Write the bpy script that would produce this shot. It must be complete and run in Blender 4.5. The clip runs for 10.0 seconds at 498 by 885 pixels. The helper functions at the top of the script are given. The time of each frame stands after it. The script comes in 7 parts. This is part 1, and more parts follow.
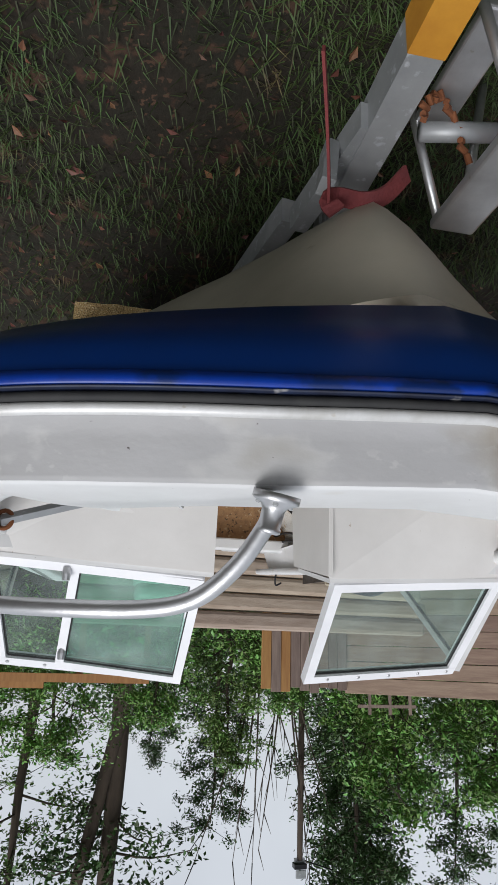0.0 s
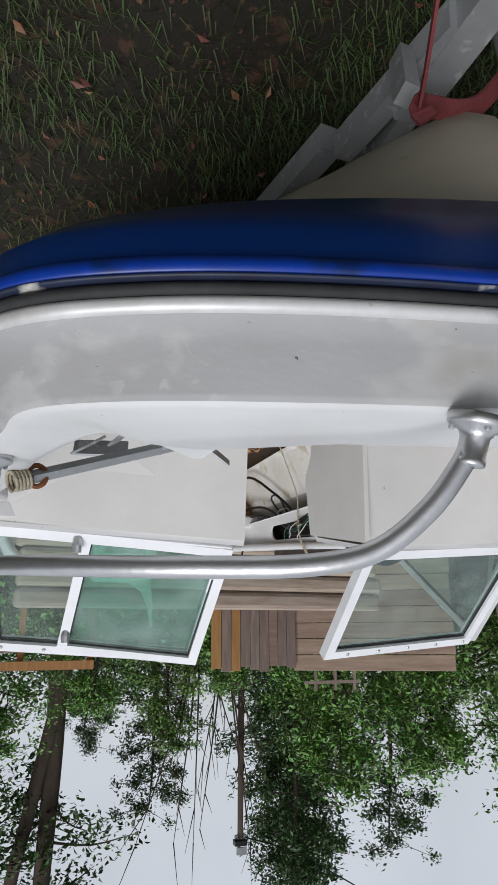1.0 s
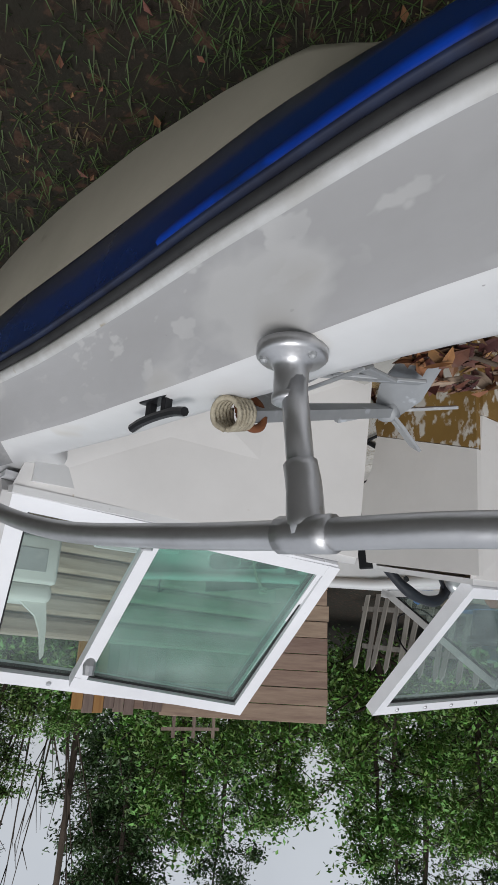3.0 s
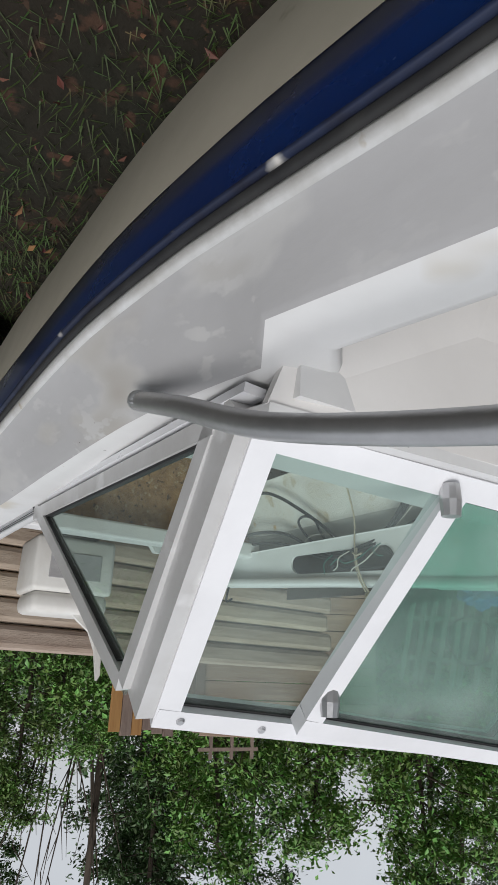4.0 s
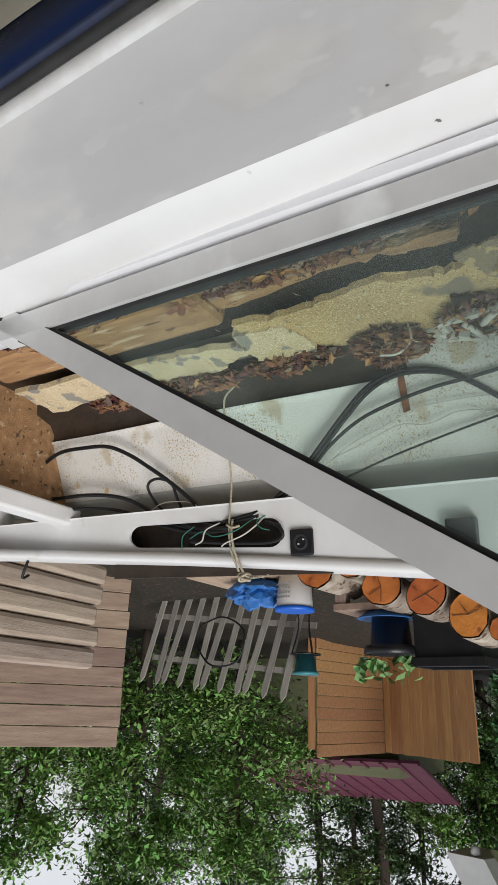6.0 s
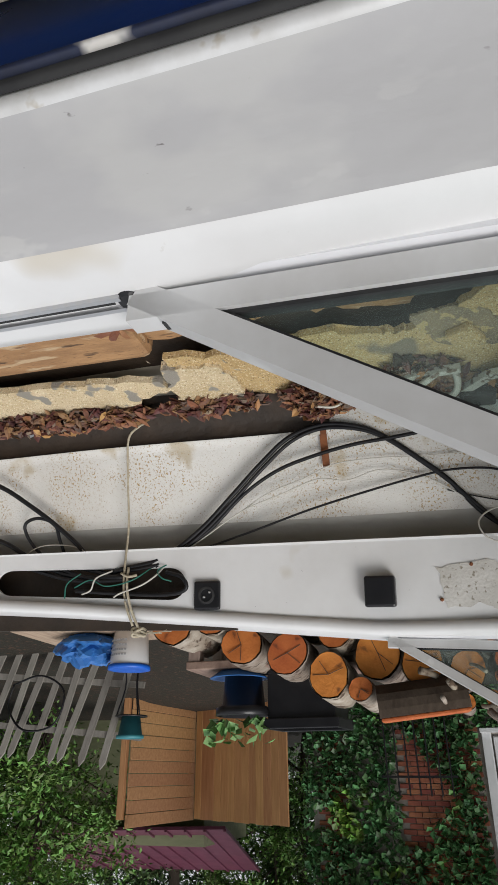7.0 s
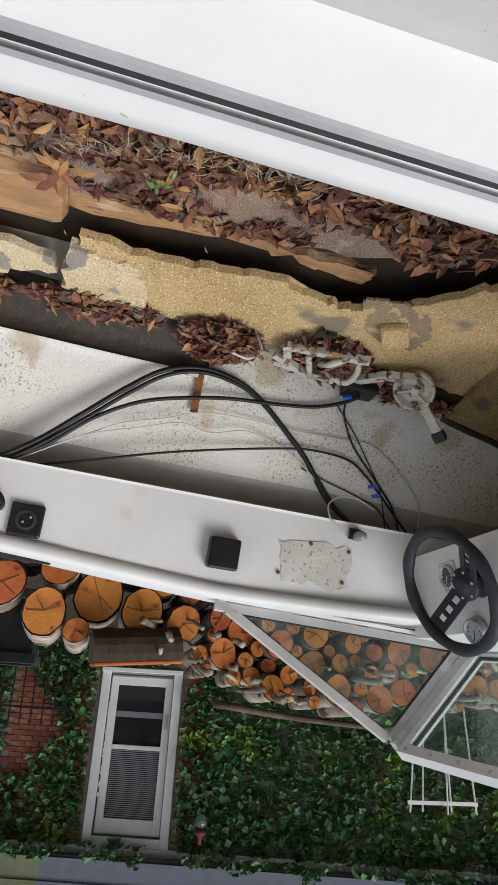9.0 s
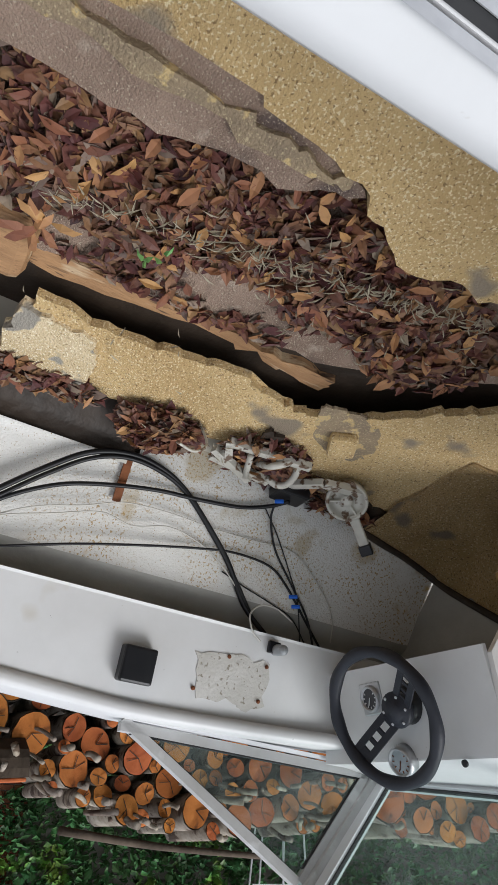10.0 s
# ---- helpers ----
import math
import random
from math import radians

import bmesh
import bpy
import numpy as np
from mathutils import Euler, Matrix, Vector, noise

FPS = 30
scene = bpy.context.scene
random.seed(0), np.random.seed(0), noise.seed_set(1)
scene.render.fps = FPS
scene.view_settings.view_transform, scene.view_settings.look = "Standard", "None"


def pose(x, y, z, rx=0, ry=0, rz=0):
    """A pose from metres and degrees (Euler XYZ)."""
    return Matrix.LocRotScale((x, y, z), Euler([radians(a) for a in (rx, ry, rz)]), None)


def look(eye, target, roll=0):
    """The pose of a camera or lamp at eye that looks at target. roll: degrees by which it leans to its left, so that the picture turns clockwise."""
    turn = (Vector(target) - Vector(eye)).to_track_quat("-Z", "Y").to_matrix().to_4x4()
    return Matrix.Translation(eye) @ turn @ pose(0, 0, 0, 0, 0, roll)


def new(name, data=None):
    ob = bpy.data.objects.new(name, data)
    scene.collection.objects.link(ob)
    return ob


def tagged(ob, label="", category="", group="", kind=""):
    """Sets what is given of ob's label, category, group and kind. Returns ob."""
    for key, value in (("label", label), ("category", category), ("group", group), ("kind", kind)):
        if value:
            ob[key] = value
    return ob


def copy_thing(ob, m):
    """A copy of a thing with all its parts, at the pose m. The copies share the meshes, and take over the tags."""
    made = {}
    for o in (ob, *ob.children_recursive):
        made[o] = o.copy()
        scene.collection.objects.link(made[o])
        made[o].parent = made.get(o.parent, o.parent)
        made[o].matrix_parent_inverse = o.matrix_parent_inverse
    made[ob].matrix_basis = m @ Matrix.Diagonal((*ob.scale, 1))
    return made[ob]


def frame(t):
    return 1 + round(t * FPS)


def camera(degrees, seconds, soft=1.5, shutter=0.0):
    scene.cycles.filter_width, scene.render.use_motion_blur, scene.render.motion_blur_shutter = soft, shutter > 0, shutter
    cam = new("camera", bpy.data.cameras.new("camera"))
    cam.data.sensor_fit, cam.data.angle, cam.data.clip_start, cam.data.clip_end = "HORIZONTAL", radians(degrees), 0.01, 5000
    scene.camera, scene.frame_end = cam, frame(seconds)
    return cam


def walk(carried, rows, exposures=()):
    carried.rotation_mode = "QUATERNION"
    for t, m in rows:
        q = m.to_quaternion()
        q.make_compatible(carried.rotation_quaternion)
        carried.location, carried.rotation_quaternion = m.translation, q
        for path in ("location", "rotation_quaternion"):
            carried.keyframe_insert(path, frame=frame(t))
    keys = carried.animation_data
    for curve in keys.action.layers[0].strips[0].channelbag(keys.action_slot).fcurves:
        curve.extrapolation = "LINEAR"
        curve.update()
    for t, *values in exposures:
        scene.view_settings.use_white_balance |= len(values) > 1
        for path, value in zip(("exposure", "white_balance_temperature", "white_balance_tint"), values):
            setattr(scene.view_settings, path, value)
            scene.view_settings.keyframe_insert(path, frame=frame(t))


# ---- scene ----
cam = camera(40.6, 10.0)
PATH = [
    (0, (-0.526, 2.541, 1.641), (-0.131, 0.673, 1.046), -178.4),
    (0.5, (-0.646, 2.406, 1.636), (-0.199, 0.543, 1.062), -176.8),
    (1, (-0.766, 2.25, 1.66), (-0.157, 0.425, 1.112), -180.4),
    (1.5, (-0.824, 2.046, 1.668), (-0.198, 0.233, 1.1), 180.7),
    (2, (-0.886, 1.835, 1.659), (-0.161, 0.063, 1.082), 179.5),
    (2.2, (-0.927, 1.768, 1.673), (-0.114, 0.046, 1.061), -182.8),
    (3.3, (-1.189, 1.393, 1.673), (-0.179, -0.196, 1.0), -175.5),
    (3.5, (-1.169, 1.218, 1.627), (-0.228, -0.416, 0.96), -174.2),
    (4, (-1.252, 0.91, 1.654), (-0.285, -0.695, 0.954), -177.9),
    (4.5, (-1.315, 0.686, 1.646), (-0.223, -0.822, 0.916), -178.4),
    (5, (-1.368, 0.51, 1.64), (-0.122, -0.871, 0.904), -172.6),
    (5.5, (-1.385, 0.31, 1.635), (-0.065, -0.997, 0.893), -173.3),
    (6, (-1.285, 0.02, 1.68), (0.248, -1.036, 0.949), -178.1),
    (6.2, (-1.229, -0.058, 1.678), (0.371, -0.981, 0.911), -179.1),
    (7.3, (-1.346, -0.439, 1.642), (0.377, -0.911, 0.742), -178.8),
    (7.5, (-1.312, -0.491, 1.625), (0.409, -0.96, 0.721), -176.5),
    (8, (-1.279, -0.609, 1.622), (0.57, -0.896, 0.917), -177.9),
    (8.5, (-1.207, -0.788, 1.602), (0.65, -0.605, 0.882), -176.4),
    (9, (-1.185, -1.03, 1.594), (0.617, -0.584, 0.851), -176.5),
    (9.5, (-1.07, -1.121, 1.547), (0.649, -0.573, 0.685), -171.9),
    (10, (-0.973, -1.273, 1.524), (0.541, -0.43, 0.526), -177.3),
]
walk(cam, [(t, look(eye, aim, roll)) for t, eye, aim, roll in PATH],
     [(0, 0.14, 6220, 10), (1, 0.02, 6200, 10), (2, -0.12, 6200, 10), (3.3, -0.1, 6250, 10), (4.5, 0.03, 6380, 10), (5.5, 0.1, 6420, 10), (6, 0.28, 6450, 10), (7.5, 0.18, 6420, 10), (9, 0.36, 6400, 10), (9.5, 0.42, 6250, 10), (10, 0.36, 6150, 10)])

# ---- light ----
world = bpy.data.worlds.new("overcast_sky")
scene.world = world
world.use_nodes = True
wn, wl = world.node_tree.nodes, world.node_tree.links
sky = wn.new("ShaderNodeTexSky")
sky.sky_type, sky.sun_disc = "NISHITA", False
sky.sun_elevation, sky.sun_rotation = radians(51), radians(-41)
sky.dust_density, sky.air_density, sky.ozone_density = 4.0, 1.2, 1.0
sky_bw = wn.new("ShaderNodeRGBToBW")
wl.new(sky.outputs[0], sky_bw.inputs[0])
cloud_noise = wn.new("ShaderNodeTexNoise")
cloud_noise.inputs["Scale"].default_value = 2.2
cloud_noise.inputs["Detail"].default_value = 5
cloud_ramp = wn.new("ShaderNodeMapRange")
cloud_ramp.inputs[1].default_value, cloud_ramp.inputs[2].default_value = 0.3, 0.75
cloud_ramp.inputs[3].default_value, cloud_ramp.inputs[4].default_value = 5.2, 7.4
sky_pos = wn.new("ShaderNodeTexCoord")
wl.new(sky_pos.outputs["Generated"], cloud_noise.inputs["Vector"])
wl.new(cloud_noise.outputs[0], cloud_ramp.inputs[0])
cloud_tint = wn.new("ShaderNodeVectorMath")
cloud_tint.operation = "SCALE"
cloud_tint.inputs[0].default_value = (0.965, 0.98, 1.0)
wl.new(cloud_ramp.outputs[0], cloud_tint.inputs["Scale"])
sky_mix = wn.new("ShaderNodeMix")
sky_mix.data_type = "RGBA"
sky_mix.inputs[0].default_value = 0.85
wl.new(sky.outputs[0], sky_mix.inputs[6])
wl.new(cloud_tint.outputs[0], sky_mix.inputs[7])
wl.new(sky_mix.outputs[2], wn["Background"].inputs[0])
wn["Background"].inputs[1].default_value = 0.106
sun_data = bpy.data.lights.new("sun", "SUN")
sun_data.energy, sun_data.angle, sun_data.color = 1.9, radians(30), (1.0, 0.98, 0.95)
sun = new("sun", sun_data)
sun.matrix_basis = look((-3.2, 3.7, 6.0), (0, 0, 0))


# ---- materials ----
def material(name, a, b=None, scale=8.0, rough=0.6, metal=0.0, bump=0.0, bump_scale=None, spots=None, spot_scale=20.0,
             spot_cut=0.62, stretch=(1, 1, 1), vary=0.0, island=0.0, spec=0.5, detail=6.0, rough_var=0.08, extra=()):
    """Two-scale noise between colours a and b, optional spots, bump and per-object change."""
    m = bpy.data.materials.new(name)
    m.use_nodes = True
    n, l = m.node_tree.nodes, m.node_tree.links
    p = n["Principled BSDF"]
    b = b or tuple(c * 0.85 for c in a)
    tc = n.new("ShaderNodeTexCoord")
    mp = n.new("ShaderNodeMapping")
    mp.inputs["Scale"].default_value = stretch
    l.new(tc.outputs["Object"], mp.inputs[0])
    n1 = n.new("ShaderNodeTexNoise")
    n1.inputs["Scale"].default_value, n1.inputs["Detail"].default_value = scale, detail
    n1.inputs["Roughness"].default_value = 0.62
    l.new(mp.outputs[0], n1.inputs["Vector"])
    r1 = n.new("ShaderNodeMapRange")
    r1.inputs[1].default_value, r1.inputs[2].default_value = 0.32, 0.68
    l.new(n1.outputs[0], r1.inputs[0])
    mix = n.new("ShaderNodeMix")
    mix.data_type = "RGBA"
    mix.inputs[6].default_value, mix.inputs[7].default_value = (*a, 1), (*b, 1)
    l.new(r1.outputs[0], mix.inputs[0])
    col = mix.outputs[2]
    if spots:
        n2 = n.new("ShaderNodeTexNoise")
        n2.inputs["Scale"].default_value, n2.inputs["Detail"].default_value = spot_scale, 4
        l.new(mp.outputs[0], n2.inputs["Vector"])
        r2 = n.new("ShaderNodeMapRange")
        r2.inputs[1].default_value, r2.inputs[2].default_value = spot_cut, spot_cut + 0.07
        l.new(n2.outputs[0], r2.inputs[0])
        m2 = n.new("ShaderNodeMix")
        m2.data_type = "RGBA"
        m2.inputs[7].default_value = (*spots, 1)
        l.new(r2.outputs[0], m2.inputs[0])
        l.new(col, m2.inputs[6])
        col = m2.outputs[2]
    for tint, size, cut, soft, patch in extra:
        # further marks; patch: the scale of the areas in which they gather
        n4 = n.new("ShaderNodeTexNoise")
        n4.inputs["Scale"].default_value, n4.inputs["Detail"].default_value = size, 3
        l.new(mp.outputs[0], n4.inputs["Vector"])
        r5 = n.new("ShaderNodeMapRange")
        r5.inputs[1].default_value, r5.inputs[2].default_value = cut, cut + soft
        l.new(n4.outputs[0], r5.inputs[0])
        fac = r5.outputs[0]
        if patch:
            n5 = n.new("ShaderNodeTexNoise")
            n5.inputs["Scale"].default_value, n5.inputs["Detail"].default_value = patch, 2
            l.new(mp.outputs[0], n5.inputs["Vector"])
            r6 = n.new("ShaderNodeMapRange")
            r6.inputs[1].default_value, r6.inputs[2].default_value = 0.46, 0.6
            l.new(n5.outputs[0], r6.inputs[0])
            mul = n.new("ShaderNodeMath")
            mul.operation = "MULTIPLY"
            l.new(fac, mul.inputs[0])
            l.new(r6.outputs[0], mul.inputs[1])
            fac = mul.outputs[0]
        m4 = n.new("ShaderNodeMix")
        m4.data_type = "RGBA"
        m4.inputs[7].default_value = (*tint, 1)
        l.new(fac, m4.inputs[0])
        l.new(col, m4.inputs[6])
        col = m4.outputs[2]
    for amount, node, out in ((vary, "ShaderNodeObjectInfo", "Random"), (island, "ShaderNodeNewGeometry", "Random Per Island")):
        if amount:
            o = n.new(node)
            r3 = n.new("ShaderNodeMapRange")
            r3.inputs[3].default_value, r3.inputs[4].default_value = 1 - amount, 1 + amount
            l.new(o.outputs[out], r3.inputs[0])
            h = n.new("ShaderNodeHueSaturation")
            l.new(r3.outputs[0], h.inputs["Value"])
            l.new(col, h.inputs["Color"])
            r4 = n.new("ShaderNodeMapRange")
            r4.inputs[3].default_value, r4.inputs[4].default_value = 0.5 - amount * 0.06, 0.5 + amount * 0.06
            l.new(o.outputs[out], r4.inputs[0])
            l.new(r4.outputs[0], h.inputs["Hue"])
            col = h.outputs[0]
    l.new(col, p.inputs["Base Color"])
    rr = n.new("ShaderNodeMapRange")
    rr.inputs[3].default_value, rr.inputs[4].default_value = max(0.02, rough - rough_var), min(1, rough + rough_var)
    l.new(n1.outputs[0], rr.inputs[0])
    l.new(rr.outputs[0], p.inputs["Roughness"])
    p.inputs["Metallic"].default_value = metal
    p.inputs["Specular IOR Level"].default_value = spec
    if bump:
        n3 = n.new("ShaderNodeTexNoise")
        n3.inputs["Scale"].default_value, n3.inputs["Detail"].default_value = bump_scale or scale * 4, 5
        l.new(mp.outputs[0], n3.inputs["Vector"])
        bp = n.new("ShaderNodeBump")
        bp.inputs["Strength"].default_value, bp.inputs["Distance"].default_value = bump, 0.01
        l.new(n3.outputs[0], bp.inputs["Height"])
        l.new(bp.outputs[0], p.inputs["Normal"])
    return m


def glass_material(name, tint, dirt=0.05):
    m = bpy.data.materials.new(name)
    m.use_nodes = True
    n, l = m.node_tree.nodes, m.node_tree.links
    n.remove(n["Principled BSDF"])
    clear = n.new("ShaderNodeBsdfTransparent")
    clear.inputs[0].default_value = (*tint, 1)
    gloss = n.new("ShaderNodeBsdfGlossy")
    gloss.inputs["Roughness"].default_value = 0.02
    haze = n.new("ShaderNodeBsdfDiffuse")
    haze.inputs[0].default_value = (0.62, 0.7, 0.68, 1)
    lw = n.new("ShaderNodeLayerWeight")
    lw.inputs[0].default_value = 0.5
    pw = n.new("ShaderNodeMath")
    pw.operation = "POWER"
    pw.inputs[1].default_value = 4.0
    l.new(lw.outputs["Facing"], pw.inputs[0])
    fr = n.new("ShaderNodeMapRange")
    fr.inputs[3].default_value, fr.inputs[4].default_value = 0.03, 0.5
    l.new(pw.outputs[0], fr.inputs[0])
    tc = n.new("ShaderNodeTexCoord")
    nz = n.new("ShaderNodeTexNoise")
    nz.inputs["Scale"].default_value, nz.inputs["Detail"].default_value = 7, 6
    l.new(tc.outputs["Object"], nz.inputs["Vector"])
    mr = n.new("ShaderNodeMapRange")
    mr.inputs[1].default_value, mr.inputs[2].default_value = 0.35, 0.8
    mr.inputs[3].default_value, mr.inputs[4].default_value = dirt * 0.4, dirt * 2
    l.new(nz.outputs[0], mr.inputs[0])
    m1, m2 = n.new("ShaderNodeMixShader"), n.new("ShaderNodeMixShader")
    l.new(mr.outputs[0], m1.inputs[0])
    l.new(clear.outputs[0], m1.inputs[1])
    l.new(haze.outputs[0], m1.inputs[2])
    l.new(fr.outputs[0], m2.inputs[0])
    l.new(m1.outputs[0], m2.inputs[1])
    l.new(gloss.outputs[0], m2.inputs[2])
    l.new(m2.outputs[0], n["Material Output"].inputs[0])
    return m


M = {}
M["gelcoat"] = material("worn_white_gelcoat", (0.72, 0.72, 0.72), (0.63, 0.625, 0.62), 3.0, 0.4, bump=0.05, bump_scale=30, spots=(0.42, 0.38, 0.32), spot_scale=38, spot_cut=0.735, extra=(((0.1, 0.09, 0.08), 85, 0.745, 0.03, 6), ((0.5, 0.45, 0.36), 4, 0.66, 0.12, 0)))
# scuffs and stains on a base darkened for the shade on steep faces
M["gelcoat_scuffed_shaded"] = material("shaded_scuffed_gelcoat", (0.4, 0.395, 0.4), (0.33, 0.325, 0.325), 2.2, 0.6, bump=0.08, bump_scale=60, spots=(0.43, 0.425, 0.42), spot_scale=7, spot_cut=0.52, stretch=(1, 0.6, 1.6), extra=(((0.3, 0.275, 0.24), 3.5, 0.58, 0.12, 0), ((0.44, 0.435, 0.43), 26, 0.58, 0.04, 5), ((0.08, 0.07, 0.065), 70, 0.735, 0.03, 4)))
M["silver_trim"] = material("dull_silver_trim", (0.68, 0.68, 0.68), (0.5, 0.49, 0.47), 14, 0.42, metal=0.25, spots=(0.36, 0.3, 0.2), spot_scale=20, spot_cut=0.66)
M["gelcoat_in"] = material("dull_white_gelcoat", (0.78, 0.76, 0.74), (0.68, 0.66, 0.64), 2.5, 0.5, bump=0.06, bump_scale=24, spots=(0.4, 0.3, 0.2), spot_scale=30, spot_cut=0.72)
M["liner"] = material("speckled_liner", (0.72, 0.71, 0.68), (0.6, 0.58, 0.54), 2.2, 0.6, bump=0.4, bump_scale=170, spots=(0.5, 0.44, 0.34), spot_scale=5, spot_cut=0.62, extra=(((0.38, 0.27, 0.13), 130, 0.575, 0.05, 4.5), ((0.34, 0.25, 0.14), 200, 0.64, 0.05, 0), ((0.5, 0.32, 0.1), 9, 0.68, 0.08, 0)))
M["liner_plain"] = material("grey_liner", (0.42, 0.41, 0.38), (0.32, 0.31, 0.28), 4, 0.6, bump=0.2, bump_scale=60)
M["brown_panel"] = material("stained_panel", (0.27, 0.165, 0.045), (0.2, 0.115, 0.03), 5, 0.5, spots=(0.6, 0.57, 0.52), spot_scale=26, spot_cut=0.52, stretch=(1, 1, 0.7), extra=(((0.6, 0.57, 0.52), 60, 0.58, 0.03, 9),))
M["blue"] = material("navy_hull_paint", (0.003, 0.03, 0.17), (0.003, 0.024, 0.13), 2.0, 0.28, bump=0.03, bump_scale=40, spec=0.35)
M["bright_blue"] = material("sky_lit_blue_edge", (0.004, 0.045, 0.36), (0.004, 0.03, 0.24), 14, 0.35, spots=(0.004, 0.024, 0.14), spot_scale=9, spot_cut=0.52)
M["cream"] = material("cream_bottom_paint", (0.5, 0.46, 0.38), (0.41, 0.38, 0.31), 3, 0.5, bump=0.05, spots=(0.3, 0.27, 0.2), spot_scale=12, spot_cut=0.7)
M["rubber"] = material("black_rubber", (0.012, 0.012, 0.014), (0.03, 0.03, 0.03), 20, 0.72)
M["chipped"] = material("chipped_white_edge", (0.02, 0.03, 0.07), (0.012, 0.014, 0.03), 18, 0.5, spots=(0.6, 0.58, 0.55), spot_scale=11, spot_cut=0.64)
M["aluminium"] = material("dull_aluminium", (0.62, 0.62, 0.63), (0.47, 0.47, 0.48), 9, 0.38, metal=0.85, bump=0.08, bump_scale=60, spots=(0.3, 0.27, 0.2), spot_scale=24, spot_cut=0.7)
M["white_frame"] = material("white_frame_paint", (0.8, 0.8, 0.82), (0.7, 0.7, 0.72), 5, 0.3, spots=(0.45, 0.42, 0.36), spot_scale=30, spot_cut=0.74)
M["grey_frame"] = material("weathered_grey_frame", (0.58, 0.58, 0.58), (0.46, 0.45, 0.44), 6, 0.4, spots=(0.66, 0.66, 0.66), spot_scale=9, spot_cut=0.6)
M["glass"] = glass_material("clear_glass", (0.84, 0.93, 0.9), 0.06)
M["glass_green"] = glass_material("green_tinted_glass", (0.5, 0.75, 0.66), 0.14)
M["black_plastic"] = material("black_plastic", (0.01, 0.01, 0.012), (0.016, 0.016, 0.018), 12, 0.32, spec=0.35)
M["wheel"] = material("navy_foam_grip", (0.012, 0.014, 0.022), (0.018, 0.02, 0.03), 30, 0.55, bump=0.1, bump_scale=120)
M["cable"] = material("black_cable", (0.008, 0.008, 0.01), (0.014, 0.014, 0.015), 20, 0.42, spec=0.3)
M["white_wire"] = material("pale_wire", (0.55, 0.53, 0.48), None, 20, 0.5)
M["green_wire"] = material("green_wire", (0.02, 0.16, 0.12), None, 20, 0.5)
M["blue_wire"] = material("blue_connector", (0.01, 0.12, 0.6), None, 20, 0.4)
M["rope"] = material("hemp_rope", (0.5, 0.45, 0.34), (0.33, 0.28, 0.2), 60, 0.9, bump=0.5, bump_scale=150)
# soil and grass colours lowered to include the shade round the boat
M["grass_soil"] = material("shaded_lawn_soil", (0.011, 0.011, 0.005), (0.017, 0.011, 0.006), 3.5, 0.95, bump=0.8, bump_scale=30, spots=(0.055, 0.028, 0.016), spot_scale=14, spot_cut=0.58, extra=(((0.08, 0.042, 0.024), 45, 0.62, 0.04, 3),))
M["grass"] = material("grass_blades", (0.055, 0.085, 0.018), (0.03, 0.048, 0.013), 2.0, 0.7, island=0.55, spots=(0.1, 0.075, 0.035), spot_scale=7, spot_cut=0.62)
M["leaf_brown"] = material("dead_leaves", (0.19, 0.072, 0.04), (0.085, 0.036, 0.024), 14, 0.62, island=0.6, bump=0.2, bump_scale=60)
M["leaf_grey"] = material("faded_leaves", (0.24, 0.17, 0.125), (0.12, 0.085, 0.065), 14, 0.75, island=0.4)
M["leaf_tan"] = material("dry_tan_leaves", (0.36, 0.17, 0.07), (0.22, 0.095, 0.045), 12, 0.65, island=0.35)
M["foam"] = material("bare_foam_and_glassfibre", (0.7, 0.5, 0.24), (0.5, 0.33, 0.14), 3.0, 0.85, bump=1.0, bump_scale=210, detail=12, extra=(((0.82, 0.68, 0.42), 170, 0.56, 0.07, 0), ((0.3, 0.19, 0.08), 150, 0.6, 0.06, 0), ((0.3, 0.24, 0.17), 4.0, 0.6, 0.05, 0), ((0.07, 0.045, 0.025), 16, 0.71, 0.03, 3)))
M["foam_pale"] = material("pale_crumbled_foam", (0.8, 0.66, 0.44), (0.62, 0.47, 0.26), 6, 0.9, bump=1.0, bump_scale=190, detail=11, extra=(((0.9, 0.8, 0.6), 170, 0.57, 0.06, 0), ((0.36, 0.25, 0.12), 150, 0.62, 0.05, 0), ((0.34, 0.31, 0.26), 9, 0.58, 0.04, 0)))
M["rotten_wood"] = material("rotten_plywood", (0.44, 0.25, 0.115), (0.26, 0.14, 0.065), 4, 0.7, bump=0.5, bump_scale=40, stretch=(6, 1, 6), spots=(0.5, 0.36, 0.22), spot_scale=5, spot_cut=0.6, extra=(((0.1, 0.055, 0.03), 6, 0.62, 0.06, 0), ((0.16, 0.09, 0.045), 30, 0.62, 0.06, 3)))
M["carpet"] = material("matted_carpet", (0.4, 0.285, 0.215), (0.22, 0.15, 0.11), 5, 0.98, bump=1.0, bump_scale=240, spots=(0.46, 0.36, 0.28), spot_scale=14, spot_cut=0.6, detail=11, extra=(((0.14, 0.1, 0.085), 5, 0.58, 0.08, 0), ((0.5, 0.4, 0.3), 220, 0.6, 0.05, 0)))
M["grey_stain"] = material("stained_foam", (0.4, 0.3, 0.18), (0.25, 0.19, 0.13), 9, 0.85, bump=1.0, bump_scale=190, extra=(((0.62, 0.46, 0.22), 24, 0.56, 0.05, 0), ((0.5, 0.4, 0.25), 160, 0.58, 0.06, 0)))
M["bilge"] = material("near_black_brown", (0.02, 0.013, 0.008), (0.04, 0.025, 0.015), 8, 0.6, bump=0.5)
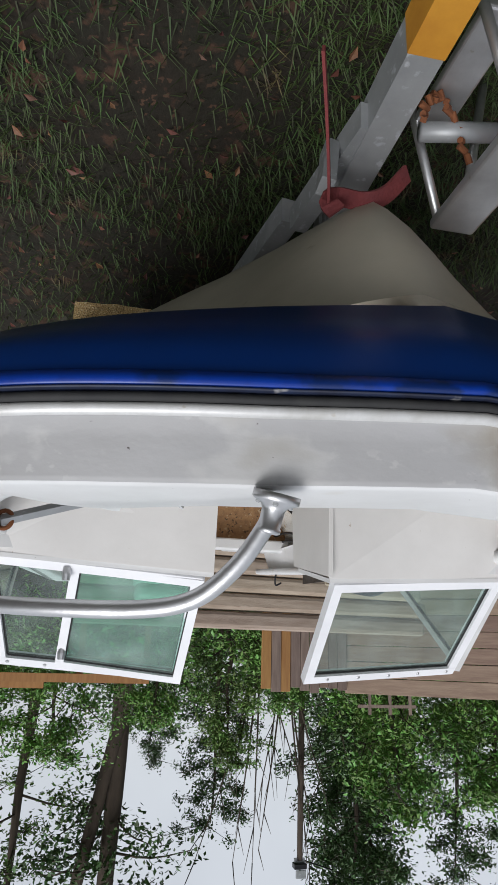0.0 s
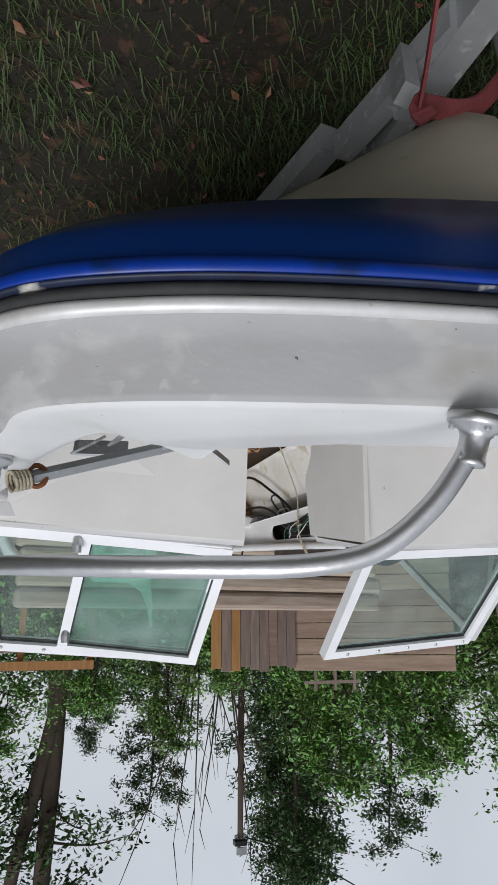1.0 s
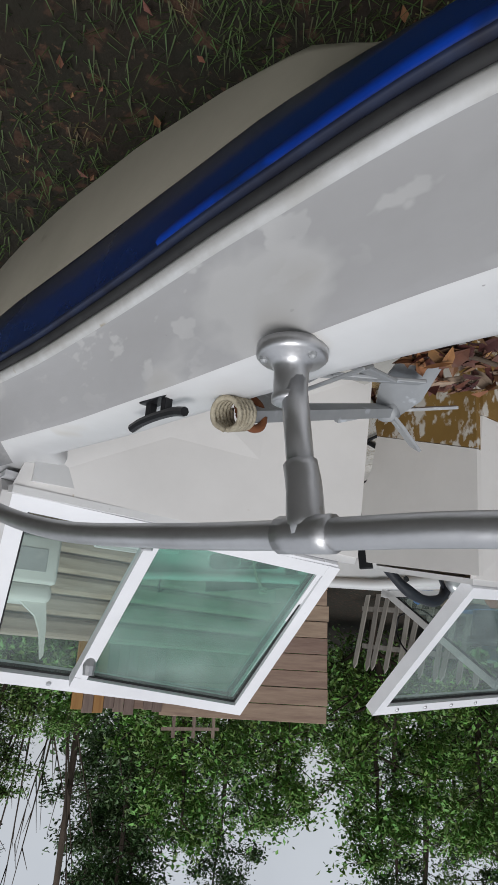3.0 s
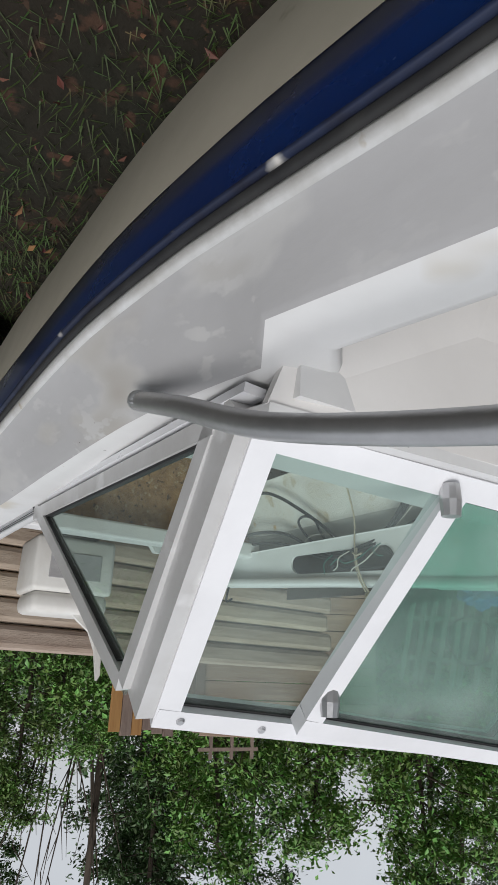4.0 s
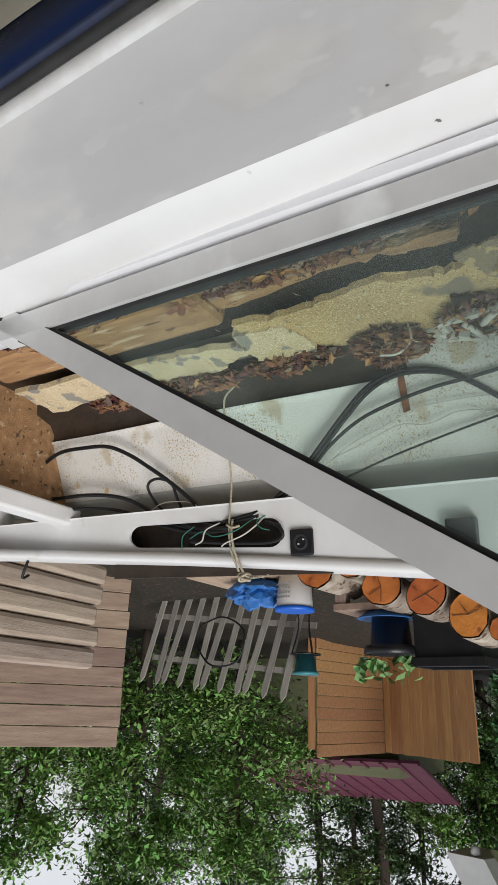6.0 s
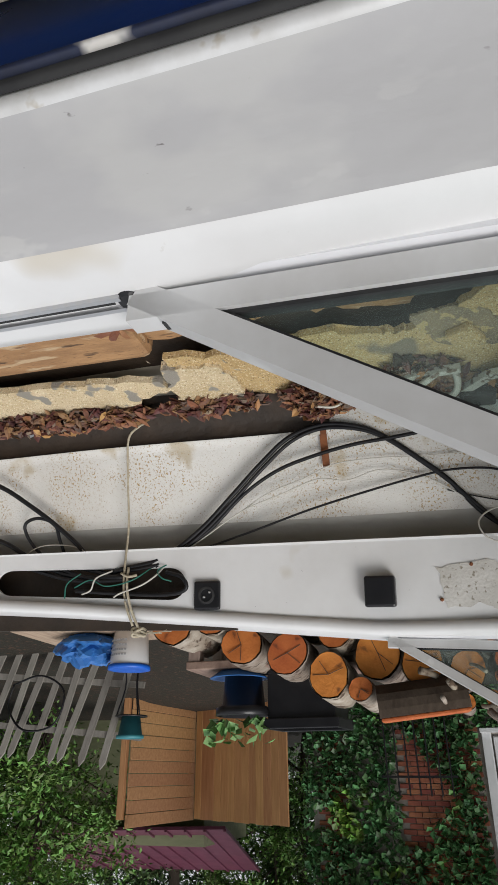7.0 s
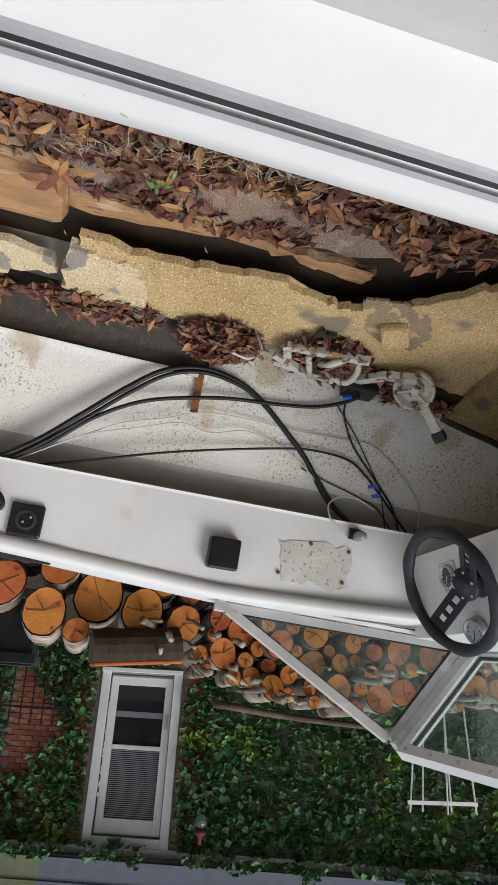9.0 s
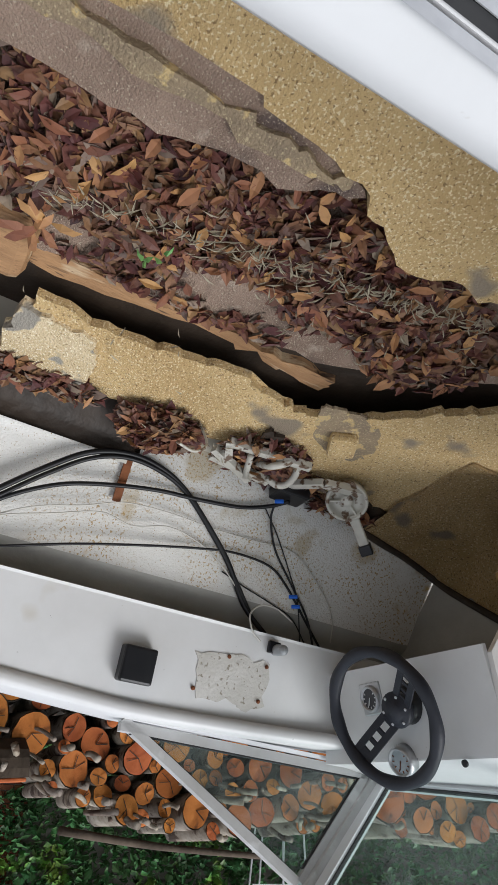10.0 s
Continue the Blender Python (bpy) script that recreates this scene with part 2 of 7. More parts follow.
M["timber"] = material("weathered_landscape_timber", (0.5, 0.41, 0.33), (0.34, 0.26, 0.2), 2.4, 0.85, bump=0.35, bump_scale=26, stretch=(1, 9, 9), spots=(0.1, 0.055, 0.03), spot_scale=3.0, spot_cut=0.68, vary=0.18)
M["board"] = material("grey_brown_boards", (0.37, 0.27, 0.2), (0.25, 0.17, 0.13), 2.4, 0.85, bump=0.35, bump_scale=26, stretch=(1, 9, 9), spots=(0.33, 0.27, 0.22), spot_scale=4, spot_cut=0.66, vary=0.22)
M["board_v"] = material("grey_upright_boards", (0.36, 0.28, 0.23), (0.24, 0.18, 0.145), 2.4, 0.85, bump=0.35, bump_scale=26, stretch=(9, 9, 1), vary=0.25)
M["board_orange"] = material("orange_new_board", (0.46, 0.25, 0.09), (0.35, 0.17, 0.06), 2.4, 0.75, stretch=(9, 9, 1), vary=0.1)
M["cedar"] = material("orange_cedar_board", (0.5, 0.27, 0.115), (0.38, 0.19, 0.075), 2.0, 0.7, bump=0.2, bump_scale=24, stretch=(9, 9, 1), spots=(0.18, 0.08, 0.03), spot_scale=3, spot_cut=0.7, vary=0.12)
M["cedar_h"] = material("brown_cedar_board", (0.44, 0.24, 0.11), (0.31, 0.16, 0.07), 2.0, 0.75, bump=0.25, bump_scale=24, stretch=(9, 1, 9), vary=0.14)
M["maroon"] = material("maroon_metal_roof", (0.12, 0.03, 0.055), (0.09, 0.025, 0.045), 3, 0.5)
M["brick"] = material("red_brick", (0.34, 0.115, 0.06), (0.23, 0.075, 0.045), 9, 0.9, bump=0.4, bump_scale=60, vary=0.25)
M["mortar"] = material("grey_mortar", (0.33, 0.3, 0.26), (0.25, 0.22, 0.19), 12, 0.95, bump=0.3)
M["siding_blue"] = material("slate_blue_siding", (0.17, 0.19, 0.25), (0.14, 0.155, 0.2), 2, 0.6, stretch=(4, 1, 4))
M["siding_green"] = material("mossy_green_siding", (0.23, 0.24, 0.14), (0.17, 0.185, 0.1), 2, 0.7, stretch=(4, 1, 4))
M["trim_white"] = material("white_trim_paint", (0.76, 0.76, 0.76), (0.66, 0.66, 0.66), 4, 0.4)
M["dark_glass"] = material("dark_window_glass", (0.012, 0.014, 0.016), (0.02, 0.022, 0.024), 3, 0.06, spec=0.6, rough_var=0.02)
M["blind"] = material("grey_window_blind", (0.2, 0.21, 0.22), (0.17, 0.18, 0.19), 5, 0.6)
M["log_end"] = material("orange_cut_wood", (0.68, 0.22, 0.048), (0.48, 0.13, 0.026), 7, 0.75, bump=0.3, bump_scale=50, spots=(0.2, 0.06, 0.018), spot_scale=9, spot_cut=0.62, vary=0.2)
M["bark"] = material("grey_birch_bark", (0.42, 0.37, 0.31), (0.19, 0.14, 0.1), 9, 0.9, bump=0.8, bump_scale=34, spots=(0.08, 0.05, 0.035), spot_scale=14, spot_cut=0.56, vary=0.25)
M["bark_dark"] = material("brown_rough_bark", (0.115, 0.085, 0.06), (0.06, 0.042, 0.03), 8, 0.95, bump=1.0, bump_scale=22, stretch=(1, 1, 0.4))
M["trunk"] = material("tree_bark", (0.075, 0.055, 0.04), (0.04, 0.03, 0.022), 6, 0.95, bump=0.8, bump_scale=20, stretch=(1, 1, 0.25))
M["leaf_tree"] = material("tree_leaves", (0.15, 0.235, 0.055), (0.09, 0.16, 0.04), 0.35, 0.55, island=0.45)
M["leaf_dark"] = material("dark_tree_leaves", (0.075, 0.135, 0.042), (0.05, 0.095, 0.032), 0.4, 0.5, island=0.4)
M["leaf_bush"] = material("bright_bush_leaves", (0.16, 0.29, 0.055), (0.09, 0.185, 0.042), 0.6, 0.5, island=0.45)
M["ivy"] = material("ivy_leaves", (0.105, 0.225, 0.08), (0.065, 0.15, 0.058), 0.9, 0.42, island=0.5, spots=(0.2, 0.33, 0.06), spot_scale=1.3, spot_cut=0.58)
M["ivy_light"] = material("light_vine_leaves", (0.16, 0.3, 0.09), (0.1, 0.21, 0.06), 2, 0.5, island=0.35)
M["galvanised"] = material("galvanised_steel", (0.42, 0.43, 0.44), (0.3, 0.31, 0.32), 5, 0.5, metal=0.4, bump=0.1, spots=(0.24, 0.18, 0.13), spot_scale=9, spot_cut=0.7, extra=(((0.52, 0.54, 0.57), 30, 0.6, 0.08, 0),))
M["strap"] = material("faded_red_strap", (0.2, 0.035, 0.035), (0.12, 0.025, 0.028), 12, 0.85, bump=0.4, bump_scale=120)
M["rust"] = material("rust", (0.24, 0.085, 0.03), (0.13, 0.045, 0.02), 14, 0.9, bump=0.5)
M["pale_plastic"] = material("pale_grey_plastic", (0.55, 0.53, 0.47), (0.4, 0.38, 0.33), 10, 0.5, spots=(0.13, 0.08, 0.05), spot_scale=34, spot_cut=0.55)
M["patch"] = material("old_glue_residue", (0.62, 0.6, 0.57), (0.5, 0.48, 0.44), 9, 0.7, bump=0.3, bump_scale=90, spots=(0.28, 0.25, 0.2), spot_scale=75, spot_cut=0.6)
M["tarp"] = material("blue_tarp", (0.03, 0.16, 0.45), (0.02, 0.1, 0.32), 6, 0.5, bump=0.5, bump_scale=12)
M["teal"] = material("teal_plastic", (0.04, 0.22, 0.25), (0.03, 0.16, 0.19), 6, 0.5)
M["fence"] = material("grey_fence_paling", (0.3, 0.28, 0.25), (0.2, 0.185, 0.16), 3, 0.9, bump=0.4, stretch=(6, 6, 1), vary=0.15)
M["orange_tape"] = material("amber_reflector", (0.55, 0.26, 0.03), (0.42, 0.18, 0.02), 8, 0.5)
M["gauge_face"] = material("gauge_face", (0.03, 0.03, 0.035), (0.05, 0.05, 0.055), 20, 0.3)
M["gauge_white"] = material("pale_gauge_face", (0.5, 0.55, 0.58), (0.4, 0.45, 0.48), 20, 0.25)
M["seat_vinyl"] = material("white_seat_vinyl", (0.72, 0.71, 0.68), (0.62, 0.6, 0.56), 4, 0.5, bump=0.1)


# ---- mesh helpers ----
def ribbon(line, width, thick, across):
    """A flat strap along a line."""
    bm, rings = bmesh.new(), []
    for i, c in enumerate(line):
        d = (line[min(i + 1, len(line) - 1)] - line[max(i - 1, 0)]).normalized()
        s = d.cross(Vector(across)).normalized()
        n = s.cross(d)
        rings.append([bm.verts.new(c + s * width / 2 * a + n * thick / 2 * b) for a, b in ((-1, -1), (1, -1), (1, 1), (-1, 1))])
    for a, b in zip(rings, rings[1:]):
        for k in range(4):
            bm.faces.new((a[k], a[(k + 1) % 4], b[(k + 1) % 4], b[k]))
    bm.faces.new(rings[0][::-1])
    bm.faces.new(rings[-1])
    return bm


def part(name, bm, mat, parent=None, label="", smooth=False):
    me = bpy.data.meshes.new(name)
    bmesh.ops.recalc_face_normals(bm, faces=bm.faces)
    bm.to_mesh(me)
    bm.free()
    me.materials.append(M[mat])
    if smooth:
        me.polygons.foreach_set("use_smooth", [True] * len(me.polygons))
    ob = new(name, me)
    if parent:
        ob.parent = parent
    if label:
        ob["label"] = label
    return ob


def raw(name, verts, faces, mat, parent=None, smooth=False):
    me = bpy.data.meshes.new(name)
    me.from_pydata(verts, [], faces)
    me.materials.append(M[mat])
    if smooth:
        me.polygons.foreach_set("use_smooth", [True] * len(me.polygons))
    ob = new(name, me)
    ob.parent = parent
    return ob


def thing(name, label, category, group="", kind="", m=None):
    ob = tagged(new(name), label, category, group, kind)
    ob.empty_display_size = 0.1
    if m is not None:
        ob.matrix_basis = m
    return ob


def box(bm, lo, hi, bevel=0.0, m=None):
    ret = bmesh.ops.create_cube(bm, size=1)
    vs = ret["verts"]
    c = [(a + b) / 2 for a, b in zip(lo, hi)]
    d = [abs(b - a) for a, b in zip(lo, hi)]
    for v in vs:
        v.co = Vector((c[0] + v.co.x * d[0], c[1] + v.co.y * d[1], c[2] + v.co.z * d[2]))
    if bevel:
        es = list({e for v in vs for e in v.link_edges})
        out = bmesh.ops.bevel(bm, geom=es, offset=bevel, segments=2, affect="EDGES", profile=0.5)
        vs = list({v for f in out["faces"] for v in f.verts} | {v for v in vs if v.is_valid})
    if m is not None:
        bmesh.ops.transform(bm, matrix=m, verts=vs)
    return bm


def boxed(lo, hi, bevel=0.0, m=None):
    return box(bmesh.new(), lo, hi, bevel, m)


def spline(pts, n=6):
    """A smooth line through the points."""
    p = [Vector(q) for q in pts]
    p = [p[0] * 2 - p[1]] + p + [p[-1] * 2 - p[-2]]
    out = []
    for i in range(1, len(p) - 2):
        for k in range(n):
            t = k / n
            out.append(0.5 * ((2 * p[i]) + (p[i + 1] - p[i - 1]) * t + (2 * p[i - 1] - 5 * p[i] + 4 * p[i + 1] - p[i + 2]) * t * t
                              + (3 * p[i] - p[i - 1] - 3 * p[i + 1] + p[i + 2]) * t ** 3))
    return out + [p[-2]]


def tube(bm, line, r, seg=8, r2=None):
    """A round tube along a line; r2 is the radius at its end."""
    line = [Vector(q) for q in line]
    rings, up = [], Vector((0.13, 0.21, 0.97)).normalized()
    for i, c in enumerate(line):
        d = (line[min(i + 1, len(line) - 1)] - line[max(i - 1, 0)]).normalized()
        side = d.cross(up)
        if side.length < 0.05:
            side = d.cross(Vector((1, 0, 0)))
        side.normalize()
        u2 = side.cross(d)
        rad = r + ((r2 if r2 is not None else r) - r) * i / max(1, len(line) - 1)
        rings.append([bm.verts.new(c + rad * (math.cos(2 * math.pi * k / seg) * side + math.sin(2 * math.pi * k / seg) * u2)) for k in range(seg)])
    for a, b in zip(rings, rings[1:]):
        for k in range(seg):
            bm.faces.new((a[k], a[(k + 1) % seg], b[(k + 1) % seg], b[k]))
    bm.faces.new(rings[0][::-1])
    bm.faces.new(rings[-1])
    return bm


def tubed(pts, r, seg=8, n=6, r2=None):
    return tube(bmesh.new(), spline(pts, n) if n > 1 else pts, r, seg, r2)


def lathe(bm, prof, seg=24, m=None):
    """Turns (radius, height) pairs round z."""
    rings = []
    for r, z in prof:
        rings.append([bm.verts.new((r * math.cos(2 * math.pi * k / seg), r * math.sin(2 * math.pi * k / seg), z)) for k in range(seg)])
    for a, b in zip(rings, rings[1:]):
        for k in range(seg):
            bm.faces.new((a[k], a[(k + 1) % seg], b[(k + 1) % seg], b[k]))
    bm.faces.new(rings[0][::-1])
    bm.faces.new(rings[-1])
    if m is not None:
        bmesh.ops.transform(bm, matrix=m, verts=[v for ring in rings for v in ring])
    return bm


def slab(bm, outline, z0, z1, m=None):
    """A plate with the outline (x, y) from z0 to z1."""
    lo = [bm.verts.new((x, y, z0)) for x, y in outline]
    hi = [bm.verts.new((x, y, z1)) for x, y in outline]
    bm.faces.new(lo[::-1])
    bm.faces.new(hi)
    n = len(outline)
    for k in range(n):
        bm.faces.new((lo[k], lo[(k + 1) % n], hi[(k + 1) % n], hi[k]))
    if m is not None:
        bmesh.ops.transform(bm, matrix=m, verts=lo + hi)
    return bm


def plate(bm, corners, thick):
    """A flat plate on four corners, thickened along its normal."""
    c = [Vector(q) for q in corners]
    nrm = (c[1] - c[0]).cross(c[-1] - c[0]).normalized() * thick / 2
    a = [bm.verts.new(q - nrm) for q in c]
    b = [bm.verts.new(q + nrm) for q in c]
    n = len(c)
    bm.faces.new(a[::-1])
    bm.faces.new(b)
    for k in range(n):
        bm.faces.new((a[k], a[(k + 1) % n], b[(k + 1) % n], b[k]))
    return bm


def bar(bm, a, b, w, h, up=(0, 0, 1), over=0.0):
    """A square bar from a to b, w wide and h deep along up."""
    a, b = Vector(a), Vector(b)
    d = (b - a).normalized()
    a, b = a - d * over, b + d * over
    u = Vector(up)
    u = (u - d * u.dot(d)).normalized()
    s = d.cross(u)
    vs = [[bm.verts.new(p + s * w / 2 * i + u * h / 2 * j) for i, j in ((-1, -1), (1, -1), (1, 1), (-1, 1))] for p in (a, b)]
    for k in range(4):
        bm.faces.new((vs[0][k], vs[0][(k + 1) % 4], vs[1][(k + 1) % 4], vs[1][k]))
    bm.faces.new(vs[0][::-1])
    bm.faces.new(vs[1])
    return bm


def frame_of(a, b, up):
    """The pose at a with x towards b and z near up."""
    a, b, up = Vector(a), Vector(b), Vector(up)
    x = (b - a).normalized()
    z = (up - x * up.dot(x)).normalized()
    y = z.cross(x)
    return Matrix(((x.x, y.x, z.x, a.x), (x.y, y.y, z.y, a.y), (x.z, y.z, z.z, a.z), (0, 0, 0, 1)))


def step(x, *pairs):
    """Linear interpolation through (x, value) pairs."""
    return float(np.interp(x, [p[0] for p in pairs], [p[1] for p in pairs]))


def leaf_cloud(points, size, rng, up=0.4, ratio=0.55, fold=0.25):
    """Small folded leaves at the points: vertices and faces."""
    vs, fs = [], []
    for p in points:
        s = size * rng.uniform(0.6, 1.35)
        d = Vector((rng.gauss(0, 1), rng.gauss(0, 1), rng.gauss(0, 1) * up)).normalized()
        n = Vector((rng.gauss(0, 0.5), rng.gauss(0, 0.5), 1)).normalized()
        w = d.cross(n)
        if w.length < 0.1:
            w = d.cross(Vector((1, 0, 0)))
        w = w.normalized() * s * ratio * 0.5
        n = w.cross(d).normalized() * s * fold
        p = Vector(p)
        i = len(vs)
        vs += [p - d * s * 0.5, p + w + n * 0.5, p + d * s * 0.5, p - w + n * 0.5]
        fs += [(i, i + 1, i + 2), (i, i + 2, i + 3)]
    return vs, fs

GROUND = 0.18


def ground_z(x, y):
    rise = step(x, (3.2, 0.0), (10, 0.36), (14, 0.45)) * step(y, (-14, 0.6), (-6, 1.0), (20, 1.0))
    return GROUND + rise + 0.02 * math.sin(x * 1.7) * math.sin(y * 1.3)
# ---- ground ----
def build_ground():
    bm = bmesh.new()
    xs = [-400, -120, -40, -18, -9] + [-6 + 0.5 * i for i in range(45)] + [18, 24, 40, 120, 400]
    ys = [-400, -120, -45, -28] + [-20 + 0.5 * i for i in range(57)] + [10, 14, 25, 60, 200, 400]
    grid = [[bm.verts.new((x, y, ground_z(x, y))) for x in xs] for y in ys]
    for j in range(len(ys) - 1):
        for i in range(len(xs) - 1):
            bm.faces.new((grid[j][i], grid[j][i + 1], grid[j + 1][i + 1], grid[j + 1][i]))
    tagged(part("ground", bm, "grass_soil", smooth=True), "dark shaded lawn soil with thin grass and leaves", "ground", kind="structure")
    rng = random.Random(5)
    vs, fs = [], []
    while len(fs) < 90000:
        x, y = rng.uniform(-2.2, 1.2), rng.uniform(-2.6, 3.2)
        keep = 0.5 + 0.5 * noise.noise(Vector((x * 1.1, y * 1.1, 3)))
        if rng.random() > keep * keep * (1.3 if y > 0.4 else 0.3):
            continue
        z = ground_z(x, y)
        h, a, lean = rng.uniform(0.015, 0.06), rng.uniform(0, 6.28), rng.uniform(0.02, 0.09)
        dx, dy = math.cos(a), math.sin(a)
        i = len(vs)
        vs += [(x - dy * 0.003, y + dx * 0.003, z - 0.01), (x + dy * 0.003, y - dx * 0.003, z - 0.01), (x + dx * lean, y + dy * lean, z + h)]
        fs.append((i, i + 1, i + 2))
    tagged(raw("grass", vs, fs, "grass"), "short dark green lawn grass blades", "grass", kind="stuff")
    pts = []
    for _ in range(900):
        x, y = rng.uniform(-2.4, 1.5), rng.uniform(-3.2, 3.2)
        pts.append((x, y, ground_z(x, y) + 0.03))
    vs, fs = leaf_cloud(pts, 0.036, rng, up=0.3, ratio=0.5, fold=0.3)
    tagged(raw("fallen_leaves", vs, fs, "leaf_brown"), "dry brown leaves fallen on the lawn", "leaf litter", kind="stuff")


build_ground()

# ---- boat: hull ----
# half outline of the gunwale (x, y) from the stern forward and across the blunt bow
HALF = spline([(0.95, -3.1, 0), (1.01, -2.0, 0), (1.04, -1.0, 0), (1.042, -0.4, 0), (1.036, 0.05, 0), (1.006, 0.37, 0), (0.965, 0.68, 0), (0.935, 0.92, 0),
               (0.91, 1.15, 0), (0.875, 1.36, 0), (0.825, 1.49, 0), (0.74, 1.57, 0), (0.6, 1.63, 0), (0.4, 1.675, 0), (0.2, 1.7, 0), (0.0, 1.71, 0)], 5)
OUT = [Vector((p.x, p.y, 0)) for p in HALF] + [Vector((-p.x, p.y, 0)) for p in HALF[-2::-1]]


def inward(i):
    d = (OUT[min(i + 1, len(OUT) - 1)] - OUT[max(i - 1, 0)]).normalized()
    return Vector((-d.y, d.x, 0))


INW = [inward(i) for i in range(len(OUT))]


def loft(prof, closed=False, span=None):
    """Lofts prof(i) -> [(inward distance, z), ...] along the gunwale."""
    bm = bmesh.new()
    rows = []
    for i in (range(len(OUT)) if span is None else span):
        rows.append([bm.verts.new(OUT[i] + INW[i] * d + Vector((0, 0, z + (sheer(i) if z > 1.1 else 0.0)))) for d, z in prof(i)])
    for a, b in zip(rows, rows[1:]):
        n = len(a)
        for k in range(n if closed else n - 1):
            bm.faces.new((a[k], a[(k + 1) % n], b[(k + 1) % n], b[k]))
    if closed:
        bm.faces.new(rows[0])
        bm.faces.new(rows[-1][::-1])
    return bm


def front(i):
    """0 along the sides, 1 across the bow."""
    return min(1, max(0, (OUT[i].y - 1.1) / 0.5)) ** 1.3


def sheer(i):
    """How far the gunwale's edge rises or drops from a level line."""
    x, y = OUT[i].x, OUT[i].y
    side = step(y, (-0.6, 0.012), (-0.2, 0.0), (0.1, -0.012), (0.35, -0.014), (0.7, 0.008), (1.2, 0.02))
    rise = side * (1 - front(i)) + step(abs(x), (0.0, -0.002), (0.3, 0.013), (0.7, 0.022)) * front(i)
    return rise + (droop(y) if x > 0 else 0.0)


def droop(y):
    """The starboard gunwale sags towards the stern."""
    return step(y, (-3, -0.13), (-1.78, -0.075), (-1.18, -0.04), (-0.57, 0.0))


def blue_low(i):
    y = OUT[i].y
    side = step(y, (-3, 0.985), (-0.5, 1.003), (0, 1.015), (0.4, 1.022), (0.6, 1.033), (0.9, 1.05), (1.1, 1.068))
    return side * (1 - front(i)) + (1.068 - 0.085 * (1 - abs(OUT[i].x) / 0.8)) * front(i)


def chine(i):
    y = OUT[i].y
    side = step(y, (-3, 0.65), (-0.85, 0.722), (-0.3, 0.757), (0, 0.767), (0.3, 0.775), (0.5, 0.79), (0.75, 0.822), (0.96, 0.873), (1.12, 0.93), (1.3, 0.985))
    return min(side * (1 - front(i)) + 1.0 * front(i), blue_low(i) - 0.015)


def deep(i):
    """How far the bottom drops inside the chine, fading towards the bow."""
    return (1 - front(i)) * step(OUT[i].y, (0.5, 1.0), (0.95, 0.15))


boat = thing("motor_boat", "old white and navy bowrider boat with rotten interior, on trailer", "boat")
TILT = Matrix.Translation((0, 0, 1.25)) @ Matrix.Rotation(radians(3.1), 4, "X") @ Matrix.Translation((0, 0, -1.25))
boat.matrix_basis = TILT


def bo(*p):
    """A place in the world, in the tilted boat's own axes."""
    return TILT.inverted() @ Vector(p)


part("hull_side", loft(lambda i: [(0.0, 1.186), (0.01, 1.12), (0.035 + 0.07 * front(i), blue_low(i) + 0.004), (0.05 + 0.09 * front(i), blue_low(i))]), "blue", boat, "navy blue painted topsides", True)
part("hull_bottom", loft(lambda i: [(0.034 + 0.07 * front(i), blue_low(i) + 0.006), (0.07 + 0.2 * front(i), chine(i) + 0.04), (0.1 + 0.36 * front(i), chine(i) + 0.01 * front(i)),
                                    (0.19 + 0.36 * front(i), chine(i) - 0.09 * deep(i)), (0.28 + 0.34 * front(i), chine(i) - 0.2 * deep(i))]), "cream", boat, "cream painted hull bottom", True)
# brighter blue paints the sky's reflection on the navy hull edge at the bow
part("bright_edge", loft(lambda i: [(0.0, 1.16), (-0.012, 1.17), (-0.015, 1.182), (-0.01, 1.187), (0.0, 1.188)], span=[i for i in range(len(OUT)) if OUT[i].y > 1.0]), "bright_blue", boat, "bright blue chipped edge, sky reflection painted in", True)
part("edge_strip", loft(lambda i: [(-0.011, 1.1865), (-0.0145, 1.188), (-0.011, 1.1905), (0.0, 1.193)]), "chipped", boat, "chipped white edge strip", True)
part("rub_rail", loft(lambda i: [(0.0, 1.193), (-0.008, 1.195), (-0.011, 1.2), (-0.008, 1.207), (0.001, 1.209)]), "rubber", boat, "black rubber rub rail", True)
part("rail_trim", loft(lambda i: [(0.001, 1.2085), (-0.005, 1.2095), (-0.0065, 1.215), (-0.005, 1.221), (0.0, 1.226), (0.004, 1.2265)]), "silver_trim", boat, "dull aluminium trim strip", True)


def keel():
    bm = bmesh.new()
    rows = []
    for y in [-3.0, -2.4, -1.8, -1.2, -0.6, 0, 0.4, 0.8, 1.0, 1.15, 1.28, 1.38, 1.47, 1.53]:
        kz = step(y, (-3, 0.42), (-1, 0.38), (0, 0.37), (0.8, 0.43), (1.0, 0.46), (1.15, 0.51), (1.28, 0.57), (1.38, 0.66), (1.47, 0.8), (1.53, 0.93))
        w = step(y, (-3, 0.72), (0, 0.7), (0.4, 0.62), (0.8, 0.52), (1.0, 0.44), (1.15, 0.38), (1.38, 0.3), (1.53, 0.22))
        tz = step(y, (-3, 0.5), (0, 0.56), (0.8, 0.74), (1.0, 0.86), (1.15, 0.97), (1.53, 1.0))
        row = []
        for k in range(-6, 7):
            f = abs(k) / 6
            row.append(bm.verts.new((w * k / 6, y, kz + (tz - kz) * (f ** 1.25))))
        rows.append(row)
    for a, b in zip(rows, rows[1:]):
        for k in range(12):
            bm.faces.new((a[k], a[k + 1], b[k + 1], b[k]))
    return bm


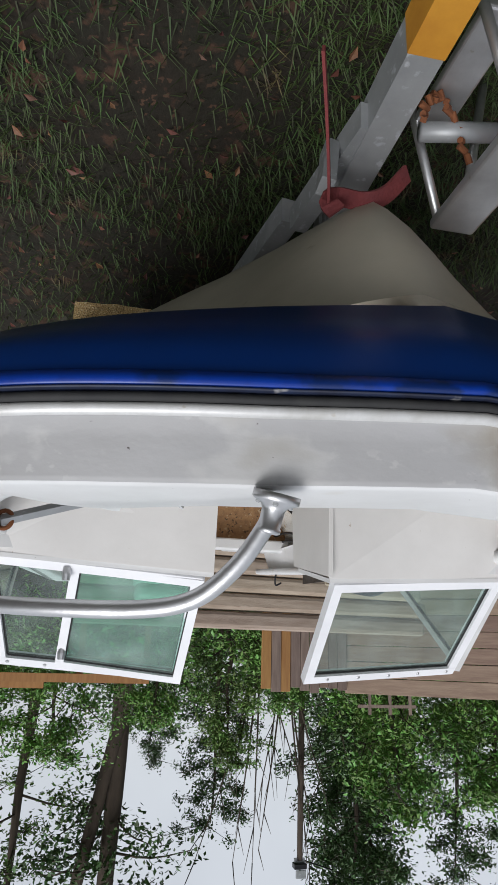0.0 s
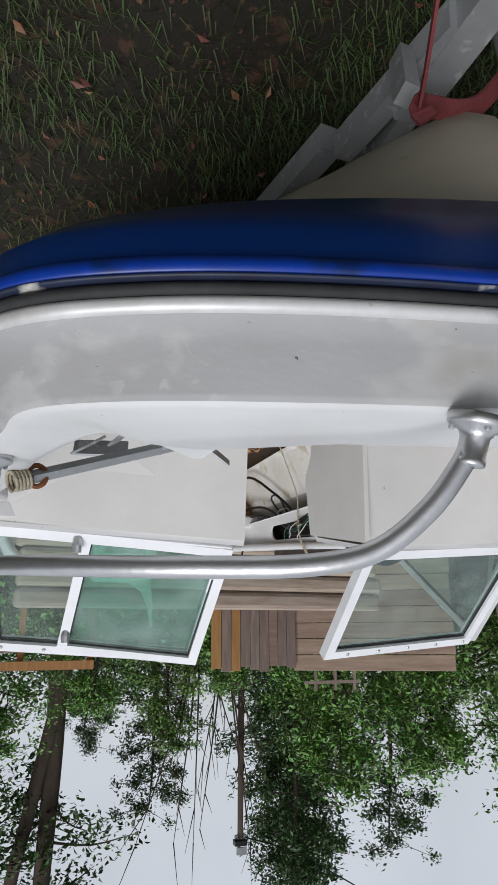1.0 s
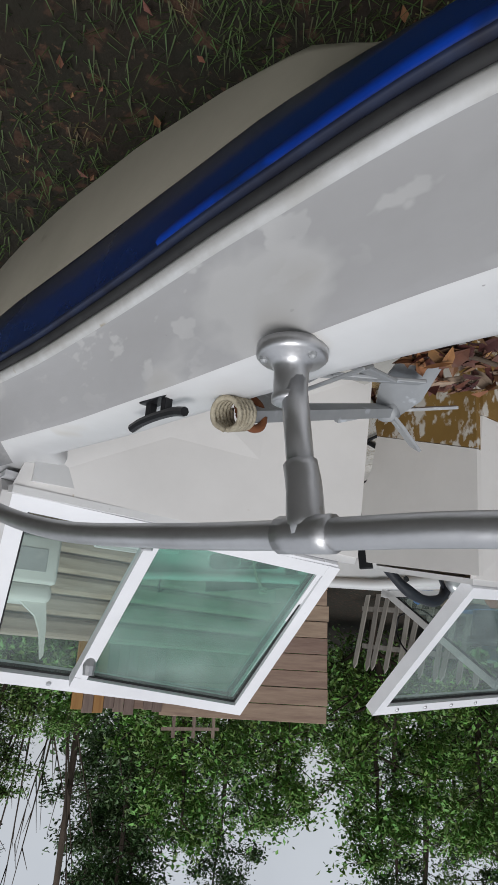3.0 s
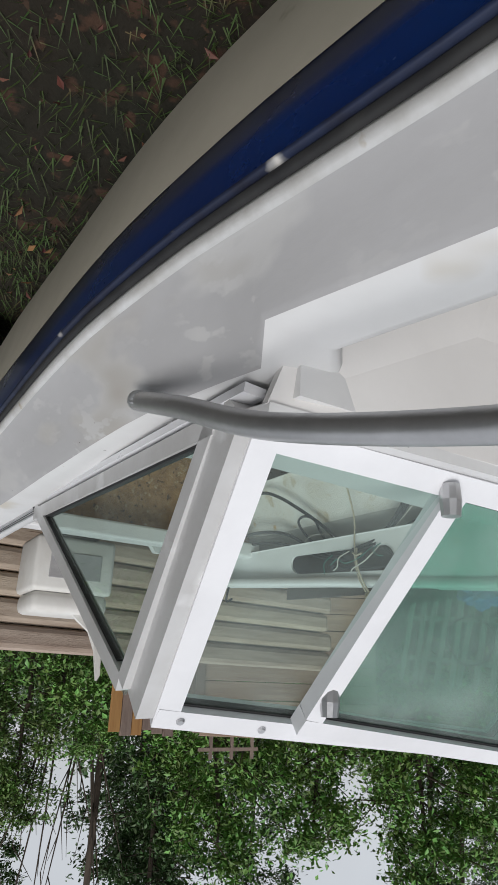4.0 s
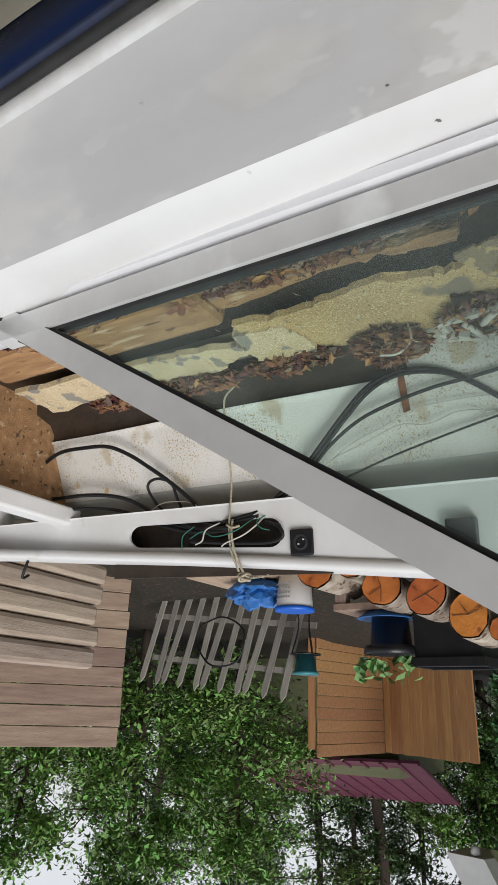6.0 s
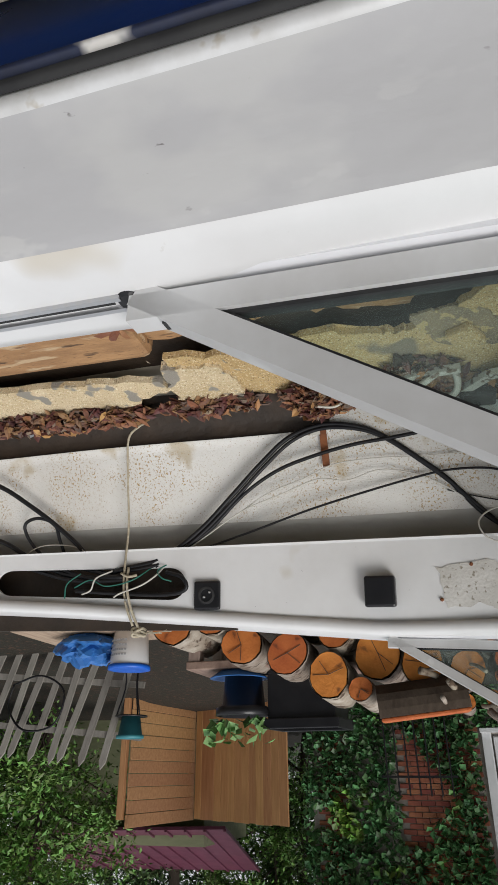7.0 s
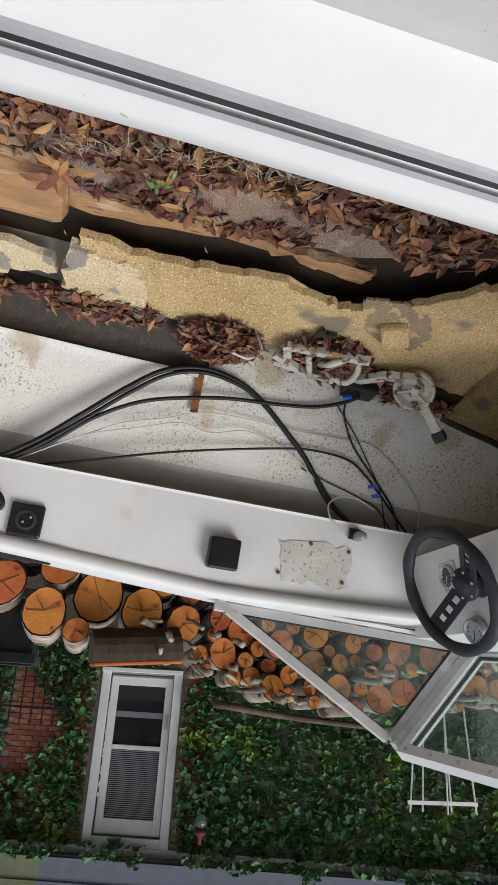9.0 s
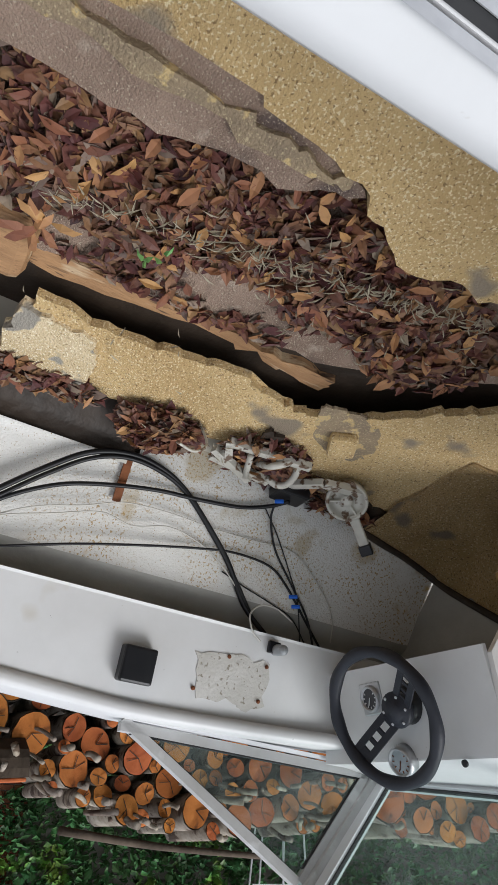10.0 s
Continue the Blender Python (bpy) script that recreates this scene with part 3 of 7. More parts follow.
part("keel", keel(), "cream", boat, "cream vee keel at the bow", True)
bm = bmesh.new()
slab(bm, [(-0.9, 0.5), (0.9, 0.5), (0.93, 1.0), (0.45, 1.0), (0.42, 0.96), (-0.42, 0.96), (-0.45, 1.0), (-0.93, 1.0)], 0, 0.05,
     Matrix(((1, 0, 0, 0), (0, 0, 1, -3.08), (0, 1, 0, 0), (0, 0, 0, 1))))
part("transom", bm, "gelcoat", boat)


# gunwale: steep outer face, flat top and inner lip
def cap_width(i):
    y, ax = OUT[i].y, abs(OUT[i].x)
    if y > 1.5:
        return step(ax, (0, 0.265), (0.4, 0.25), (0.5, 0.275), (0.62, 0.3), (0.74, 0.26), (0.83, 0.2))
    return step(y, (-1.0, 0.2), (-0.4, 0.208), (0.05, 0.222), (0.38, 0.235), (0.405, 0.155), (1.1, 0.168), (1.5, 0.2))


def crease(i):
    """Where the sloping outer face meets the flat deck: (inward distance, z)."""
    y = OUT[i].y
    return (step(y, (-3, 0.075), (-0.8, 0.078), (-0.3, 0.084), (0.1, 0.096), (0.38, 0.1), (0.405, 0.05), (0.8, 0.07), (1.1, 0.078), (1.35, 0.075), (1.6, 0.036)),
            step(y, (-3, 1.296), (-0.6, 1.298), (0.1, 1.308), (0.38, 1.32), (0.405, 1.3), (0.8, 1.294), (1.2, 1.298), (1.45, 1.306), (1.65, 1.316)))


def face(i):
    c, z = crease(i)
    out = [(0.002, 1.2262), (0.007, 1.2285)]
    for t in (0.3, 0.6, 0.88):
        out.append((0.007 + (c - 0.007) * t, 1.2285 + (z - 1.2285) * t))
    return out + [(c - 0.001, z - 0.003), (c + 0.008, z - 0.0015)]


def cap(i):
    c, z = crease(i)
    w = cap_width(i)
    return [(c + 0.001, z - 0.0025), (c + 0.008, z), (c + 0.02, z + 0.001), (w - 0.02, z - 0.001), (w - 0.006, z - 0.004), (w, z - 0.014),
            (w, z - 0.04), (w - 0.012, z - 0.042), (w - 0.02, z - 0.02), (c + 0.02, z - 0.015)]


part("gunwale", loft(cap), "gelcoat", boat, "worn white gelcoat gunwale", True)
# the face's grey holds its shade besides the scuffs
part("gunwale_face", loft(face), "gelcoat_scuffed_shaded", boat, "scuffed outer gunwale face, its grey partly painted shade", True)


# cockpit side walls with a coaming panel, then a recessed liner down to the floor
def side_walls(sgn, tag):
    ys = list(np.linspace(-3.0, -2.09, 7)) + list(np.linspace(-1.25, 0.34, 14))
    bm = bmesh.new()
    prof = [(0.87, 1.291), (0.85, 1.29), (0.825, 1.155), (0.8, 1.02), (0.795, 1.012), (0.82, 1.008), (0.95, 1.006)]
    rows = [[bm.verts.new((sgn * x, y, z + (droop(y) * max(0, (z - 1.01) / 0.28) if sgn > 0 else 0))) for x, z in prof] for y in ys]
    for a, b in zip(rows, rows[1:]):
        for k in range(len(prof) - 1):
            if not (sgn > 0 and -2.15 < a[0].co.y < -2.05 and k in (1, 2)):
                bm.faces.new((a[k], a[k + 1], b[k + 1], b[k]))
    if sgn > 0:
        # rounded cable slot cut through the panel
        edge, hole, deep = [], [], []
        for s1, a0 in ((1, -90), (-1, 90)):
            for q in range(13):
                a = radians(a0 + 15 * q)
                u, v = 0.33 * s1 + 0.066 * math.cos(a), 0.068 * math.sin(a) + 0.004
                bend = 15 * q - 90
                if abs(bend) <= 45:
                    eu, ev = 0.42 * s1, s1 * 0.1373 * bend / 45
                else:
                    eu, ev = s1 * (0.42 - 0.09 * (abs(bend) - 45) / 45), s1 * math.copysign(0.1373, bend)
                for rows2, uu, vv, off in ((hole, u, v, 0), (edge, eu, ev, 0), (deep, u, v, 0.012)):
                    zz = 1.155 + vv * 0.983
                    rows2.append(bm.verts.new((0.825 + vv * 0.182 + off, -1.67 + uu, zz + droop(-1.67 + uu) * max(0, (zz - 1.01) / 0.28))))
        for q in range(26):
            bm.faces.new((edge[q], edge[(q + 1) % 26], hole[(q + 1) % 26], hole[q]))
            bm.faces.new((hole[q], hole[(q + 1) % 26], deep[(q + 1) % 26], deep[q]))
    part("coaming_panel", bm, "gelcoat", boat, "white inner coaming panel")
    def sheet(prof, ys, name, mat, lab):
        bm = bmesh.new()
        rows = [[bm.verts.new((sgn * (x + 0.006 * math.sin(y * 5)) * (1 - 0.35 * max(0, y - 0.45)), y, z if y < 0.46 else min(0.985, max(z, 0.66)))) for x, z in prof] for y in ys]
        for a, b in zip(rows, rows[1:]):
            for k in range(len(prof) - 1):
                bm.faces.new((a[k], a[k + 1], b[k + 1], b[k]))
        part(name, bm, mat, boat, lab, True)

    # darker grey than the liner below, to carry the coaming's shade
    sheet([(0.95, 1.17), (0.945, 1.0), (0.925, 0.955), (0.868, 0.918), (0.86, 0.905)], np.linspace(-3.02, 0.58, 40), "liner_shelf", "liner_plain", "bare grey recess under the coaming, shade painted into the grey")
    sheet([(0.86, 0.906), (0.855, 0.895), (0.795, 0.775), (0.735, 0.67), (0.725, 0.648), (0.715, 0.645), (0.712, 0.638)], np.linspace(-3.02, -0.74, 28), "side_liner", "liner", "dirty speckled white side liner")
    sheet([(0.86, 0.906), (0.855, 0.895), (0.795, 0.775), (0.735, 0.67), (0.7, 0.6), (0.66, 0.45)][:6 if sgn > 0 else 5], np.linspace(-0.74, 0.455, 16), "side_liner", "liner", "dirty speckled white side liner")
    sheet([(0.725, 0.646), (0.72, 0.6), (0.69, 0.56), (0.6, 0.535), (0.58, 0.44)], np.linspace(-3.02, -0.735, 28), "gutter", "bilge", "near-black gutter strip below the liner")


side_walls(1, "s")
side_walls(-1, "p")
# ---- boat: consoles, windshield, floor ----
for sgn in (1, -1):
    lab = "white console bulkhead under the windshield"
    xi, xo = (0.19 if sgn > 0 else 0.186), 0.9
    bm = bmesh.new()
    plate(bm, [(sgn * xi, 0.5, 0.97), (sgn * 0.8, 0.44, 0.97), (sgn * xo, 0.36, 1.345), (sgn * xi, 0.47, 1.385)], 0.015)
    part("console_front", bm, "gelcoat_in", boat, lab)
    bm = bmesh.new()
    plate(bm, [(sgn * 0.9, 0.05, 1.08), (sgn * xi, 0.05, 1.1), (sgn * xi, 0.12, 1.34), (sgn * 0.9, 0.12, 1.32)], 0.014)
    plate(bm, [(sgn * 0.9, 0.12, 1.32), (sgn * xi, 0.12, 1.34), (sgn * xi, 0.47, 1.392), (sgn * 0.9, 0.37, 1.352)], 0.014)
    part("dashboard", bm, "gelcoat", boat, "white moulded dashboard")
    # added grey plate that darkens the hollow below the dashboard
    bm = bmesh.new()
    plate(bm, [(sgn * 0.2, 0.74, 0.74), (sgn * 0.52, 0.74, 0.78), (sgn * 0.74, 0.74, 0.97), (sgn * 0.2, 0.74, 0.97)], 0.012)
    part("underdash_plate", bm, "liner_plain", boat, "grey plate added to darken the space under the dash")
bm = bmesh.new()
side = Matrix(((0, 0, 1, 0), (1, 0, 0, 0), (0, 1, 0, 0), (0, 0, 0, 1)))
slab(bm, [(0.5, 0.56), (0.5, 1.06), (0.13, 0.945), (0.12, 0.9), (0.2, 0.8), (0.16, 0.7), (0.22, 0.56)], 0.175, 0.19, side)
cs = part("console_side", bm, "brown_panel", boat, "brown-stained broken console side panel")
bm = slab(bmesh.new(), [(0.5, 1.062), (0.5, 1.38), (0.1, 1.325), (0.06, 1.12), (0.11, 1.05), (0.13, 0.947)], 0.175, 0.19, side)
part("upper_panel", bm, "gelcoat_in", cs, "dull white upper panel")


def pane(corners, frame_w, name, glass, front_mat, depth=0.028, bolts=0, label="", cut=0.0):
    """A framed windshield panel on four corners (outer top, inner top, inner bottom, outer bottom)."""
    c = [bo(*q) for q in corners]
    nrm = (c[1] - c[0]).cross(c[-1] - c[0]).normalized()
    w = part(name, plate(bmesh.new(), [q + (c[(k + 2) % len(c)] - q) * 0.012 for k, q in enumerate(c)], 0.005), glass, boat, label)
    w.visible_shadow = False
    mid = sum(c, Vector()) / len(c)
    for k in range(len(c)):
        a, b = c[k], c[(k + 1) % len(c)]
        inn = (mid - (a + b) / 2)
        d = (b - a).normalized()
        inn = (inn - d * inn.dot(d)).normalized()
        o = inn * frame_w / 2
        bm = bar(bmesh.new(), a + o, b + o, depth, frame_w, inn, over=-0.001 * k - cut)
        part("window_frame", bm, front_mat, w)
        bm = bar(bmesh.new(), a + inn * (frame_w + 0.002), b + inn * (frame_w + 0.002), 0.012, 0.004, inn, over=-frame_w - 1.5 * cut)
        part("gasket", bm, "rubber", w)
    for k in range(bolts):
        t = (k + 0.3) / bolts
        p = c[0].lerp(c[1], t) + (c[-1] - c[0]).normalized() * frame_w * 0.5
        bm = lathe(bmesh.new(), [(0.006, 0), (0.006, depth / 2 + 0.003), (0.004, depth / 2 + 0.005)], 10, Matrix.Translation(p) @ nrm.to_track_quat("Z", "Y").to_matrix().to_4x4())
        lathe(bm, [(0.006, 0), (0.006, depth / 2 + 0.003), (0.004, depth / 2 + 0.005)], 10, Matrix.Translation(p) @ (-nrm).to_track_quat("Z", "Y").to_matrix().to_4x4())
        part("bolt", bm, "aluminium", w)
    return w


for sgn in (1, -1):
    x = lambda v: v * sgn
    pane([(x(0.843), -0.006, 1.688), (x(0.222), 0.05, 1.734), (x(0.212), 0.43, 1.415), (x(0.89), 0.32, 1.36)], 0.034, "windshield_panel", "glass", "white_frame", 0.034, 5)
    # raked corner pillar and the three-cornered side window
    top, foot, aft = (x(0.862), -0.012, 1.69), (x(0.905), 0.31, 1.35), (x(0.893), -0.575, 1.272)
    pane([(x(0.872), -0.022, 1.665), (x(0.9), 0.275, 1.345), (x(0.89), -0.61, 1.28)], 0.026, "side_window", "glass", "grey_frame", 0.022, 0, "", 0.016)
    for k, (dx, dy, mat) in enumerate(((0.0, -0.022, "grey_frame"),)):
        part("corner_pillar", bar(bmesh.new(), bo(x(0.858 + dx), 0.018 + dy, 1.672), bo(x(0.897 + dx), 0.33 + dy, 1.35), 0.05, 0.027, (sgn, 0, 0)), mat, boat)
    part("sill_rail", bar(bmesh.new(), bo(x(0.897), 0.33, 1.338), bo(x(0.892), -0.565, 1.271), 0.028, 0.012, (0.1 * sgn, 0, 1)), "white_frame", boat, "weathered white window sill rail")
# the centre window, swung open flat on the port panel
pane([(-0.65, 0.062, 1.695), (-0.226, 0.08, 1.742), (-0.208, 0.43, 1.424), (-0.615, 0.355, 1.385)], 0.028, "centre_window", "glass_green", "white_frame", 0.03, 0, "green-tinted walkthrough window folded open")
for z, y in ((1.424, 0.33), (1.66, 0.09)):
    part("hinge", lathe(bmesh.new(), [(0.012, -0.02), (0.014, 0), (0.012, 0.02)], 10, Matrix.Translation(bo(-0.63, y + 0.03, z))), "aluminium", boat)
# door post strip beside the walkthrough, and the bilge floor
part("bilge", box(boxed((-0.66, -3.0, 0.44), (0.66, 0.1, 0.47)), (-0.3, 0.1, 0.44), (0.45, 0.5, 0.47), 0), "bilge", boat, "near-black brown bilge under the torn floor")
for ang, lo, hi in ((0, -0.86, 0.86),):
    part("motor_well_beam", boxed((lo, -2.56, 0.955), (hi, -2.44, 1.04), 0.012), "gelcoat", boat, "white beam across the motor well")
    part("motor_well_board", boxed((lo, -2.6, 0.42), (hi, -2.57, 0.96)), "rotten_wood", boat, "tan plywood bulkhead")
# deck step and coaming joint ahead of the windshield
for sgn in (1, -1):
    a = [(sgn * 0.872, 0.385), (sgn * 0.76, 0.385), (sgn * 0.76, 0.12), (sgn * 0.872, 0.08)]
    part("deck_shoulder", slab(bmesh.new(), a, 1.29, 1.335), "gelcoat", boat)


def ragged(pts, amp, rng, n=9):
    """An outline with torn edges."""
    out = []
    for k, p in enumerate(pts):
        q = pts[(k + 1) % len(pts)]
        for j in range(n):
            t = j / n
            out.append((p[0] + (q[0] - p[0]) * t + (rng.gauss(0, amp) if j else 0), p[1] + (q[1] - p[1]) * t + (rng.gauss(0, amp) if j else 0)))
    return out


def rough_slab(outline, z0, z1, seed, wave=0.012):
    """A torn sheet with an uneven top."""
    rng = random.Random(seed)
    bm = slab(bmesh.new(), ragged(outline, 0.007, rng), z0, z1)
    tops = [f for f in bm.faces if len(f.verts) > 4 and f.normal.z > 0]
    bmesh.ops.triangulate(bm, faces=[f for f in bm.faces if len(f.verts) > 4])
    bmesh.ops.subdivide_edges(bm, edges=[e for e in bm.edges if e.calc_length() > 0.12], cuts=2, use_grid_fill=True)
    for v in bm.verts:
        v.co.z += wave * noise.noise(Vector((v.co.x * 6, v.co.y * 6, seed)))
    return bm


fl = rough_slab
part("floor_foam", fl([(0.275, -1.18), (0.29, -0.88), (0.25, -0.68), (0.3, -0.5), (0.26, -0.36), (0.12, -0.2), (-0.02, -0.04), (-0.05, 0.1), (0.25, 0.72), (0.62, 0.72), (0.69, 0.3), (0.69, 0.1),
                       (0.6, -0.25), (0.55, -0.5), (0.56, -0.9), (0.5, -1.2)], 0.545, 0.57, 3), "foam", boat, "torn tan foam and glassfibre floor")
part("floor_board", fl([(0.34, -2.4), (0.56, -2.4), (0.55, -1.5), (0.47, -1.24), (0.4, -1.25), (0.36, -1.6)], 0.54, 0.565, 8), "foam_pale", boat, "pale crumbling foam strip")
part("floor_patch", fl([(0.31, -1.2), (0.5, -1.22), (0.53, -1.0), (0.45, -0.98), (0.33, -1.02)], 0.55, 0.585, 12, 0.006), "foam_pale", boat)
part("stringer", boxed((0.1, -2.4, 0.42), (0.3, -1.22, 0.545), 0.03), "rotten_wood", boat, "bare brown timber stringer")
part("stringer", fl([(0.2, -1.22), (0.255, -1.2), (0.235, -0.7), (0.26, -0.42), (0.21, -0.4), (0.2, -0.75)], 0.42, 0.5, 15), "rotten_wood", boat, "rotten splintered stringer edge")
part("floor_carpet", fl([(-0.32, -2.3), (0.2, -2.3), (0.19, -1.0), (0.17, -0.5), (-0.06, -0.12), (-0.2, 0.2), (-0.34, -0.3), (-0.3, -1.0)], 0.42, 0.5, 21, 0.03), "carpet", boat, "matted brown carpet")
part("floor_carpet", fl([(-0.46, -2.3), (-0.28, -2.3), (-0.24, -1.2), (-0.28, -0.85), (-0.34, -0.74), (-0.46, -0.9)], 0.46, 0.56, 25, 0.015), "carpet", boat, "matted brown carpet")
part("floor_foam", fl([(-0.7, -2.3), (-0.44, -2.3), (-0.41, -1.0), (-0.36, -0.75), (-0.26, -0.6), (-0.3, -0.35), (-0.3, 0.3), (-0.7, 0.3)], 0.46, 0.58, 31), "foam", boat, "torn tan foam and glassfibre floor")
part("floor_block", boxed((-0.05, -0.04, 0), (0.05, 0.04, 0.035), 0.012, Matrix.Translation((0.335, -0.28, 0.57)) @ Matrix.Rotation(0.5, 4, "Z")), "foam", boat)
part("torn_carpet", fl([(-0.375, -1.45), (-0.335, -1.45), (-0.33, -1.1), (-0.325, -0.85), (-0.345, -0.78), (-0.36, -0.9), (-0.365, -1.15)], 0.545, 0.575, 47, 0.02), "grey_stain", boat, "torn curled edge of the carpet")
part("floor_stain", fl([(0.22, -0.42), (0.3, -0.4), (0.4, -0.3), (0.41, -0.2), (0.33, -0.17), (0.24, -0.22), (0.2, -0.32)], 0.566, 0.5745, 52, 0.004), "grey_stain", boat, "grey-brown stained foam round the block")
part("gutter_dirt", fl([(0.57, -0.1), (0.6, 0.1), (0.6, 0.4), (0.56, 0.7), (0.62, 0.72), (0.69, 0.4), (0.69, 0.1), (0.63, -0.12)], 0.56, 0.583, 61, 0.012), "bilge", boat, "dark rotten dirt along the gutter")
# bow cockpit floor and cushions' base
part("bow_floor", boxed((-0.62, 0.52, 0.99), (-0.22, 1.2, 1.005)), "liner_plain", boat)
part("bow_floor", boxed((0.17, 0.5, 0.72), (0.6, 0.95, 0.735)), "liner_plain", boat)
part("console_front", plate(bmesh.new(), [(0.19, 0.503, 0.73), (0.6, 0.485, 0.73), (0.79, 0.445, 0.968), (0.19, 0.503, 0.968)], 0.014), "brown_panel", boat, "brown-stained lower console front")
# added board: its grey gives the void's shade and stops light leaking in
part("console_shade_board", plate(bmesh.new(), [(0.2, 0.487, 0.6), (0.68, 0.46, 0.6), (0.94, 0.41, 1.0), (0.2, 0.487, 0.968)], 0.008), "liner_plain", boat, "grey board added to darken the void behind the console front")
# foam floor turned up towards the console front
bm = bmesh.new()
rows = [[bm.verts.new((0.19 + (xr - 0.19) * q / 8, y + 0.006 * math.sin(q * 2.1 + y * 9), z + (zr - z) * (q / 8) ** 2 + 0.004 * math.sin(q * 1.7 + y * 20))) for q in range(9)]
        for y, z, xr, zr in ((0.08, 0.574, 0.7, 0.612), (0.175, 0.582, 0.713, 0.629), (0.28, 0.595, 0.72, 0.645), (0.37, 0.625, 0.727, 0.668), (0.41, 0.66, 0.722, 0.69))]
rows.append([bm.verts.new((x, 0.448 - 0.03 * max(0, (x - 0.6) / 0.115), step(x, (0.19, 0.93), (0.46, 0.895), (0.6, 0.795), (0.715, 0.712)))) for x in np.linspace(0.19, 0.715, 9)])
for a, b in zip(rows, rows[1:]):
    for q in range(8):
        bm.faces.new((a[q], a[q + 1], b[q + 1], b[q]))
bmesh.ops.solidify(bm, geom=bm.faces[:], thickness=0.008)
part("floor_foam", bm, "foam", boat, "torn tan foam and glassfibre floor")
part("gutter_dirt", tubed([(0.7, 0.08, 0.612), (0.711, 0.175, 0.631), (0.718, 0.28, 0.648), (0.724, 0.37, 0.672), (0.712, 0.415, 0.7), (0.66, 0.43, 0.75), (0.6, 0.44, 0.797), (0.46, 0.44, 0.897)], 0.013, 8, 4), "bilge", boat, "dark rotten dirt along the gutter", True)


def bow_liner(i):
    w = cap_width(i)
    k = front(i)
    return [(w - 0.02, 1.22), (w - 0.06 - 0.03 * k, 1.15), (w + 0.02 - 0.03 * k, 1.05), (w + 0.06 - 0.04 * k, 1.0)]


part("bow_liner", loft(bow_liner, span=[i for i in range(len(OUT)) if OUT[i].y > 0.36]), "gelcoat_in", boat, "", True)
for sgn in (1, -1):
    bm = slab(bmesh.new(), [(sgn * 0.63, 1.36), (sgn * 0.6, 1.3), (sgn * 0.515, 1.205), (sgn * 0.495, 1.215), (sgn * 0.49, 1.43), (sgn * 0.55, 1.46)], 1.29, 1.317)
    bmesh.ops.bevel(bm, geom=bm.edges[:], offset=0.006, segments=2, affect="EDGES")
    part("deck_tab", bm, "gelcoat", boat, "white moulded deck corner at the bow")
# channel track on the port gunwale, with a dark end
for sgn in (-1,):
    a, b = bo(sgn * 0.891, -0.603, 1.27), bo(sgn * 0.884, -2.7, 1.157)
    t1 = part("snap_track", bar(bmesh.new(), a, b, 0.02, 0.01), "aluminium", boat, "aluminium cover track")
    part("track_lip", bar(bmesh.new(), a + Vector((0.0075, 0, 0.007)), b + Vector((0.0075, 0, 0.007)), 0.005, 0.01), "aluminium", t1)
    part("track_lip", bar(bmesh.new(), a + Vector((-0.0075, 0, 0.007)), b + Vector((-0.0075, 0, 0.007)), 0.005, 0.01), "aluminium", t1)
    part("track_groove", bar(bmesh.new(), a + Vector((0, -0.01, 0.0065)), b + Vector((0, 0, 0.0065)), 0.006, 0.003), "rubber", t1)
    part("track_end", lathe(bmesh.new(), [(0.0125, -0.006), (0.0125, 0.008), (0.01, 0.011), (0.003, 0.0115)], 18, Matrix.Translation(a + Vector((0, 0.006, 0)))), "black_plastic", t1)
    part("track_screw", lathe(bmesh.new(), [(0.006, 0), (0.006, 0.006), (0.003, 0.009)], 10, Matrix.Translation(a.lerp(b, 0.27) + Vector((0, 0, 0.006)))), "aluminium", t1)

# bow rail with its stanchion and feet
rail = part("bow_rail", tubed([bo(-0.3, 1.648, 1.45), bo(-0.312, 1.636, 1.48), bo(-0.345, 1.612, 1.53), bo(-0.395, 1.58, 1.572), bo(-0.47, 1.55, 1.587), bo(-0.6, 1.49, 1.586), bo(-0.72, 1.39, 1.578), bo(-0.79, 1.27, 1.568),
                              bo(-0.828, 1.137, 1.558), bo(-0.868, 0.95, 1.538), bo(-0.91, 0.7, 1.5), bo(-0.945, 0.45, 1.432), bo(-0.963, 0.28, 1.358), bo(-0.966, 0.16, 1.308)], 0.0132, 16, 8), "aluminium", boat, "dull aluminium bow rail", True)
part("stanchion", tubed([bo(-0.828, 1.109, 1.39), bo(-0.828, 1.135, 1.545)], 0.0122, 14, 1), "aluminium", rail, "", True)
part("rail_tee", tubed([bo(-0.829, 1.128, 1.495), bo(-0.828, 1.133, 1.52), bo(-0.828, 1.137, 1.56)], 0.0152, 14, 3, 0.0165), "aluminium", rail, "", True)
part("tee_sleeve", tubed([bo(-0.822, 1.165, 1.5605), bo(-0.828, 1.137, 1.558), bo(-0.834, 1.11, 1.5555)], 0.0162, 14, 2), "aluminium", rail, "", True)
FOOT = [(0.034, -0.008), (0.034, 0.002), (0.031, 0.005), (0.02, 0.009), (0.0165, 0.016), (0.0158, 0.04), (0.0172, 0.041), (0.0172, 0.047), (0.0135, 0.049)]
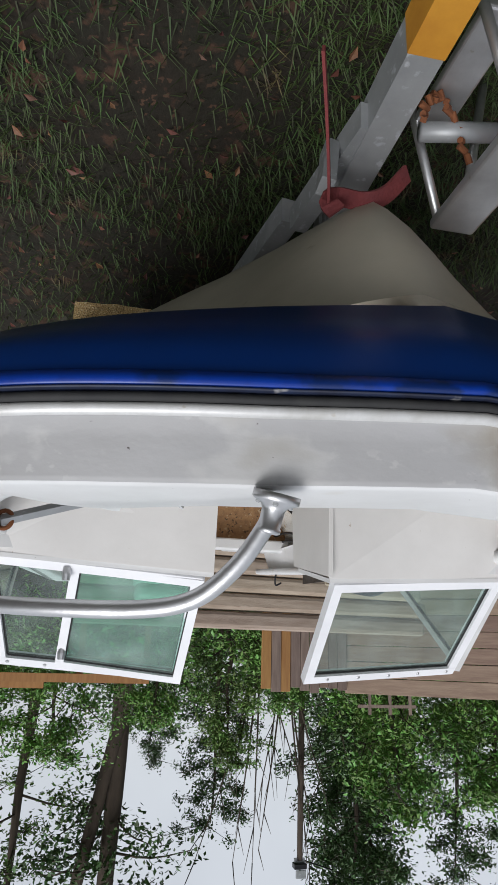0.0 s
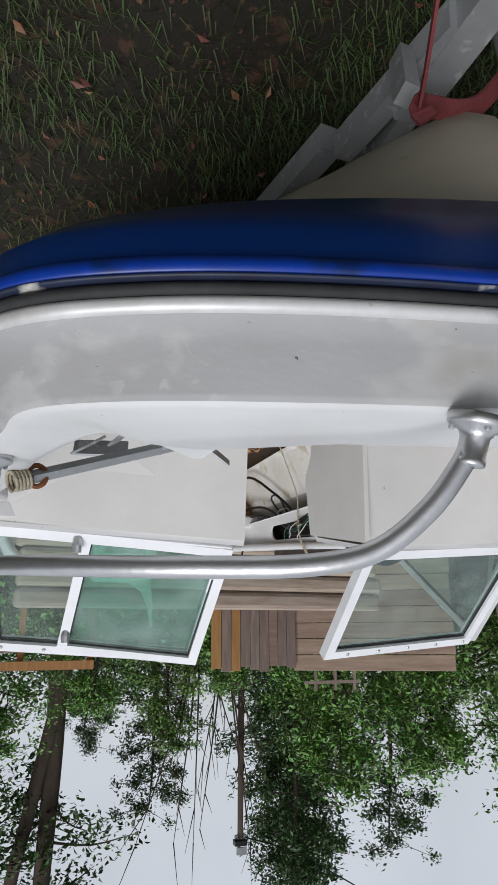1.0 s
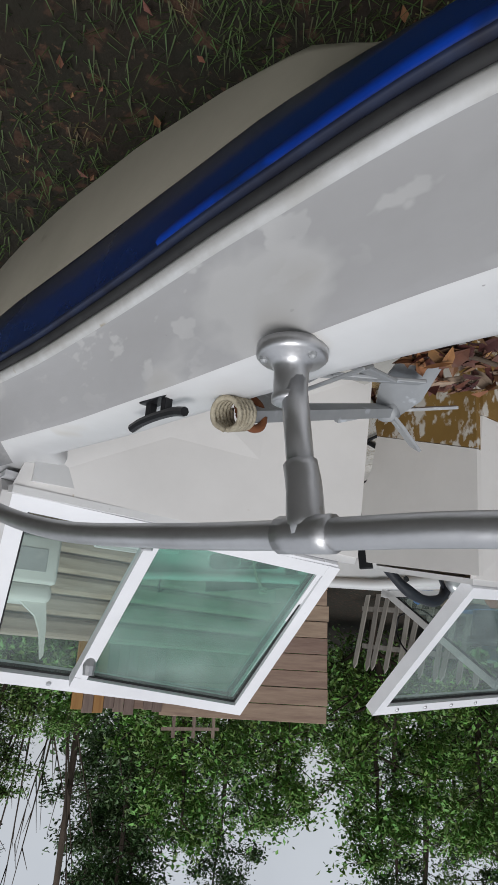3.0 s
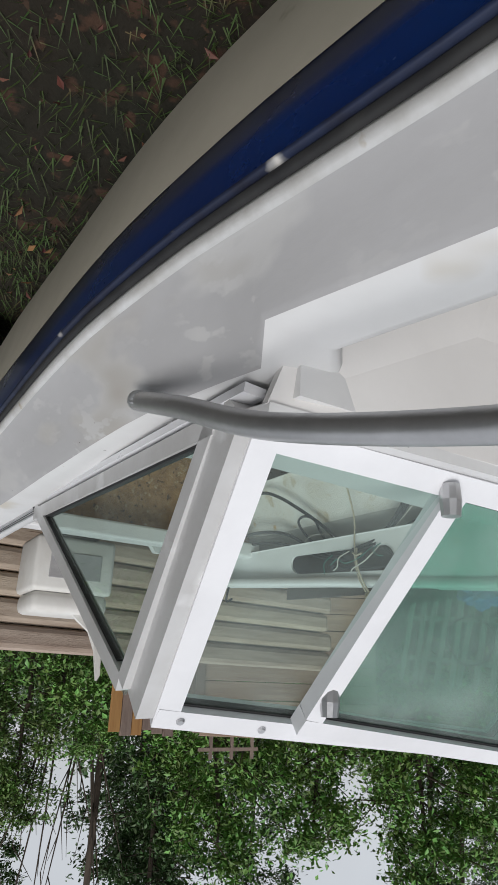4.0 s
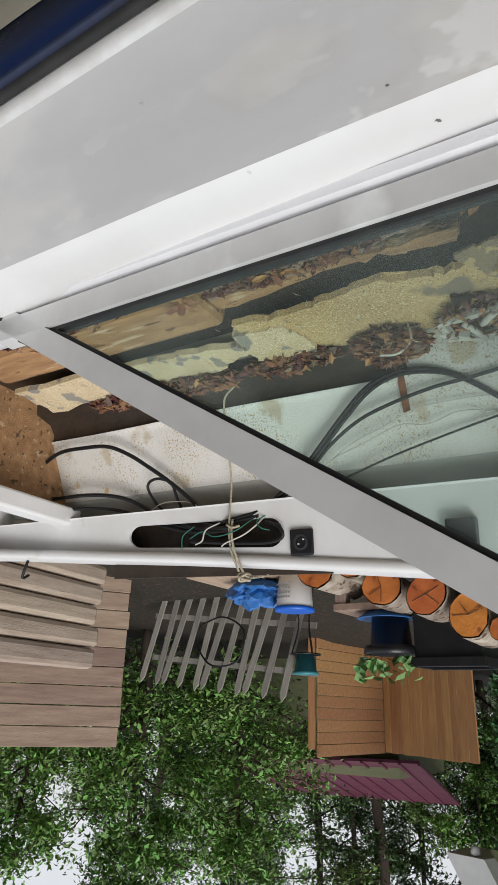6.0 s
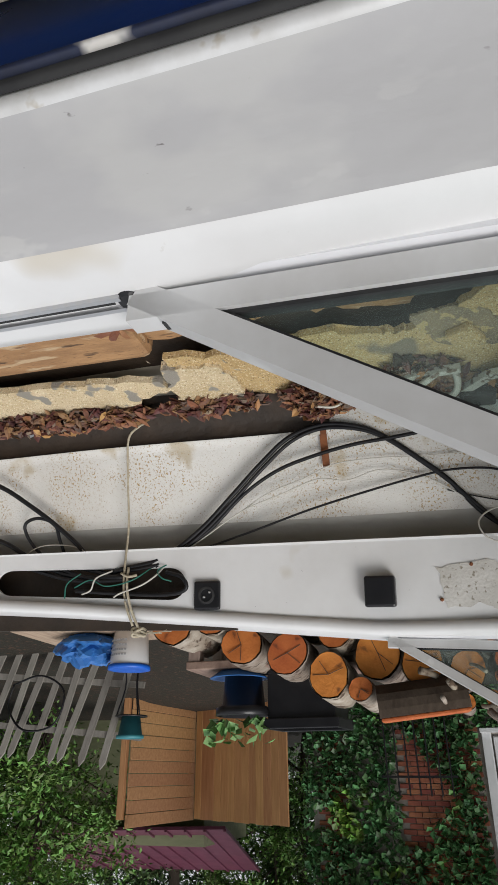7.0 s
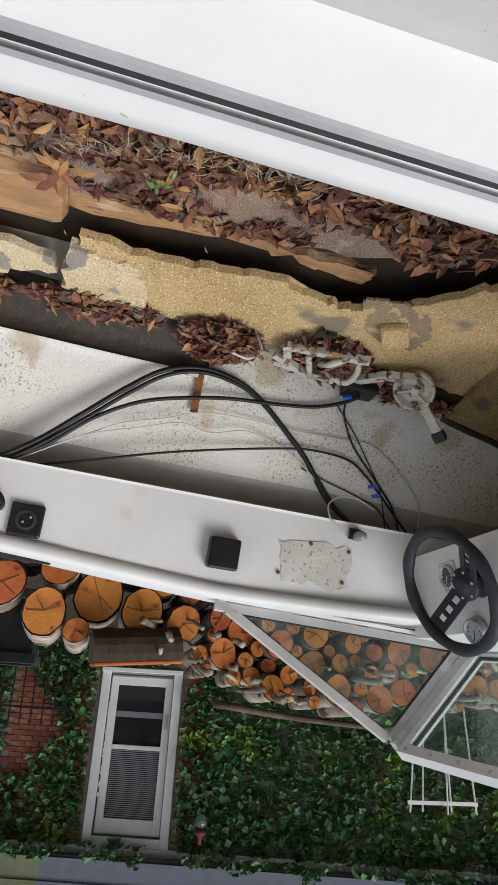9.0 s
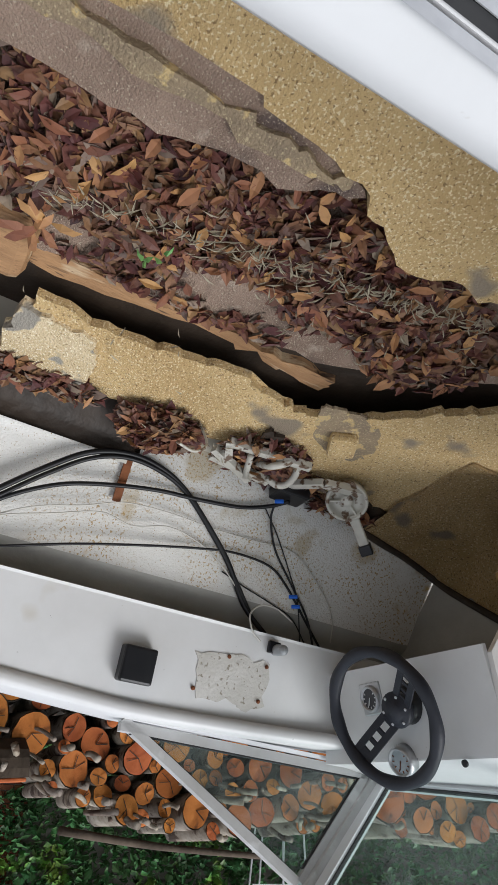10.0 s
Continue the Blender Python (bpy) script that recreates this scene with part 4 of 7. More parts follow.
for p, lean in ((bo(-0.828, 1.109, 1.384), Vector((0, 0.02, 1))), (bo(-0.297, 1.651, 1.436), Vector((-0.18, -0.2, 1)))):
    q = Matrix.Translation(p) @ lean.normalized().to_track_quat("Z", "Y").to_matrix().to_4x4()
    part("rail_foot", lathe(bmesh.new(), FOOT, 24, q), "aluminium", rail, "", True)
    for k in range(3):
        a = k * 2.09 + 0.4
        part("foot_screw", lathe(bmesh.new(), [(0.004, 0), (0.004, 0.006), (0.002, 0.008)], 8, q @ Matrix.Translation((0.027 * math.cos(a), 0.027 * math.sin(a), 0.003))), "galvanised", rail)
end = bo(-0.966, 0.152, 1.304)
part("rail_end_cap", lathe(bmesh.new(), [(0.0136, 0.02), (0.0136, 0.0), (0.01, -0.004), (0.004, -0.005)], 14, Matrix.Translation(end) @ (bo(-0.963, 0.28, 1.358) - end).to_track_quat("Z", "Y").to_matrix().to_4x4()), "galvanised", rail, "", True)
# mooring cleat
cl = bo(-0.85, 0.86, 1.3495)
bm = boxed((-0.017, -0.045, 0), (0.017, 0.045, 0.008), 0.003)
for y in (-0.025, 0.025):
    box(bm, (-0.008, y - 0.008, 0.006), (0.008, y + 0.008, 0.032), 0.002)
tube(bm, spline([(0, -0.085, 0.045), (0, -0.05, 0.038), (0, 0, 0.036), (0, 0.05, 0.038), (0, 0.085, 0.045)], 4), 0.009, 8)
cleat = part("mooring_cleat", bm, "black_plastic", boat, "black horn cleat")
cleat.matrix_basis = Matrix.Translation(cl) @ Matrix.Rotation(radians(-10), 4, "Z") @ Matrix.Scale(0.66, 4)


# near-black sheet in place of the shade inside the cable slot
part("slot_back", boxed((0.9, -2.2, 1.0), (0.91, -1.1, 1.28)), "bilge", boat, "dark sheet standing in for the shade behind the slot")
# fittings on the starboard coaming panel
def on_panel(y, up):
    """A pose on the panel: x along the boat, y up the panel, z out to port. up: 0 foot, 1 top."""
    p = Vector((0.8, y, 1.02)).lerp(Vector((0.85, y, 1.29)), up)
    v = Vector((0.05, 0, 0.27)).normalized()
    n = Vector((-0.27, 0, 0.05)).normalized()
    return Matrix(((0, v.x, n.x, p.x), (1, v.y, n.y, p.y), (0, v.z, n.z, p.z), (0, 0, 0, 1)))


for y, d in ((-1.19, 0.012), (-0.6, 0.04)):
    sock = part("socket_box", boxed((-0.048, -0.048, -0.004), (0.048, 0.048, d), 0.007, on_panel(y, 0.58)), "black_plastic", boat, "square black plastic box")
    if d < 0.02:
        part("socket_rim", lathe(bmesh.new(), [(0.03, 0.01), (0.03, 0.015), (0.022, 0.016), (0.02, 0.008)], 18, on_panel(y, 0.58)), "rubber", sock)
        for q in ((-0.008, 0.006), (0.012, -0.01)):
            part("contact", lathe(bmesh.new(), [(0.004, 0.008), (0.004, 0.018), (0.002, 0.02)], 8, on_panel(y, 0.58) @ Matrix.Translation((q[0], q[1], 0))), "aluminium", sock)
rng = random.Random(2)
bm = slab(bmesh.new(), ragged([(-0.13, -0.05), (-0.1, 0.075), (0.02, 0.07), (0.06, 0.085), (0.125, 0.06), (0.12, -0.06), (0.0, -0.065)], 0.004, rng, 5), -0.001, 0.0025, on_panel(-0.3, 0.5))
patch = part("glue_patch", bm, "patch", boat, "old stained glue patch")
for q in ((-0.115, 0.05), (0.1, 0.05), (0.11, -0.05), (-0.02, -0.055)):
    part("screw", lathe(bmesh.new(), [(0.006, 0), (0.006, 0.006), (0.003, 0.009)], 8, on_panel(-0.3, 0.5) @ Matrix.Translation((q[0], q[1], 0))), "rust", patch)
sw = part("ignition_switch", lathe(bmesh.new(), [(0.016, -0.005), (0.017, 0.02), (0.015, 0.055), (0.012, 0.06)], 16, on_panel(-0.17, 0.12)), "galvanised", boat, "grey metal ignition switch", True)
part("mount", boxed((-0.028, -0.018, 0), (0.012, 0.018, 0.014), 0.003, on_panel(-0.17, 0.1)), "black_plastic", sw)

# helm: steering wheel, two gauges, column
hub = bo(0.488, 0.05, 1.22)
wn_ = Vector((-0.1, -0.88, 0.42)).normalized()
WM = Matrix.Translation(hub) @ wn_.to_track_quat("Z", "Y").to_matrix().to_4x4()
bm = bmesh.new()
R0, n1, n2 = 0.166, 72, 12
rings = []
for i in range(n1):
    a = 2 * math.pi * i / n1
    grip = 0.0168 + 0.0016 * math.cos(a * 9)
    rings.append([bm.verts.new(WM @ Vector(((R0 + grip * math.cos(2 * math.pi * k / n2)) * math.cos(a), (R0 + grip * math.cos(2 * math.pi * k / n2)) * math.sin(a), 0.083 + grip * math.sin(2 * math.pi * k / n2)))) for k in range(n2)])
for i in range(n1):
    for k in range(n2):
        bm.faces.new((rings[i][k], rings[(i + 1) % n1][k], rings[(i + 1) % n1][(k + 1) % n2], rings[i][(k + 1) % n2]))
wheel = part("steering_wheel", bm, "wheel", boat, "navy foam-gripped steering wheel", True)
for a in (38, 218):
    m = WM @ Matrix.Rotation(radians(a), 4, "Z")
    bm = bmesh.new()
    for y0, y1 in ((-0.03, -0.011), (0.011, 0.03)):
        box(bm, (0.03, y0, 0.02), (0.163, y1, 0.026))
    for x0, x1 in ((0.03, 0.05), (0.072, 0.082), (0.102, 0.112), (0.13, 0.16)):
        box(bm, (x0, -0.0115, 0.0205), (x1, 0.0115, 0.0255))
    for v in bm.verts:
        v.co.z += max(0, v.co.x - 0.04) * 0.48
    bmesh.ops.transform(bm, matrix=m, verts=bm.verts)
    part("spoke", bm, "wheel", wheel)
hb = part("wheel_hub", lathe(bmesh.new(), [(0.046, 0.008), (0.048, 0.024), (0.044, 0.031), (0.03, 0.033), (0.027, 0.042), (0.004, 0.044)], 28, WM), "wheel", wheel, "", True)
for k in range(6):
    a = k * math.pi / 3
    part("hub_screw", lathe(bmesh.new(), [(0.0042, 0.028), (0.0042, 0.034), (0.002, 0.035)], 8, WM @ Matrix.Translation((0.038 * math.cos(a), 0.038 * math.sin(a), 0))), "aluminium", hb)
part("steering_column", lathe(bmesh.new(), [(0.055, -0.13), (0.055, -0.03), (0.045, -0.01), (0.03, 0.012)], 24, WM), "black_plastic", wheel, "", True)


def gauge(p, n, face, rim, r, block):
    m = Matrix.Translation(bo(*p)) @ Vector(n).normalized().to_track_quat("Z", "Y").to_matrix().to_4x4()
    g = part("gauge", lathe(bmesh.new(), [(r * 1.15, -0.02), (r * 1.15, 0.006), (r * 1.05, 0.014), (r * 0.9, 0.012), (r * 0.88, 0.006)], 28, m), rim, boat, "round dash gauge", True)
    part("gauge_dial", lathe(bmesh.new(), [(r * 0.89, 0.0055), (r * 0.89, 0.0065), (0.003, 0.007)], 28, m), face, g)
    bm = bmesh.new()
    for k in range(9):
        a = radians(-40 + k * 32)
        box(bm, (r * 0.62, -0.0016, 0.0072), (r * 0.8, 0.0016, 0.0082), 0, Matrix.Rotation(a, 4, "Z"))
    box(bm, (-0.004, -0.0014, 0.008), (r * 0.6, 0.0014, 0.009), 0, Matrix.Rotation(1.1, 4, "Z"))
    bmesh.ops.transform(bm, matrix=m, verts=bm.verts)
    part("gauge_marks", bm, "trim_white" if face == "gauge_face" else "rust", g)
    if block:
        part("gauge_plate", boxed((-r * 1.35, -r * 1.35, -0.006), (r * 1.35, r * 1.35, 0.002), 0.004, m), "aluminium", g)


gauge((0.635, 0.07, 1.178), (0, -0.95, 0.3), "gauge_face", "aluminium", 0.033, True)
gauge((0.55, 0.095, 1.345), (-0.05, -0.9, 0.45), "gauge_white", "aluminium", 0.036, False)
part("dash_hole", lathe(bmesh.new(), [(0.009, -0.002), (0.009, 0.004), (0.005, 0.005)], 10, Matrix.Translation(bo(0.33, 0.1, 1.36)) @ Vector((0, -0.9, 0.4)).to_track_quat("Z", "Y").to_matrix().to_4x4()), "rubber", boat)
# ---- trailer under the boat ----
trailer = thing("boat_trailer", "galvanised steel boat trailer with red winch strap", "trailer")
part("tongue", bar(bmesh.new(), (0.025, 1.1, 0.435), (0.01, 2.6, 0.445), 0.078, 0.1), "galvanised", trailer)
part("reflector_band", bar(bmesh.new(), (0.02, 1.575, 0.438), (0.0185, 1.72, 0.439), 0.082, 0.104), "orange_tape", trailer, "amber tape band")
for s in (1, -1):
    part("side_rail", bar(bmesh.new(), (s * 0.01, 1.36, 0.45), (s * 0.05, 0.9, 0.42), 0.05, 0.07), "galvanised", trailer)
    part("side_rail", bar(bmesh.new(), (s * 0.06, 0.86, 0.36), (s * 0.6, -2.9, 0.28), 0.06, 0.08), "galvanised", trailer)
    w = part("trailer_wheel", lathe(bmesh.new(), [(0.12, -0.06), (0.16, -0.065), (0.235, -0.06), (0.255, -0.04), (0.255, 0.04), (0.235, 0.06), (0.16, 0.065), (0.12, 0.06)], 28,
                                    pose(s * 0.95, -1.9, GROUND + 0.25, 0, 90, 0)), "rubber", trailer, "black tyre", True)
    part("wheel_rim", lathe(bmesh.new(), [(0.03, -0.05), (0.13, -0.045), (0.165, -0.055), (0.165, 0.055), (0.13, 0.045), (0.03, 0.05)], 24, pose(s * 0.95, -1.9, GROUND + 0.25, 0, 90, 0)), "galvanised", w, "", True)
    f = bmesh.new()
    rows = [[f.verts.new((s * 0.95 + dx, -1.9 + r * math.cos(a), GROUND + 0.25 + r * math.sin(a))) for dx in (-0.11, 0.11)] for r, a in [(0.33, radians(12 * k)) for k in range(16)]]
    for a, b in zip(rows, rows[1:]):
        f.faces.new((a[0], a[1], b[1], b[0]))
    bmesh.ops.solidify(f, geom=f.faces[:], thickness=0.006)
    part("mudguard", f, "galvanised", trailer, "", True)
part("axle", tubed([(-0.95, -1.9, GROUND + 0.25), (0.95, -1.9, GROUND + 0.25)], 0.03, 10, 1), "galvanised", trailer)
part("winch_post", bar(bmesh.new(), (-0.06, 1.22, 0.43), (-0.09, 1.27, 0.59), 0.035, 0.05, (0, 1, 0)), "galvanised", trailer)
part("winch_arm", tubed([(0.12, 1.345, 0.45), (0.3, 1.375, 0.44)], 0.024, 12, 1), "galvanised", trailer, "", True)
st = spline([(-0.085, 1.33, 0.7), (-0.105, 1.32, 0.665), (-0.07, 1.3, 0.635), (-0.02, 1.33, 0.66), (0.03, 1.34, 0.64), (0.08, 1.35, 0.58)], 5)
part("winch_strap", ribbon(st, 0.042, 0.008, (0.3, 0.6, 0.7)), "strap", trailer, "faded red webbing strap")
st = spline([(-0.095, 1.305, 0.675), (-0.12, 1.38, 0.645), (-0.165, 1.5, 0.59), (-0.205, 1.6, 0.552)], 5)
part("winch_strap", ribbon(st, 0.024, 0.006, (1, 0, 0.2)), "strap", trailer, "faded red webbing strap")
bm = bmesh.new()
for k in range(16):
    t = k / 15
    p = Vector((0.06 + 0.17 * t, 1.46 - 0.1 * t, 0.52 - 0.12 * math.sin(t * 3.1)))
    tube(bm, [p + Vector((0.012 * math.cos(k * 1.57), 0, 0.012 * math.sin(k * 1.57))), p + Vector((0.012, -0.01, 0.006))], 0.008, 6)
part("safety_chain", bm, "rust", trailer, "rusty chain")["kind"] = "stuff"

# folding aluminium step beside the bow
fs = thing("step_stool", "folding aluminium step stool on the grass", "stool")
for y in (1.3, 1.62):
    for x0, x1 in ((0.1, 0.18), (0.34, 0.24)):
        part("leg", tubed([(x0, y, GROUND), (x1, y, 0.66)], 0.012, 8, 1), "aluminium", fs, "", True)
for z in (0.36, 0.65):
    part("tread", boxed((0.13 if z < 0.5 else 0.16, 1.29, z), (0.22 if z < 0.5 else 0.27, 1.63, z + 0.025), 0.006), "aluminium", fs)

# folding grapnel anchor lying in the bow: shank with a ring, four flat flukes
anc = thing("folding_anchor", "grey galvanised folding anchor with a rusty ring, lying in the bow", "anchor")
crown_, eye_ = Vector((-0.4, 0.79, 1.225)), Vector((-0.765, 0.925, 1.368))
along = (crown_ - eye_).normalized()
flat = Vector((0, -0.55, 0.83))
part("shank", bar(bmesh.new(), eye_, crown_, 0.027, 0.016, flat), "galvanised", anc)
part("collar", tubed([crown_ - along * 0.012, crown_ + along * 0.014], 0.02, 12, 1), "galvanised", anc, "", True)
side_ = along.cross(flat).normalized()
up_ = side_.cross(along).normalized()
for d, l, w in ((Vector((0.75, -0.1, 0.5)), 0.09, 0.046), (Vector((-0.25, 0.8, -0.25)), 0.14, 0.075), (Vector((-0.8, -0.25, 0.3)), 0.1, 0.014), (Vector((0.8, 0.5, -0.1)), 0.12, 0.016)):
    fluke = bmesh.new()
    slab(fluke, [(0.0, -w * 0.3), (l * 0.35, -w * 0.5), (l, -w * 0.42), (l, w * 0.42), (l * 0.35, w * 0.5), (0.0, w * 0.3)], -0.0025, 0.0025, frame_of(crown_, crown_ + d, flat))
    part("fluke", fluke, "galvanised", anc)
part("ring", tubed([eye_ + along * 0.012 + Vector((0.018 * math.cos(a), 0.006 * math.sin(a), 0.022 * math.sin(a))) for a in [k * 0.7 for k in range(10)]], 0.0055, 8, 3), "rust", anc, "rusty steel ring", True)
# one cord wound five times round the shank
part("lashing", tubed([eye_ - along * (0.004 + 0.001 * j) + side_ * 0.019 * math.cos(j * 0.9) + up_ * 0.019 * math.sin(j * 0.9) for j in range(38)], 0.0035, 6, 3), "rope", anc, "pale cord lashing", True)
# bent bracket plates under the anchor
br = thing("folding_bracket", "bent blue-grey metal bracket lying in the bow", "bracket")
for c, rz, rx, w, l in (((-0.62, 0.76, 1.255), 10, 55, 0.05, 0.12), ((-0.655, 0.83, 1.27), 70, 35, 0.03, 0.12), ((-0.585, 0.86, 1.25), 80, 30, 0.026, 0.15), ((-0.6, 0.9, 1.23), -8, 25, 0.06, 0.2), ((-0.5, 0.86, 1.22), 28, 20, 0.05, 0.16)):
    part("plate", boxed((-l / 2, -w / 2, -0.003), (l / 2, w / 2, 0.003), 0.0015, Matrix.Translation(c) @ pose(0, 0, 0, rx, 0, rz)), "galvanised", br)
tw0 = thing("twig", "thin brown twig among leaves in the bow", "twig")
part("stem", tubed([(-0.34, 0.97, 1.19), (-0.38, 0.95, 1.18), (-0.43, 0.9, 1.17)], 0.004, 6), "bark_dark", tw0, "", True)
tagged(part("wood_chip", boxed((-0.07, -0.018, -0.006), (0.07, 0.018, 0.006), 0.003, pose(-0.3, 0.84, 1.16, 15, 10, 35)), "board"), "pale broken wood splinter in the bow", "splinter")

# ---- leaves and debris in the cockpit ----
def dead_leaves(points, size, rng, ratio=0.4, tilt=0.45):
    """Curled oblong leaves with a folded midrib: vertices and faces."""
    vs, fs = [], []
    for p in points:
        s = size * rng.uniform(0.55, 1.3)
        a = rng.uniform(0, 6.283)
        n = Vector((rng.gauss(0, tilt), rng.gauss(0, tilt), 1)).normalized()
        d = Vector((math.cos(a), math.sin(a), 0))
        d = (d - n * d.dot(n)).normalized()
        w = n.cross(d)
        wide, curl, fold = s * ratio * rng.uniform(0.35, 0.6), s * rng.uniform(-0.5, 0.9), s * rng.uniform(0.0, 0.14)
        bend = w * s * rng.uniform(-0.2, 0.2)
        i = len(vs)
        for t, k in ((0, 0), (0.3, 0.85), (0.65, 1.0), (1, 0)):
            c = Vector(p) + d * s * (t - 0.5) + n * curl * (t - 0.5) ** 2 + bend * t * t
            if k == 0:
                vs.append(c)
            else:
                vs += [c + w * wide * k + n * fold, c, c - w * wide * k + n * fold]
        fs += [(i, i + 1, i + 2), (i, i + 2, i + 3), (i + 1, i + 4, i + 5, i + 2), (i + 2, i + 5, i + 6, i + 3), (i + 4, i + 7, i + 5), (i + 5, i + 7, i + 6)]
    return vs, fs


rng = random.Random(11)
BARE = ((0.06, -0.8, 0.075, 0.13), (0.1, -1.17, 0.055, 0.08), (0.1, -0.5, 0.07, 0.1))


def heap(pts, cx, cy, rx, ry, z, h, n):
    for _ in range(n):
        a, r = rng.uniform(0, 6.283), math.sqrt(rng.random())
        x, y = cx + rx * r * math.cos(a), cy + ry * r * math.sin(a)
        if any(((x - u) / p) ** 2 + ((y - v) / q) ** 2 < rng.uniform(0.6, 1.1) for u, v, p, q in BARE):
            continue
        zz = z + h * (1 - r * r) * (0.6 + 0.6 * noise.noise(Vector((x * 9, y * 9, 0)))) + rng.uniform(0, 0.02)
        pts.append(TILT @ Vector((x, y, zz)))


LITTER = ((-0.08, -1.15, 0.19, 0.42, 0.5, 0.05, 1700), (-0.12, -0.6, 0.19, 0.36, 0.5, 0.05, 1500), (-0.06, -0.35, 0.17, 0.22, 0.5, 0.04, 600), (0.0, -1.8, 0.2, 0.4, 0.5, 0.04, 600), (0.14, -0.95, 0.05, 0.35, 0.49, 0.02, 220),
          (0.57, -0.74, 0.1, 0.13, 0.575, 0.075, 520), (0.56, -1.12, 0.06, 0.2, 0.568, 0.02, 260), (0.58, -1.75, 0.07, 0.4, 0.562, 0.03, 520), (0.52, -0.42, 0.1, 0.14, 0.575, 0.035, 220), (0.66, -0.02, 0.05, 0.16, 0.575, 0.02, 110), (0.6, -0.35, 0.08, 0.2, 0.57, 0.015, 170),
          (0.68, 0.05, 0.04, 0.35, 0.58, 0.012, 70), (-0.42, 0.92, 0.13, 0.08, 1.07, 0.09, 110), (-0.3, 0.85, 0.09, 0.07, 1.09, 0.04, 40))
piles = ([], [], [])
for spot in LITTER:
    heap(piles[0], *spot)
    heap(piles[1], *spot[:6], spot[6] // 7)
    heap(piles[2], *spot[:4], spot[4] + 0.012, spot[5], spot[6] // 14)
for pts, mat_, lab in zip(piles, ("leaf_brown", "leaf_grey", "leaf_tan"), ("dead brown leaves heaped on the boat floor", "faded grey-brown leaves in the leaf heap", "curled tan leaves on top of the leaf heap")):
    vs, fs_ = dead_leaves(pts, 0.052, rng)
    tagged(raw("leaf_litter", vs, fs_, mat_), lab, "leaf litter", kind="stuff")
pts = []
for k in range(240):
    t = rng.random()
    x, y = -0.02 - 0.2 * t + rng.gauss(0, 0.014), -1.25 + 0.95 * t + rng.gauss(0, 0.02)
    pts.append(TILT @ Vector((x, y, 0.555 + rng.uniform(0, 0.02))))
for spot in ((-0.1, -0.6, 0.17, 0.4, 0.54, 0.05, 90), (0.56, -0.7, 0.1, 0.2, 0.6, 0.05, 16), (0.3, -0.9, 0.15, 0.4, 0.575, 0.01, 10)):
    heap(pts, *spot)
vs, fs_ = leaf_cloud(pts, 0.034, rng, up=0.2, ratio=0.1, fold=0.2)
tagged(raw("straw", vs, fs_, "rope"), "pale straw and fibre scraps among the dead leaves", "straw", kind="stuff")
# a spray of long tan leaves and a green leaf
for name, c, mat, lab, n, l in (("tan_leaf_spray", (0.09, -1.2, 0.5), "leaf_tan", "spray of long dry tan leaves on the heap", 8, 0.085), ("green_leaf", (0.03, -0.98, 0.515), "ivy_light", "pale green fallen leaf on the heap", 5, 0.035)):
    vs, fs_ = [], []
    for k in range(n):
        a = k * 6.28 / n + 0.3 + 0.25 * math.sin(k * 5.1)
        ll = l * (0.75 + 0.35 * math.sin(k * 3.3) ** 2)
        d, s_ = Vector((math.cos(a), math.sin(a), 0.2)), Vector((-math.sin(a), math.cos(a), 0)) * ll * 0.16
        c0 = Vector(c) + Vector((-0.5, 0.35, 0)).normalized() * 0.022 * (k % 3)
        i = len(vs)
        vs += [c0, c0 + d * ll * 0.35 + s_, c0 + d * ll * 0.35 + Vector((0, 0, 0.012)), c0 + d * ll * 0.35 - s_, c0 + d * ll * 0.75 + s_ * 0.8, c0 + d * ll * 0.75 - s_ * 0.8, c0 + d * ll - Vector((0, 0, 0.012))]
        fs_ += [(i, i + 1, i + 2), (i, i + 2, i + 3), (i + 1, i + 4, i + 2), (i + 2, i + 5, i + 3), (i + 2, i + 4, i + 5), (i + 4, i + 6, i + 5)]
    tagged(raw(name, vs, fs_, mat), lab, "leaf")


def cable(pts, r, mat, label, cat="cable", name="cable"):
    return tagged(part(name, tubed(pts, r * 1.2, 7, 7), mat, None, "", True), label, cat, "cables along the starboard side")


